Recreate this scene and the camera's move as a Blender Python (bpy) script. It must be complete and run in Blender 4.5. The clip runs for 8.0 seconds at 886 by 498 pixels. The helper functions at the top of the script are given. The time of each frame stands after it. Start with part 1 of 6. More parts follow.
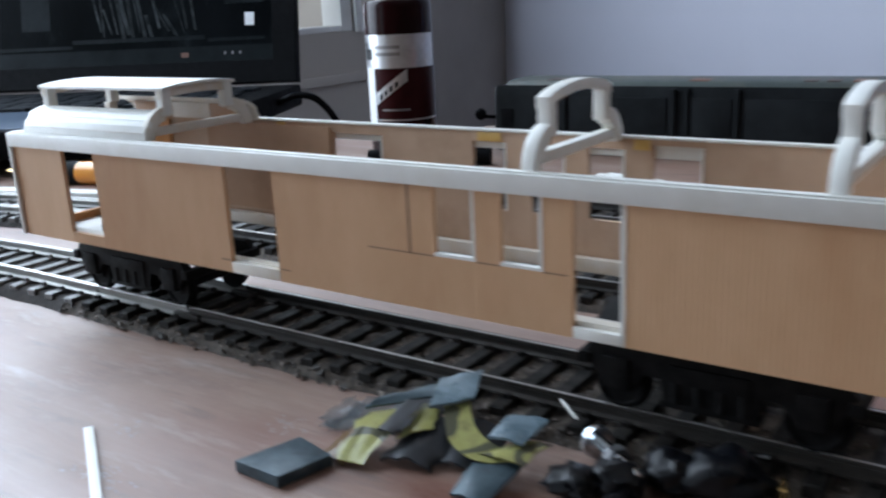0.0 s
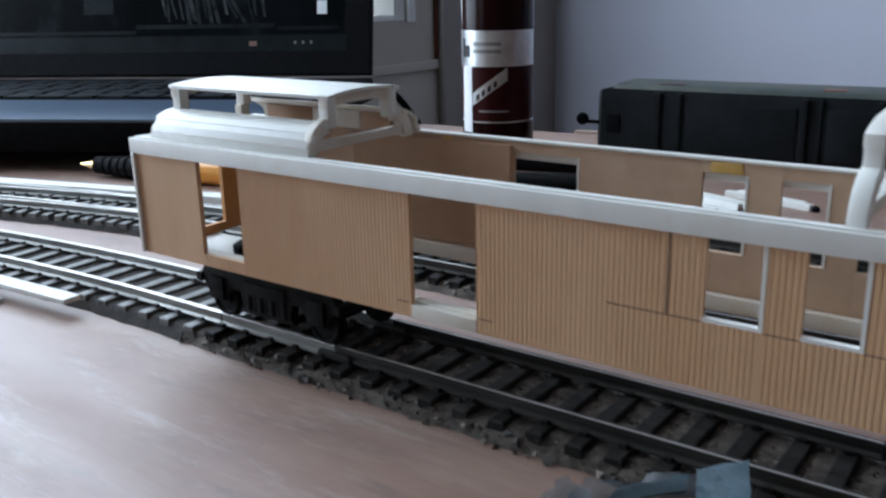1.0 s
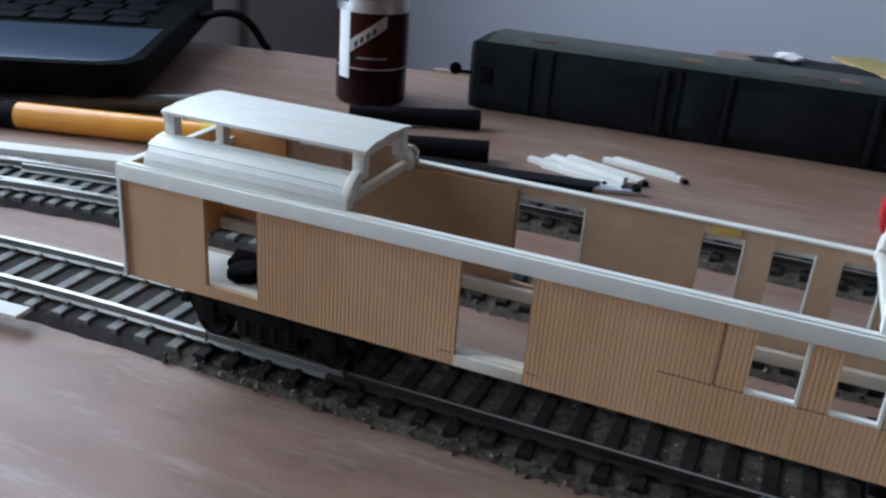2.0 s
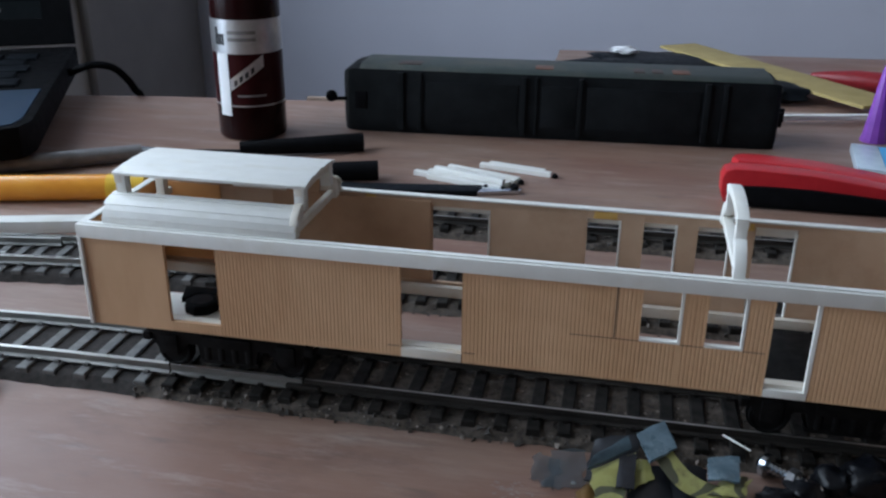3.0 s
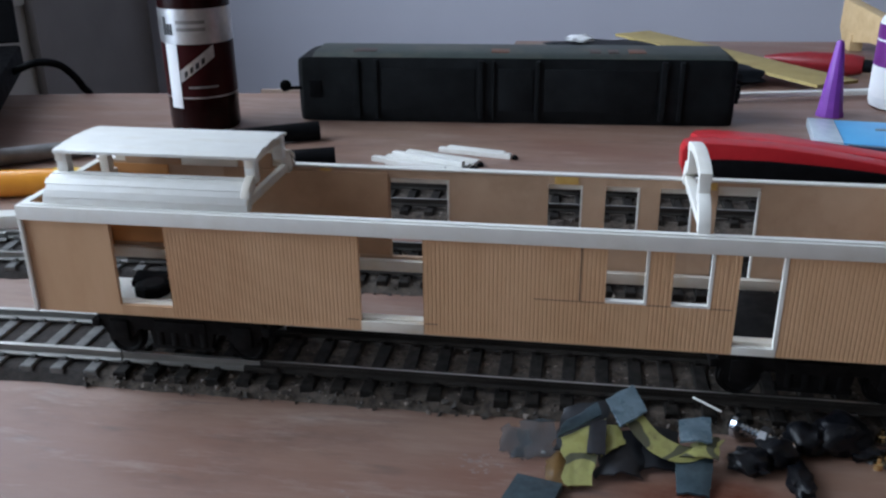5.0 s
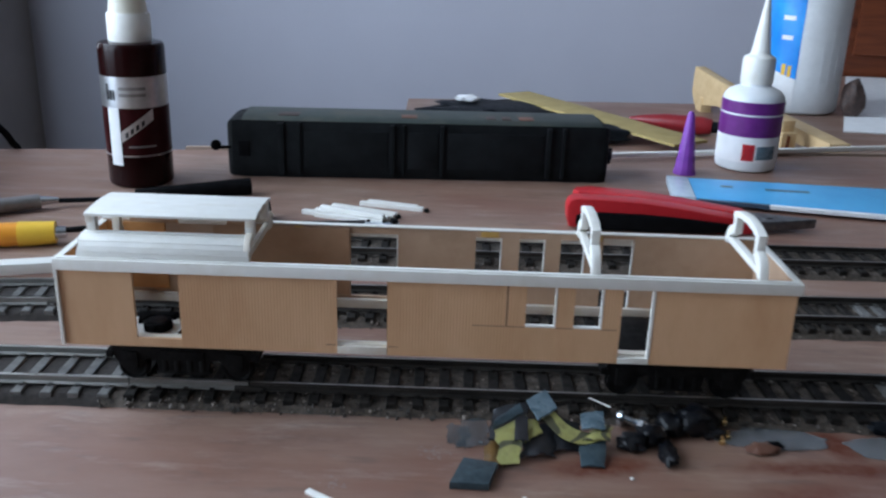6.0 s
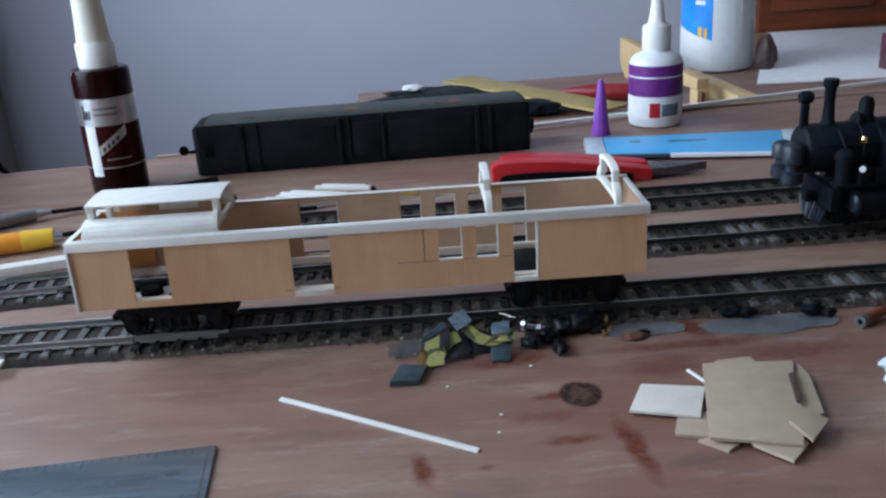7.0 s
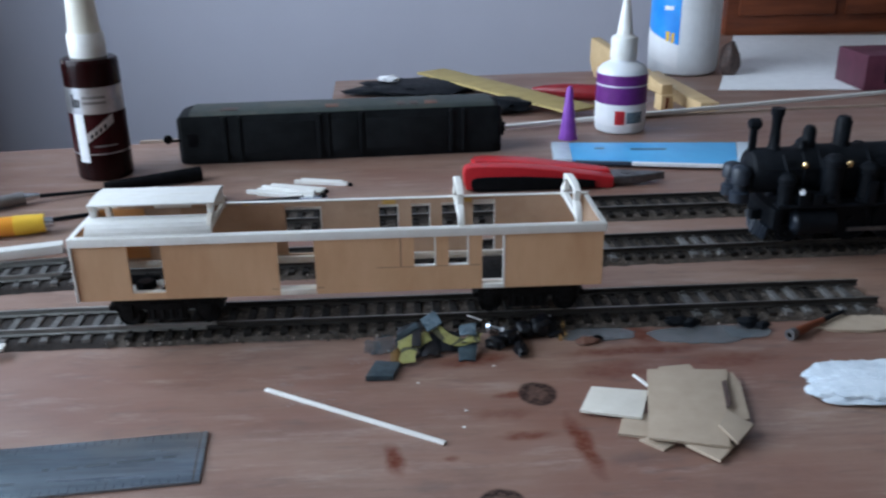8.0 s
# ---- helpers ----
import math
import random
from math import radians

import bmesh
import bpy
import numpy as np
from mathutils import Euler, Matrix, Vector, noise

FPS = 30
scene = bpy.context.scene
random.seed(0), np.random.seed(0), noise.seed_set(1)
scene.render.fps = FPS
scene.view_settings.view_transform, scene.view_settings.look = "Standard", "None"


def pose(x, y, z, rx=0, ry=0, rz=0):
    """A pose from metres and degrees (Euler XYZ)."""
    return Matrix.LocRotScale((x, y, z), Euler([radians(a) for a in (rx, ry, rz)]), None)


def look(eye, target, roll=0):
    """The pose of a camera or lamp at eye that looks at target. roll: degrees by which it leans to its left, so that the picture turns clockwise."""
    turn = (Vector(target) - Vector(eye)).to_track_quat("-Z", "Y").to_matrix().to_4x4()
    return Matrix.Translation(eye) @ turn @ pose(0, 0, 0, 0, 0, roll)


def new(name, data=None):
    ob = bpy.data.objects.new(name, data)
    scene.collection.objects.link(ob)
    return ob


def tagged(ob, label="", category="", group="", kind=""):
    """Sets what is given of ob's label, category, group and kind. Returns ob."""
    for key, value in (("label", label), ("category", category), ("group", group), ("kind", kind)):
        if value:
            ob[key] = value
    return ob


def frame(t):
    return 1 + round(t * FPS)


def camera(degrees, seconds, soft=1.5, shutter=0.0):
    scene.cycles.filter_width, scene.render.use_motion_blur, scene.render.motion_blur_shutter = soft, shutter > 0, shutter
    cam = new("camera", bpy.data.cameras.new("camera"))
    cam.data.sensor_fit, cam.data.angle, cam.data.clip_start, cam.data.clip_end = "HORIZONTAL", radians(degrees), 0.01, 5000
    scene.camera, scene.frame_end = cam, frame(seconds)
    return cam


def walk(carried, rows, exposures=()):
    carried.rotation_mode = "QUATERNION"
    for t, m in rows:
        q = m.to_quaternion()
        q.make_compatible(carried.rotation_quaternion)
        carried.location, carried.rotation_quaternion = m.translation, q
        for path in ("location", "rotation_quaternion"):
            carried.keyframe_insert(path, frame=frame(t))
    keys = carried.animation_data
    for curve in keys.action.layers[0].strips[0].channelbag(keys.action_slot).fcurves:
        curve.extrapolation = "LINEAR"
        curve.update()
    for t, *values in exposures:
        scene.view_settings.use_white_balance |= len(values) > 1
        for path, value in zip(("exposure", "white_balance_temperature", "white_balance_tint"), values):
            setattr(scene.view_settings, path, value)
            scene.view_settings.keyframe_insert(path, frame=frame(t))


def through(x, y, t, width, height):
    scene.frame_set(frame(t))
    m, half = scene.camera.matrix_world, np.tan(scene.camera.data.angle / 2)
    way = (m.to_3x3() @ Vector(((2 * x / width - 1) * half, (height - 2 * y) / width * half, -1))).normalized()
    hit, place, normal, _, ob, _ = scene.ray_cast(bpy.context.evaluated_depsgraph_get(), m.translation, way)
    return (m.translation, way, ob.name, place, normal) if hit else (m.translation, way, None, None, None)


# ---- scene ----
cam = camera(53.1, 8.0, soft=2.3, shutter=0.4)
PATH = [
    (0, (0.20231, -0.11122, 0.06926), (0.03414, 0.12355, -0.01199), -2.83),
    (0.5, (0.17163, -0.10793, 0.06837), (-0.00056, 0.12337, -0.01439), -1.63),
    (1, (0.15937, -0.10737, 0.07193), (-0.01356, 0.12286, -0.01228), -1.25),
    (1.5, (0.13843, -0.11221, 0.08752), (-0.00436, 0.13090, -0.01499), -0.26),
    (1.7, (0.12852, -0.11793, 0.09449), (0.00576, 0.12966, -0.02226), 1.74),
    (2.8, (0.10900, -0.15833, 0.11491), (0.05282, 0.11154, -0.00348), 3.02),
    (3, (0.11399, -0.16042, 0.11476), (0.05820, 0.11022, -0.00204), 0.44),
    (3.5, (0.11391, -0.15529, 0.10672), (0.06521, 0.11441, -0.01529), 0.48),
    (4, (0.11039, -0.14834, 0.10001), (0.06291, 0.12062, -0.02411), 1.95),
    (4.5, (0.11718, -0.14479, 0.09728), (0.07016, 0.12487, -0.02548), 0.19),
    (4.7, (0.11798, -0.14989, 0.10069), (0.07138, 0.12142, -0.01855), -0.27),
    (5.8, (0.09907, -0.19146, 0.11946), (0.08487, 0.08801, 0.01130), 1.07),
    (6, (0.10126, -0.21043, 0.12629), (0.09821, 0.07167, 0.02426), 1.81),
    (6.5, (0.10184, -0.25490, 0.13678), (0.10220, 0.02702, 0.03421), 0.36),
    (7, (0.11908, -0.27470, 0.13576), (0.12230, 0.00638, 0.03096), -3.71),
    (7.5, (0.11856, -0.28721, 0.14748), (0.11351, -0.00796, 0.03797), -4.09),
    (8, (0.11586, -0.29650, 0.15620), (0.13036, -0.01883, 0.04354), -0.75),
]
walk(cam, [(t, look(eye, target, roll)) for t, eye, target, roll in PATH], exposures=[(0.0, 0.27, 6210, 11), (0.5, 0.07, 6160, 10), (1.0, 0.0, 6160, 10), (1.7, -0.15, 6140, 10), (3.0, -0.33, 6180, 11), (4.5, -0.24, 6280, 14), (5.8, -0.09, 6130, 11), (6.5, -0.05, 6100, 12), (8.0, -0.05, 6120, 12)])

# ---- daylight ----
world = bpy.data.worlds.new("daylight")
scene.world = world
world.use_nodes = True
wn = world.node_tree.nodes
sky = wn.new("ShaderNodeTexSky")
sky.sky_type = "NISHITA"
sky.sun_disc = False
sky.sun_elevation, sky.sun_rotation = radians(38), radians(-70)
wn["Background"].inputs["Strength"].default_value = 0.12
world.node_tree.links.new(sky.outputs["Color"], wn["Background"].inputs["Color"])


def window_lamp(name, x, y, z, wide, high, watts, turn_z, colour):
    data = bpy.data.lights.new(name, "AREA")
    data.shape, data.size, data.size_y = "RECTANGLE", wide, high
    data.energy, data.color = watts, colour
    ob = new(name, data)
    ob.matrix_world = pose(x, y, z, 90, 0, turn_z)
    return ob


# sky light through the window opening, and a second fill lamp in an added unseen one
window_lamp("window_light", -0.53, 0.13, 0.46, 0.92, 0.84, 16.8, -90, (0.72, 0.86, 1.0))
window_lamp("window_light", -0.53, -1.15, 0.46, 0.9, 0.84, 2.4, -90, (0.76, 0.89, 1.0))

# ---- helpers ----
MM = 0.001


def box(bm, x0, x1, y0, y1, z0, z1, bevel=0.0):
    vs = [bm.verts.new(p) for p in ((x0, y0, z0), (x1, y0, z0), (x1, y1, z0), (x0, y1, z0), (x0, y0, z1), (x1, y0, z1), (x1, y1, z1), (x0, y1, z1))]
    fs = [bm.faces.new([vs[i] for i in q]) for q in ((3, 2, 1, 0), (4, 5, 6, 7), (0, 1, 5, 4), (1, 2, 6, 5), (2, 3, 7, 6), (3, 0, 4, 7))]
    if bevel:
        es = list({e for f in fs for e in f.edges})
        bmesh.ops.bevel(bm, geom=es, offset=bevel, segments=2, affect="EDGES", profile=0.6)
    return vs


def prism(bm, pts, axis, d0, d1, bevel=0.0):
    """A polygon pushed along an axis; pts in the two other axes, in their order."""
    def at(p, d):
        q = list(p)
        q.insert("xyz".index(axis), d)
        return q
    a = [bm.verts.new(at(p, d0)) for p in pts]
    b = [bm.verts.new(at(p, d1)) for p in pts]
    n = len(pts)
    fs = [bm.faces.new(a), bm.faces.new(b[::-1])]
    fs += [bm.faces.new((a[i], b[i], b[(i + 1) % n], a[(i + 1) % n])) for i in range(n)]
    bmesh.ops.recalc_face_normals(bm, faces=fs)
    if bevel:
        es = list({e for f in fs[:2] for e in f.edges})
        bmesh.ops.bevel(bm, geom=es, offset=bevel, segments=2, affect="EDGES", profile=0.6)


def tube(bm, p0, p1, r0, r1=None, n=16, caps=True):
    r1 = r0 if r1 is None else r1
    p0, p1 = Vector(p0), Vector(p1)
    turn = (p1 - p0).to_track_quat("Z", "Y").to_matrix()
    rings = []
    for p, r in ((p0, r0), (p1, r1)):
        rings.append([bm.verts.new(p + turn @ Vector((r * math.cos(2 * math.pi * i / n), r * math.sin(2 * math.pi * i / n), 0))) for i in range(n)])
    for i in range(n):
        bm.faces.new((rings[0][i], rings[0][(i + 1) % n], rings[1][(i + 1) % n], rings[1][i]))
    if caps:
        bm.faces.new(rings[0][::-1])
        bm.faces.new(rings[1])


def lathe(bm, profile, base=(0, 0, 0), axis=(0, 0, 1), n=32, close=True):
    """Radius and height pairs turned round an axis."""
    turn = Vector(axis).to_track_quat("Z", "Y").to_matrix()
    base = Vector(base)
    rings = []
    for r, h in profile:
        if r < 1e-6:
            rings.append([bm.verts.new(base + turn @ Vector((0, 0, h)))])
        else:
            rings.append([bm.verts.new(base + turn @ Vector((r * math.cos(2 * math.pi * i / n), r * math.sin(2 * math.pi * i / n), h))) for i in range(n)])
    for a, b in zip(rings, rings[1:]):
        for i in range(n):
            j = (i + 1) % n
            q = [a[i % len(a)], a[j % len(a)], b[j % len(b)], b[i % len(b)]]
            q = list(dict.fromkeys(q))
            if len(q) > 2:
                bm.faces.new(q)
    if close:
        for r, flip in ((rings[0], True), (rings[-1], False)):
            if len(r) > 2:
                bm.faces.new(r[::-1] if flip else r)


def sweep(bm, pts, section, up=(0, 0, 1)):
    """A section (sideways, up) led along a line of points."""
    pts = [Vector(p) for p in pts]
    rings = []
    for i, p in enumerate(pts):
        d = (pts[min(i + 1, len(pts) - 1)] - pts[max(i - 1, 0)]).normalized()
        side = d.cross(Vector(up)).normalized()
        top = side.cross(d)
        rings.append([bm.verts.new(p + side * u + top * v) for u, v in section])
    n = len(section)
    fs = []
    for a, b in zip(rings, rings[1:]):
        fs += [bm.faces.new((a[i], b[i], b[(i + 1) % n], a[(i + 1) % n])) for i in range(n)]
    fs += [bm.faces.new(rings[0]), bm.faces.new(rings[-1][::-1])]
    bmesh.ops.recalc_face_normals(bm, faces=fs)


def round_section(r, n=10):
    return [(r * math.cos(2 * math.pi * i / n), r * math.sin(2 * math.pi * i / n)) for i in range(n)]


def thing(name, origin, label, category, group="", kind=""):
    """An Empty at the base of a thing; its parts are drawn in world millimetres."""
    ob = new(name)
    ob.empty_display_size = 0.005
    ob.location = Vector(origin) * MM
    tagged(ob, label, category, group, kind)
    return ob


def origin_of(ob):
    p = Vector((0, 0, 0))
    while ob:
        p = p + ob.location
        ob = ob.parent
    return p


def finish(bm, name, material, shift, smooth=38):
    me = bpy.data.meshes.new(name)
    bmesh.ops.recalc_face_normals(bm, faces=bm.faces)
    bm.transform(Matrix.Translation(-shift) @ Matrix.Scale(MM, 4))
    bm.to_mesh(me)
    bm.free()
    me.materials.append(material)
    if smooth:
        me.polygons.foreach_set("use_smooth", [True] * len(me.polygons))
        me.set_sharp_from_angle(angle=radians(smooth))
    return me


def part(name, bm, material, parent, label="", smooth=38):
    ob = new(name, finish(bm, name, material, origin_of(parent), smooth))
    ob.parent = parent
    return tagged(ob, label)


def solo(name, bm, material, origin, label, category, group="", kind="", smooth=38):
    """A thing of one mesh."""
    ob = new(name, finish(bm, name, material, Vector(origin) * MM, smooth))
    ob.location = Vector(origin) * MM
    return tagged(ob, label, category, group, kind)


def turned(bm, x, y, z, degrees, rx=0, ry=0):
    bm.transform(pose(x, y, z, rx, ry, degrees))
    return bm


# ---- materials ----
def surface(name, c1, c2=None, size=5.0, stretch=(1, 1, 1), rough=0.6, rough2=None, metal=0.0, bump=0.0, bump_size=0.5, stain=None, stain_size=30.0, stain_amount=0.5, shuffle=0.0, coat=0.0, spec=0.5, through=0.0, scuff=None, island=0.0, coat_rough=0.03, alpha=1.0, stripes=None, stain_plain=False):
    """A surface with grain and stains; sizes in millimetres."""
    m = bpy.data.materials.new(name)
    m.use_nodes = True
    nt = m.node_tree
    b = nt.nodes["Principled BSDF"]
    b.inputs["Metallic"].default_value = metal
    b.inputs["Roughness"].default_value = rough
    b.inputs["Specular IOR Level"].default_value = spec
    b.inputs["Coat Weight"].default_value = coat
    b.inputs["Coat Roughness"].default_value = coat_rough
    b.inputs["Alpha"].default_value = alpha
    if through:
        b.inputs["Transmission Weight"].default_value = through
    tc = nt.nodes.new("ShaderNodeTexCoord")
    info = nt.nodes.new("ShaderNodeObjectInfo")
    off = nt.nodes.new("ShaderNodeVectorMath")
    off.operation = "ADD"
    nt.links.new(tc.outputs["Object"], off.inputs[0])
    mul = nt.nodes.new("ShaderNodeMath")
    mul.operation = "MULTIPLY"
    mul.inputs[1].default_value = 3.7
    nt.links.new(info.outputs["Random"], mul.inputs[0])
    nt.links.new(mul.outputs[0], off.inputs[1])
    mp = nt.nodes.new("ShaderNodeMapping")
    mp.inputs["Scale"].default_value = stretch
    nt.links.new(off.outputs[0], mp.inputs["Vector"])

    def noise_node(mm, detail=6.0, roughness=0.6, plain=False):
        n = nt.nodes.new("ShaderNodeTexNoise")
        n.inputs["Scale"].default_value = 1000.0 / mm
        n.inputs["Detail"].default_value = detail
        n.inputs["Roughness"].default_value = roughness
        nt.links.new((off if plain else mp).outputs[0], n.inputs["Vector"])
        return n

    n1 = noise_node(size)
    ramp = nt.nodes.new("ShaderNodeValToRGB")
    ramp.color_ramp.elements[0].position, ramp.color_ramp.elements[1].position = 0.32, 0.68
    ramp.color_ramp.elements[0].color = (*c1, 1)
    ramp.color_ramp.elements[1].color = (*(c2 or [min(1, c * 1.12) for c in c1]), 1)
    nt.links.new(n1.outputs["Fac"], ramp.inputs[0])
    colour = ramp.outputs[0]
    if stain:
        n2 = noise_node(stain_size, 6.0, 0.68, stain_plain)
        r2 = nt.nodes.new("ShaderNodeValToRGB")
        r2.color_ramp.elements[0].position, r2.color_ramp.elements[1].position = 0.5, 0.72
        r2.color_ramp.elements[0].color, r2.color_ramp.elements[1].color = (0, 0, 0, 1), (stain_amount,) * 3 + (1,)
        nt.links.new(n2.outputs["Fac"], r2.inputs[0])
        mix = nt.nodes.new("ShaderNodeMix")
        mix.data_type = "RGBA"
        nt.links.new(r2.outputs[0], mix.inputs["Factor"])
        nt.links.new(colour, mix.inputs["A"])
        mix.inputs["B"].default_value = (*stain, 1)
        colour = mix.outputs["Result"]
    if stripes:
        wave = nt.nodes.new("ShaderNodeTexWave")
        wave.wave_type = "RINGS"
        wave.inputs["Scale"].default_value, wave.inputs["Distortion"].default_value, wave.inputs["Detail"].default_value, wave.inputs["Detail Scale"].default_value = 40.0, 11.0, 2.0, 1.6
        nt.links.new(mp.outputs[0], wave.inputs["Vector"])
        rw = nt.nodes.new("ShaderNodeValToRGB")
        rw.color_ramp.elements[0].position, rw.color_ramp.elements[1].position = 0.80, 0.86
        rw.color_ramp.elements[0].color, rw.color_ramp.elements[1].color = (0, 0, 0, 1), (0.9, 0.9, 0.9, 1)
        nt.links.new(wave.outputs["Fac"], rw.inputs[0])
        mixw = nt.nodes.new("ShaderNodeMix")
        mixw.data_type = "RGBA"
        nt.links.new(rw.outputs[0], mixw.inputs["Factor"])
        nt.links.new(colour, mixw.inputs["A"])
        mixw.inputs["B"].default_value = (*stripes, 1)
        colour = mixw.outputs["Result"]
    if scuff:
        n3 = nt.nodes.new("ShaderNodeTexNoise")
        n3.inputs["Scale"].default_value, n3.inputs["Detail"].default_value, n3.inputs["Roughness"].default_value = 60.0, 9.0, 0.72
        mp3 = nt.nodes.new("ShaderNodeMapping")
        mp3.inputs["Scale"].default_value = (0.62, 1.25, 1)
        mp3.inputs["Rotation"].default_value = (0, 0, radians(6))
        nt.links.new(off.outputs[0], mp3.inputs["Vector"])
        nt.links.new(mp3.outputs[0], n3.inputs["Vector"])
        r3 = nt.nodes.new("ShaderNodeValToRGB")
        r3.color_ramp.elements[0].position, r3.color_ramp.elements[1].position = 0.52, 0.72
        r3.color_ramp.elements[0].color, r3.color_ramp.elements[1].color = (0, 0, 0, 1), (0.6, 0.6, 0.6, 1)
        nt.links.new(n3.outputs["Fac"], r3.inputs[0])
        mix3 = nt.nodes.new("ShaderNodeMix")
        mix3.data_type = "RGBA"
        nt.links.new(r3.outputs[0], mix3.inputs["Factor"])
        nt.links.new(colour, mix3.inputs["A"])
        mix3.inputs["B"].default_value = (*scuff, 1)
        colour = mix3.outputs["Result"]
    if island:
        geo = nt.nodes.new("ShaderNodeNewGeometry")
        hsv2 = nt.nodes.new("ShaderNodeHueSaturation")
        pw = nt.nodes.new("ShaderNodeMath")
        pw.operation = "POWER"
        pw.inputs[1].default_value = 4.0
        nt.links.new(geo.outputs["Random Per Island"], pw.inputs[0])
        v2 = nt.nodes.new("ShaderNodeMapRange")
        v2.inputs["To Min"].default_value, v2.inputs["To Max"].default_value = 0.6, island
        nt.links.new(pw.outputs[0], v2.inputs["Value"])
        nt.links.new(v2.outputs[0], hsv2.inputs["Value"])
        nt.links.new(colour, hsv2.inputs["Color"])
        colour = hsv2.outputs[0]
    if shuffle:
        hsv = nt.nodes.new("ShaderNodeHueSaturation")
        v = nt.nodes.new("ShaderNodeMapRange")
        v.inputs["To Min"].default_value, v.inputs["To Max"].default_value = 1 - shuffle, 1 + shuffle
        nt.links.new(info.outputs["Random"], v.inputs["Value"])
        nt.links.new(v.outputs[0], hsv.inputs["Value"])
        nt.links.new(colour, hsv.inputs["Color"])
        colour = hsv.outputs[0]
    nt.links.new(colour, b.inputs["Base Color"])
    if rough2 is not None:
        mr = nt.nodes.new("ShaderNodeMapRange")
        mr.inputs["From Min"].default_value, mr.inputs["From Max"].default_value = 0.3, 0.7
        mr.inputs["To Min"].default_value, mr.inputs["To Max"].default_value = rough, rough2
        nt.links.new(noise_node(size * 1.1).outputs["Fac"], mr.inputs["Value"])
        nt.links.new(mr.outputs[0], b.inputs["Roughness"])
    if bump:
        bp = nt.nodes.new("ShaderNodeBump")
        bp.inputs["Strength"].default_value = 0.6
        bp.inputs["Distance"].default_value = bump * MM
        nt.links.new(noise_node(bump_size, 4.0).outputs["Fac"], bp.inputs["Height"])
        nt.links.new(bp.outputs[0], b.inputs["Normal"])
    return m


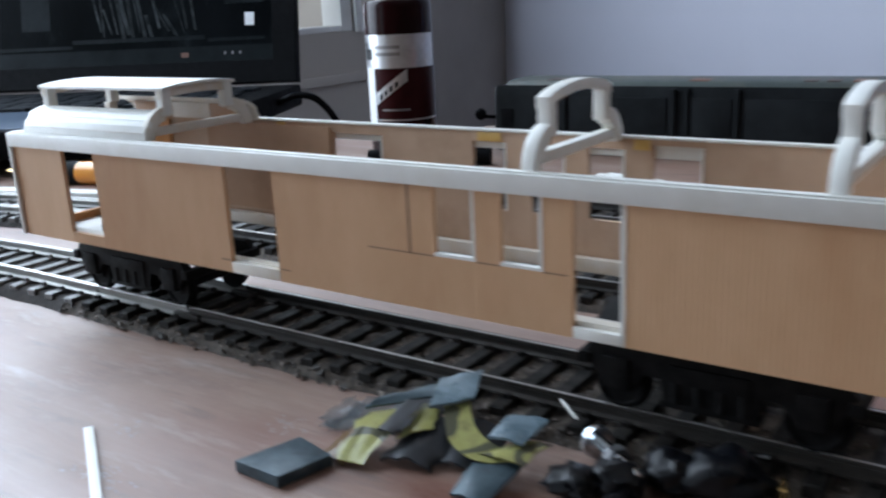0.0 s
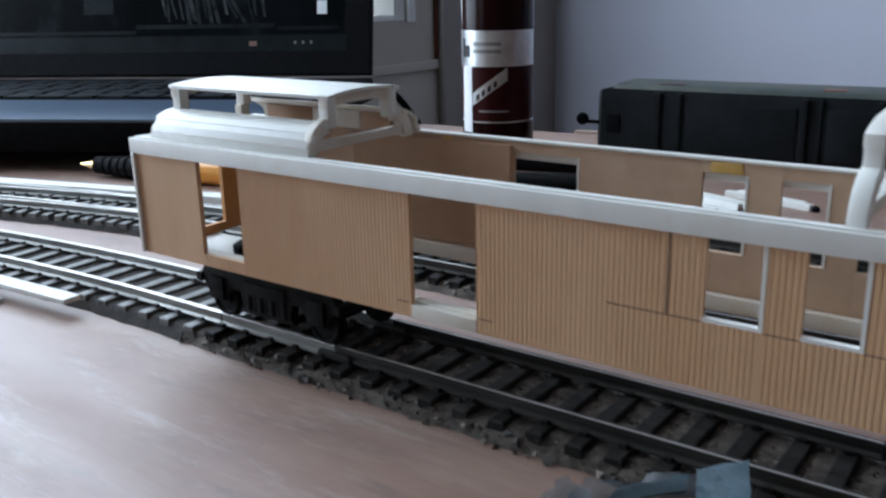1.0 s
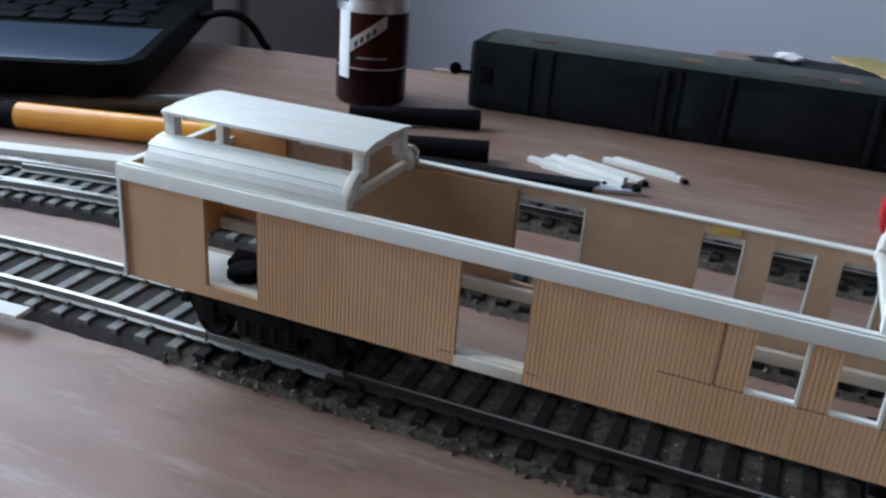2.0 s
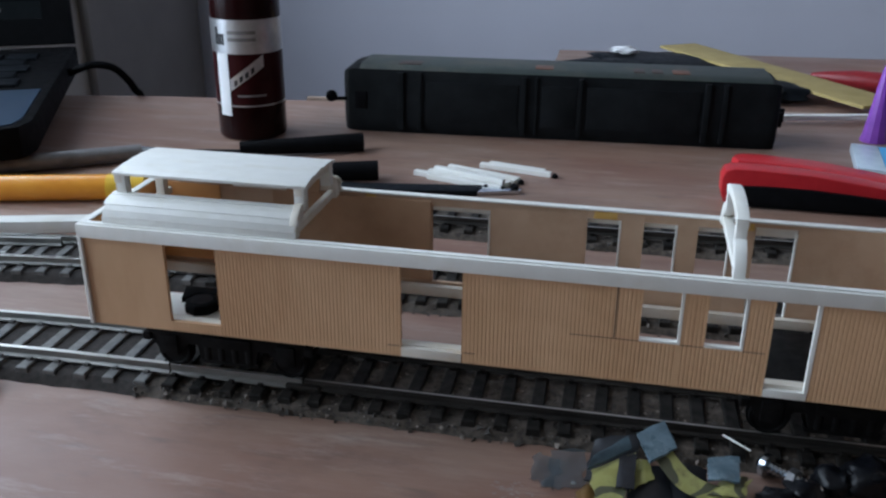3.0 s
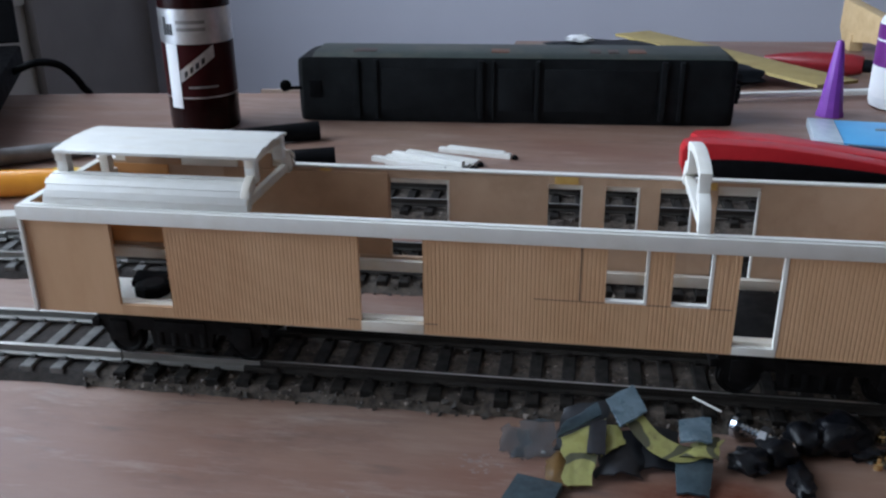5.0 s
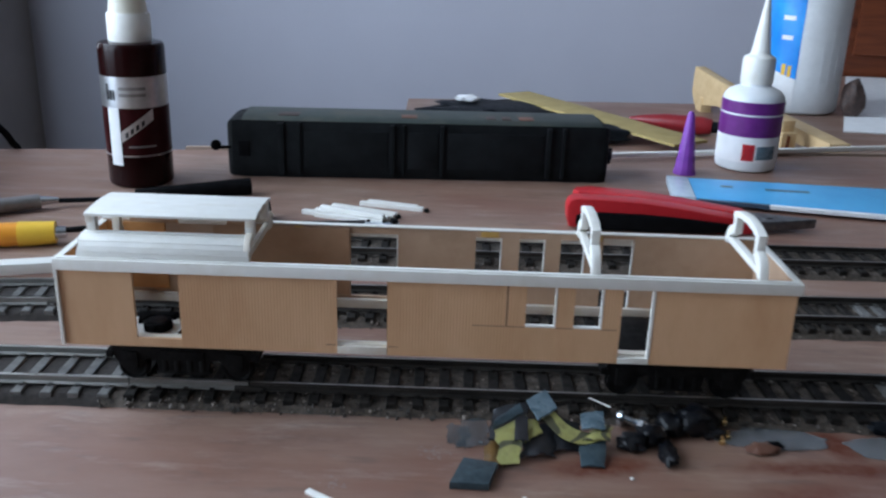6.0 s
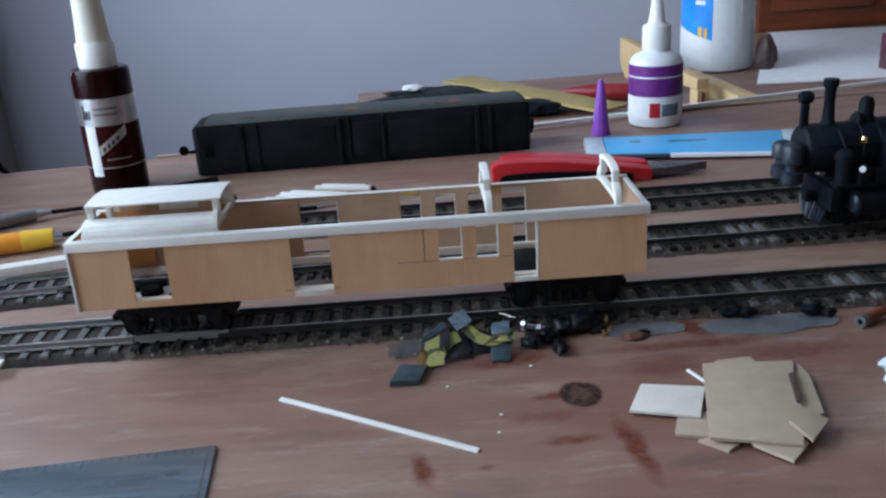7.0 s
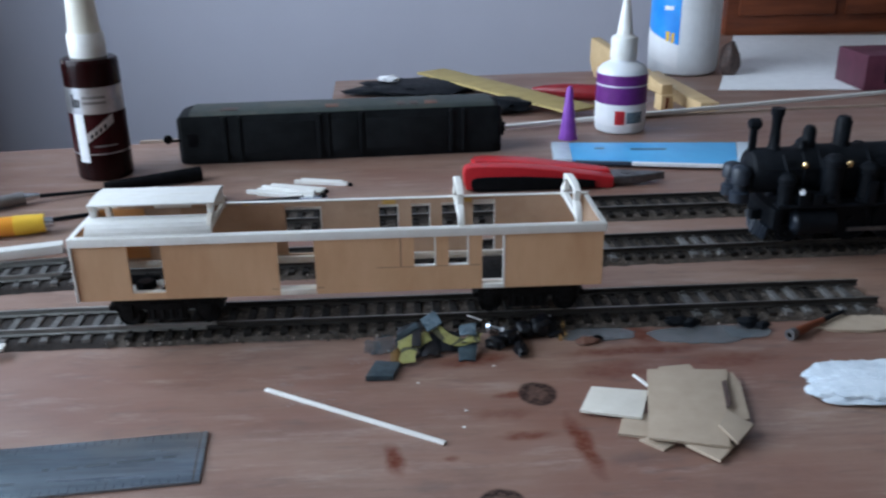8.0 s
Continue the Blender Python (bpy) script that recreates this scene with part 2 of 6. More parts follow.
def bench_wood():
    """Worn pinkish-brown wood: long grain along the bench, dark flecks, reddish stains, pale scuffs and a painted
    shadow by the card pile.
    """
    m = bpy.data.materials.new("table_wood")
    m.use_nodes = True
    nt = m.node_tree
    b = nt.nodes["Principled BSDF"]
    tc = nt.nodes.new("ShaderNodeTexCoord")

    def grain(mm, stretch, turn=0.0, detail=6.0, roughness=0.62):
        mp = nt.nodes.new("ShaderNodeMapping")
        mp.inputs["Scale"].default_value = (stretch, 1, 1)
        mp.inputs["Rotation"].default_value = (0, 0, radians(turn))
        nt.links.new(tc.outputs["Object"], mp.inputs["Vector"])
        n = nt.nodes.new("ShaderNodeTexNoise")
        n.inputs["Scale"].default_value, n.inputs["Detail"].default_value, n.inputs["Roughness"].default_value = 1000.0 / mm, detail, roughness
        nt.links.new(mp.outputs[0], n.inputs["Vector"])
        return n.outputs["Fac"]

    def ramp(fac, p0, p1, c0, c1):
        r = nt.nodes.new("ShaderNodeValToRGB")
        r.color_ramp.elements[0].position, r.color_ramp.elements[1].position = p0, p1
        r.color_ramp.elements[0].color, r.color_ramp.elements[1].color = (*c0, 1), (*c1, 1)
        nt.links.new(fac, r.inputs[0])
        return r.outputs[0]

    def over(colour, fac, p0, p1, amount, tint):
        mix = nt.nodes.new("ShaderNodeMix")
        mix.data_type = "RGBA"
        nt.links.new(ramp(fac, p0, p1, (0, 0, 0), (amount,) * 3), mix.inputs["Factor"])
        nt.links.new(colour, mix.inputs["A"])
        mix.inputs["B"].default_value = (*tint, 1)
        return mix.outputs["Result"]
    fine = grain(4.0, 0.09, 2, 8.0, 0.7)
    colour = ramp(grain(30, 0.22, 3, 8.0, 0.68), 0.32, 0.68, (0.148, 0.073, 0.046), (0.28, 0.168, 0.115))
    colour = over(colour, fine, 0.46, 0.64, 0.42, (0.34, 0.235, 0.19))
    colour = over(colour, grain(75, 0.5, 9), 0.42, 0.62, 0.8, (0.170, 0.062, 0.034))
    colour = over(colour, grain(20, 0.45, 12, 10.0, 0.76), 0.52, 0.68, 0.65, (0.120, 0.054, 0.036))
    colour = over(colour, grain(5, 0.22, 4, 6.0, 0.6), 0.58, 0.70, 0.6, (0.095, 0.052, 0.040))
    colour = over(colour, grain(9, 0.2, 8, 10.0, 0.74), 0.54, 0.72, 0.6, (0.40, 0.315, 0.265))

    def blots(rows, wobble, stops, speck):
        """Stains and a painted shadow at given places (x, y, length, width, turn in mm and degrees): the strongest of
        them at each point.
        """
        total = None
        warp = nt.nodes.new("ShaderNodeTexNoise")
        warp.inputs["Scale"].default_value, warp.inputs["Detail"].default_value = 140.0, 5.0
        nt.links.new(tc.outputs["Object"], warp.inputs["Vector"])
        push = nt.nodes.new("ShaderNodeVectorMath")
        push.operation = "MULTIPLY_ADD"
        push.inputs[1].default_value, push.inputs[2].default_value = (wobble * MM,) * 3, (-wobble * MM / 2,) * 3
        nt.links.new(warp.outputs["Color"], push.inputs[0])
        moved = nt.nodes.new("ShaderNodeVectorMath")
        nt.links.new(tc.outputs["Object"], moved.inputs[0])
        nt.links.new(push.outputs[0], moved.inputs[1])
        flat = nt.nodes.new("ShaderNodeVectorMath")
        flat.operation = "MULTIPLY"
        flat.inputs[1].default_value = (1, 1, 0)
        nt.links.new(moved.outputs[0], flat.inputs[0])
        for x, y, rx, ry, turn, amount in rows:
            mp = nt.nodes.new("ShaderNodeMapping")
            mp.vector_type = "TEXTURE"
            mp.inputs["Location"].default_value = (x * MM, y * MM, 0)
            mp.inputs["Rotation"].default_value = (0, 0, radians(turn))
            mp.inputs["Scale"].default_value = (rx * MM * 1.5, ry * MM * 1.5, 1)
            nt.links.new(flat.outputs[0], mp.inputs["Vector"])
            far = nt.nodes.new("ShaderNodeVectorMath")
            far.operation = "LENGTH"
            nt.links.new(mp.outputs[0], far.inputs[0])
            r = nt.nodes.new("ShaderNodeValToRGB")
            while len(r.color_ramp.elements) < len(stops):
                r.color_ramp.elements.new(0.5)
            for e, (p, v) in zip(r.color_ramp.elements, stops):
                e.position, e.color = p, (v * amount,) * 3 + (1,)
            nt.links.new(far.outputs["Value"], r.inputs[0])
            if total is None:
                total = r.outputs[0]
            else:
                most = nt.nodes.new("ShaderNodeMath")
                most.operation = "MAXIMUM"
                nt.links.new(total, most.inputs[0])
                nt.links.new(r.outputs[0], most.inputs[1])
                total = most.outputs[0]
        times = nt.nodes.new("ShaderNodeMath")
        times.operation = "MULTIPLY"
        nt.links.new(total, times.inputs[0])
        nt.links.new(ramp(grain(speck, 0.7, 0, 6.0, 0.7), 0.34, 0.6, (0.55,) * 3, (1,) * 3), times.inputs[1])
        return times.outputs[0]

    soft = ((0.0, 1.0), (0.4, 0.9), (0.95, 0.0))
    rust = blots(((151.5, -42.5, 5.0, 1.8, 6, 0.90), (153.0, -66.5, 7.5, 2.2, 2, 0.83), (169.6, -72.5, 14.0, 3.0, 97, 1.00), (112.0, -76.0, 7.0, 2.6, 100, 1.00), (129.0, -77.0, 1.8, 1.5, 0, 0.75), (200, -15.5, 24, 3.0, 1, 0.83), (141, -18.0, 13, 4.0, 8, 0.90), (205, -3.5, 5.0, 8.0, 30, 1.00), (148, -54, 10, 2.8, 4, 0.52), (190, -29, 14, 6, 0, 0.60), (233, -25, 18, 5, 3, 0.60)), 5.0, soft, 2.5)
    colour = over(colour, rust, 0.0, 1.0, 1.0, (0.115, 0.022, 0.008))
    # the last of these is the card pile's shadow, painted into the wood
    dark = blots(((187, -80, 13, 3.6, 3, 0.4), (122, -90, 6, 3, 0, 0.35), (226, -62, 9, 14, -20, 0.3)), 6.0, soft, 3.0)
    colour = over(colour, dark, 0.0, 1.0, 1.0, (0.055, 0.032, 0.026))
    burn = blots(((160.0, -42.4, 6.2, 7.2, 0, 1.0), (141.5, -98.5, 6.2, 6.0, 0, 1.0)), 2.2, ((0.0, 0.8), (0.26, 0.72), (0.42, 1.0), (0.64, 1.0), (0.76, 0.0)), 1.4)
    colour = over(colour, burn, 0.0, 1.0, 1.0, (0.010, 0.006, 0.006))
    nt.links.new(colour, b.inputs["Base Color"])
    mr = nt.nodes.new("ShaderNodeMapRange")
    mr.inputs["From Min"].default_value, mr.inputs["From Max"].default_value = 0.3, 0.7
    mr.inputs["To Min"].default_value, mr.inputs["To Max"].default_value = 0.46, 0.72
    nt.links.new(grain(16, 0.1, 3), mr.inputs["Value"])
    nt.links.new(mr.outputs[0], b.inputs["Roughness"])
    b.inputs["Coat Roughness"].default_value = 0.62
    # burnt and rusty spots are matt
    for socket, most in (("Specular IOR Level", 0.8), ("Coat Weight", 0.7)):
        dull = nt.nodes.new("ShaderNodeMath")
        dull.operation = "MAXIMUM"
        nt.links.new(burn, dull.inputs[0])
        nt.links.new(rust, dull.inputs[1])
        left = nt.nodes.new("ShaderNodeMapRange")
        left.inputs["To Min"].default_value, left.inputs["To Max"].default_value = most, most * 0.12
        nt.links.new(dull.outputs[0], left.inputs["Value"])
        nt.links.new(left.outputs[0], b.inputs[socket])
    bp = nt.nodes.new("ShaderNodeBump")
    bp.inputs["Strength"].default_value, bp.inputs["Distance"].default_value = 0.7, 0.22 * MM
    nt.links.new(fine, bp.inputs["Height"])
    nt.links.new(bp.outputs[0], b.inputs["Normal"])
    return m


TABLE = bench_wood()
TABLE_EDGE = surface("table_edge", (0.30, 0.22, 0.17), (0.4, 0.3, 0.24), size=8, stretch=(0.1, 1, 1), rough=0.6)
WALL = surface("lavender_wall_paint", (0.56, 0.555, 0.635), (0.60, 0.595, 0.675), size=300, rough=0.9, bump=0.15, bump_size=4)
WALL_BEIGE = surface("beige_wall_paint", (0.46, 0.42, 0.38), (0.52, 0.48, 0.43), size=200, rough=0.85, bump=0.2, bump_size=6)
# brown-grey that puts the dim room corner into the paint
CORNER_SHADE = surface("corner_shade_paint", (0.27, 0.245, 0.235), (0.33, 0.30, 0.29), size=120, rough=0.85, bump=0.2, bump_size=6)
WHITE_PAINT = surface("white_frame_paint", (0.72, 0.72, 0.70), (0.8, 0.8, 0.78), size=40, rough=0.5)
# for the walls out of view: chosen dark to hold down bounced light
WALL_DIM = surface("dark_unseen_wall", (0.20, 0.17, 0.15), (0.25, 0.215, 0.19), size=120, rough=0.8)
CARPET = surface("floor_carpet", (0.16, 0.13, 0.11), (0.22, 0.18, 0.15), size=12, rough=0.95, bump=1, bump_size=4)
CEILING = surface("ceiling_paint", (0.74, 0.73, 0.70), (0.78, 0.77, 0.74), size=200, rough=0.9)
CARD = surface("tan_scribed_card", (0.575, 0.345, 0.186), (0.655, 0.41, 0.236), size=9, stretch=(1, 1, 0.35), rough=0.62, bump=0.03, bump_size=0.6, stain=(0.48, 0.25, 0.115), stain_size=28, stain_amount=0.5)
CARD_IN = surface("brown_inner_card", (0.47, 0.315, 0.21), (0.56, 0.39, 0.27), size=14, rough=0.7, bump=0.03, bump_size=0.8, stain=(0.33, 0.21, 0.13), stain_size=18, stain_amount=0.5)
CARD_DARK = surface("orange_brown_lining", (0.56, 0.25, 0.075), (0.64, 0.31, 0.11), size=10, rough=0.6, bump=0.03, bump_size=0.8)
STYRENE = surface("white_styrene", (0.74, 0.73, 0.69), (0.80, 0.79, 0.75), size=6, rough=0.45, bump=0.02, bump_size=0.7, stain=(0.66, 0.62, 0.52), stain_size=14, stain_amount=0.5)
STYRENE_GREY = surface("grey_styrene", (0.30, 0.30, 0.30), (0.42, 0.42, 0.41), size=3, rough=0.5)
CREAM = surface("cream_styrene", (0.66, 0.60, 0.52), (0.72, 0.67, 0.59), size=5, rough=0.5, stain=(0.62, 0.50, 0.30), stain_size=9, stain_amount=0.6)
LINING = surface("brown_lining_card", (0.40, 0.235, 0.135), (0.47, 0.29, 0.175), size=12, rough=0.65, bump=0.03, bump_size=0.8, stain=(0.30, 0.16, 0.08), stain_size=16, stain_amount=0.5)
GLUE = surface("dried_yellow_glue", (0.55, 0.33, 0.08), (0.66, 0.43, 0.14), size=3, rough=0.35)
PENCIL = surface("pencil_line", (0.16, 0.10, 0.06), (0.24, 0.15, 0.09), size=2, rough=0.8)
RAIL = surface("nickel_rail", (0.50, 0.49, 0.46), (0.68, 0.67, 0.64), size=6, stretch=(0.2, 1, 1), rough=0.26, rough2=0.45, metal=1.0)
RAIL_DULL = surface("dull_nickel_rail", (0.22, 0.215, 0.20), (0.36, 0.35, 0.33), size=5, stretch=(0.2, 1, 1), rough=0.42, rough2=0.6, metal=0.9)
RAIL_OLD = surface("grimy_rail", (0.016, 0.014, 0.012), (0.055, 0.048, 0.042), size=5, stretch=(0.3, 1, 1), rough=0.45, rough2=0.65, metal=0.4)
RAIL_WORN = surface("worn_running_face", (0.26, 0.24, 0.22), (0.56, 0.54, 0.51), size=7, stretch=(0.15, 1, 1), rough=0.3, rough2=0.5, metal=0.9)
SLEEPER_GREY = surface("glossy_grey_sleeper", (0.06, 0.058, 0.055), (0.15, 0.145, 0.138), size=2.5, rough=0.35, rough2=0.55, spec=0.6, bump=0.12, bump_size=0.8, shuffle=0.25)
SLEEPER = surface("black_brown_sleeper", (0.005, 0.0045, 0.004), (0.026, 0.022, 0.019), size=2.5, rough=0.6, rough2=0.8, spec=0.16, bump=0.12, bump_size=0.8, shuffle=0.3)
BALLAST = surface("dirty_ballast", (0.020, 0.015, 0.012), (0.105, 0.080, 0.062), size=1.6, rough=0.9, bump=0.7, bump_size=0.9, stain=(0.15, 0.125, 0.105), stain_size=11, stain_amount=0.6)
STONES = surface("ballast_grains", (0.05, 0.042, 0.036), (0.09, 0.075, 0.064), size=3.0, rough=0.7, island=4.5)
CORK = surface("brown_cork_bed", (0.012, 0.009, 0.008), (0.034, 0.026, 0.022), size=1.6, rough=0.95, bump=0.4, bump_size=0.8)
BLACK = surface("black_plastic", (0.003, 0.003, 0.0035), (0.006, 0.006, 0.007), size=4, rough=0.6, rough2=0.8, bump=0.03, bump_size=0.6, spec=0.06)
IRON = surface("matt_black_metal", (0.003, 0.004, 0.006), (0.008, 0.010, 0.013), size=3, rough=0.42, rough2=0.6, spec=0.12)
GLOSS_BLACK = surface("shiny_black_plastic", (0.002, 0.002, 0.003), (0.006, 0.007, 0.010), size=4, rough=0.26, rough2=0.45, bump=0.25, bump_size=1.2, spec=0.3)
DUSTY = surface("dusty_black_plastic", (0.003, 0.003, 0.003), (0.011, 0.010, 0.010), size=2.6, rough=0.6, rough2=0.8, spec=0.12, bump=0.05, bump_size=0.8)
# paler, bluer copy of the black metal: window light painted onto front parts
IRON_LIT = surface("window_lit_black_metal", (0.008, 0.012, 0.019), (0.02, 0.028, 0.042), size=3, rough=0.34, rough2=0.5, spec=0.45)
SHELL_SIDE = surface("black_green_shell", (0.005, 0.0058, 0.0066), (0.011, 0.0125, 0.014), size=10, rough=0.55, rough2=0.75, spec=0.1)
SHELL_TOP = surface("grey_green_roof", (0.018, 0.027, 0.023), (0.032, 0.043, 0.037), size=9, rough=0.55, stain=(0.11, 0.09, 0.06), stain_size=20, stain_amount=0.5)
BOTTLE = surface("dark_red_bottle", (0.010, 0.0016, 0.0018), (0.018, 0.003, 0.003), size=20, rough=0.2, spec=0.14)
MAROON = surface("maroon_label", (0.022, 0.0028, 0.0034), (0.034, 0.005, 0.006), size=10, rough=0.3, spec=0.12)
SILVER = surface("silver_label", (0.48, 0.48, 0.49), (0.62, 0.62, 0.63), size=5, rough=0.32, metal=0.9)
PAPER = surface("white_paper", (0.72, 0.72, 0.73), (0.79, 0.79, 0.80), size=10, rough=0.75)
INK = surface("black_ink", (0.02, 0.02, 0.022), rough=0.6)
PUMP = surface("cream_pump_plastic", (0.68, 0.65, 0.55), (0.73, 0.70, 0.60), size=10, rough=0.4)
ORANGE = surface("orange_barrel", (0.72, 0.27, 0.02), (0.78, 0.32, 0.03), size=10, rough=0.28, coat=0.3)
YELLOW = surface("yellow_cap", (0.75, 0.45, 0.03), (0.8, 0.5, 0.05), size=10, rough=0.35)
BRASS = surface("brass_tip", (0.75, 0.52, 0.22), (0.82, 0.6, 0.3), size=3, rough=0.25, metal=1.0)
STEEL = surface("bright_steel", (0.56, 0.61, 0.67), (0.74, 0.79, 0.84), size=4, rough=0.14, rough2=0.28, metal=1.0)
STEEL_DULL = surface("dull_plier_steel", (0.12, 0.12, 0.125), (0.22, 0.22, 0.225), size=4, rough=0.4, rough2=0.55, metal=0.9)
RULE = surface("steel_rule", (0.22, 0.285, 0.34), (0.36, 0.43, 0.49), size=5, stretch=(0.12, 1, 1), rough=0.24, rough2=0.4, metal=0.9, stain=(0.07, 0.06, 0.06), stain_size=11, stain_amount=0.85)
ENGRAVED = surface("engraved_line", (0.07, 0.085, 0.10), (0.11, 0.13, 0.15), size=3, rough=0.5, metal=0.5)
GREY_PLASTIC = surface("grey_handle", (0.20, 0.19, 0.19), (0.27, 0.26, 0.26), size=5, rough=0.4, metal=0.4)
RED = surface("red_grip", (0.42, 0.012, 0.018), (0.5, 0.02, 0.026), size=6, rough=0.38)
PURPLE = surface("purple_cap", (0.20, 0.045, 0.36), (0.25, 0.06, 0.42), size=6, rough=0.4)
PURPLE_LABEL = surface("purple_label", (0.11, 0.012, 0.15), (0.15, 0.02, 0.20), size=6, rough=0.4)
GLUE_WHITE = surface("milky_bottle", (0.66, 0.68, 0.70), (0.72, 0.74, 0.76), size=8, rough=0.4)
BLUE = surface("light_blue_card", (0.075, 0.38, 0.72), (0.10, 0.45, 0.78), size=14, rough=0.4)
CLEAR = surface("cloudy_film", (0.48, 0.58, 0.66), (0.58, 0.67, 0.74), size=5, rough=0.22)
LABEL_BLUE = surface("bright_blue_label", (0.015, 0.22, 0.72), (0.05, 0.36, 0.85), size=30, rough=0.3)
DARK_RED = surface("dark_red_plastic", (0.20, 0.008, 0.012), (0.26, 0.012, 0.018), size=6, rough=0.4)
WOOD = surface("pale_wood", (0.50, 0.34, 0.17), (0.60, 0.43, 0.23), size=8, stretch=(0.15, 1, 1), rough=0.65)
YELLOW_CARD = surface("mustard_card", (0.33, 0.245, 0.085), (0.41, 0.31, 0.12), size=12, rough=0.7)
DARK_WOOD = surface("dark_red_wood", (0.07, 0.018, 0.008), (0.20, 0.055, 0.022), size=16, stretch=(0.12, 1, 1), rough=0.4, spec=0.3)
GREYBOARD = surface("grey_brown_card", (0.36, 0.28, 0.205), (0.41, 0.325, 0.24), size=6, rough=0.8, bump=0.03, bump_size=0.8)
LEAD = surface("grey_blue_sheet", (0.025, 0.045, 0.058), (0.065, 0.10, 0.12), size=3, rough=0.25, rough2=0.5, metal=0.2, stain=(0.02, 0.025, 0.03), stain_size=5, stain_amount=0.7)
FOIL = surface("yellow_printed_film", (0.29, 0.275, 0.085), (0.43, 0.42, 0.16), size=4, rough=0.3, stain=(0.10, 0.08, 0.03), stain_size=4.0, stain_amount=0.8, stripes=(0.06, 0.06, 0.045))
FILM = surface("clear_blue_film", (0.13, 0.16, 0.18), (0.29, 0.315, 0.33), size=7, rough=0.2, rough2=0.4, alpha=0.42)
FILM_DARK = surface("smoky_blue_film", (0.05, 0.075, 0.09), (0.11, 0.14, 0.16), size=5, rough=0.2, rough2=0.4, alpha=0.3)
BLUE_GREY = surface("blue_grey_film", (0.075, 0.12, 0.15), (0.16, 0.22, 0.26), size=4, rough=0.16, rough2=0.4, stain=(0.05, 0.07, 0.085), stain_size=6, stain_amount=0.6)
COTTON = surface("white_cotton", (0.56, 0.64, 0.71), (0.68, 0.75, 0.81), size=4, rough=0.95, bump=0.8, bump_size=1.5)
RUST = surface("rusty_stain", (0.11, 0.042, 0.025), (0.17, 0.08, 0.052), size=4, rough=0.6)
GRIME = surface("dark_ring_stain", (0.03, 0.02, 0.018), (0.09, 0.055, 0.045), size=3, rough=0.6)
SCREEN = surface("laptop_screen", (0.0012, 0.0016, 0.002), (0.005, 0.006, 0.007), size=45, stretch=(1, 1, 0.35), rough=0.28, spec=0.035, stain=(0.022, 0.026, 0.028), stain_size=26, stain_amount=0.6)
SCREEN_BAR = surface("dim_screen_bar", (0.006, 0.0075, 0.008), (0.015, 0.018, 0.02), size=25, rough=0.3, spec=0.08)
SCREEN_STREAK = surface("dim_screen_streak", (0.008, 0.0095, 0.01), (0.045, 0.05, 0.052), size=7, rough=0.3, spec=0.08, shuffle=0.5)
LAPTOP_BLUE = surface("blue_palm_rest", (0.055, 0.085, 0.13), (0.07, 0.10, 0.15), size=30, rough=0.3, metal=0.3)

# ---- room ----
def slab(name, pts, axis, d0, d1, material, label, category):
    bm = bmesh.new()
    prism(bm, pts, axis, d0, d1)
    return solo(name, bm, material, (0, 0, 0), label, category, kind="structure", smooth=0)


slab("floor", [(-700, -2600), (2600, -2600), (2600, 1220), (-700, 1220)], "z", -790, -750, CARPET, "brown carpeted floor of the room", "floor")
slab("ceiling", [(-700, -2600), (2600, -2600), (2600, 1220), (-700, 1220)], "z", 1650, 1690, CEILING, "plain white ceiling of the room", "ceiling")
slab("wall_back", [(-700, -750), (2600, -750), (2600, 1650), (-700, 1650)], "y", 1070, 1170, WALL, "plain lavender-grey painted wall behind the bench", "wall")
slab("wall_right", [(-2500, -750), (1070, -750), (1070, 1650), (-2500, 1650)], "x", 2500, 2600, WALL_DIM, "unseen side wall, dark brown to cut bounced light", "wall")
slab("wall_front", [(-700, -750), (2600, -750), (2600, 1650), (-700, 1650)], "y", -2600, -2500, WALL_DIM, "unseen front wall, dark brown to cut bounced light", "wall")


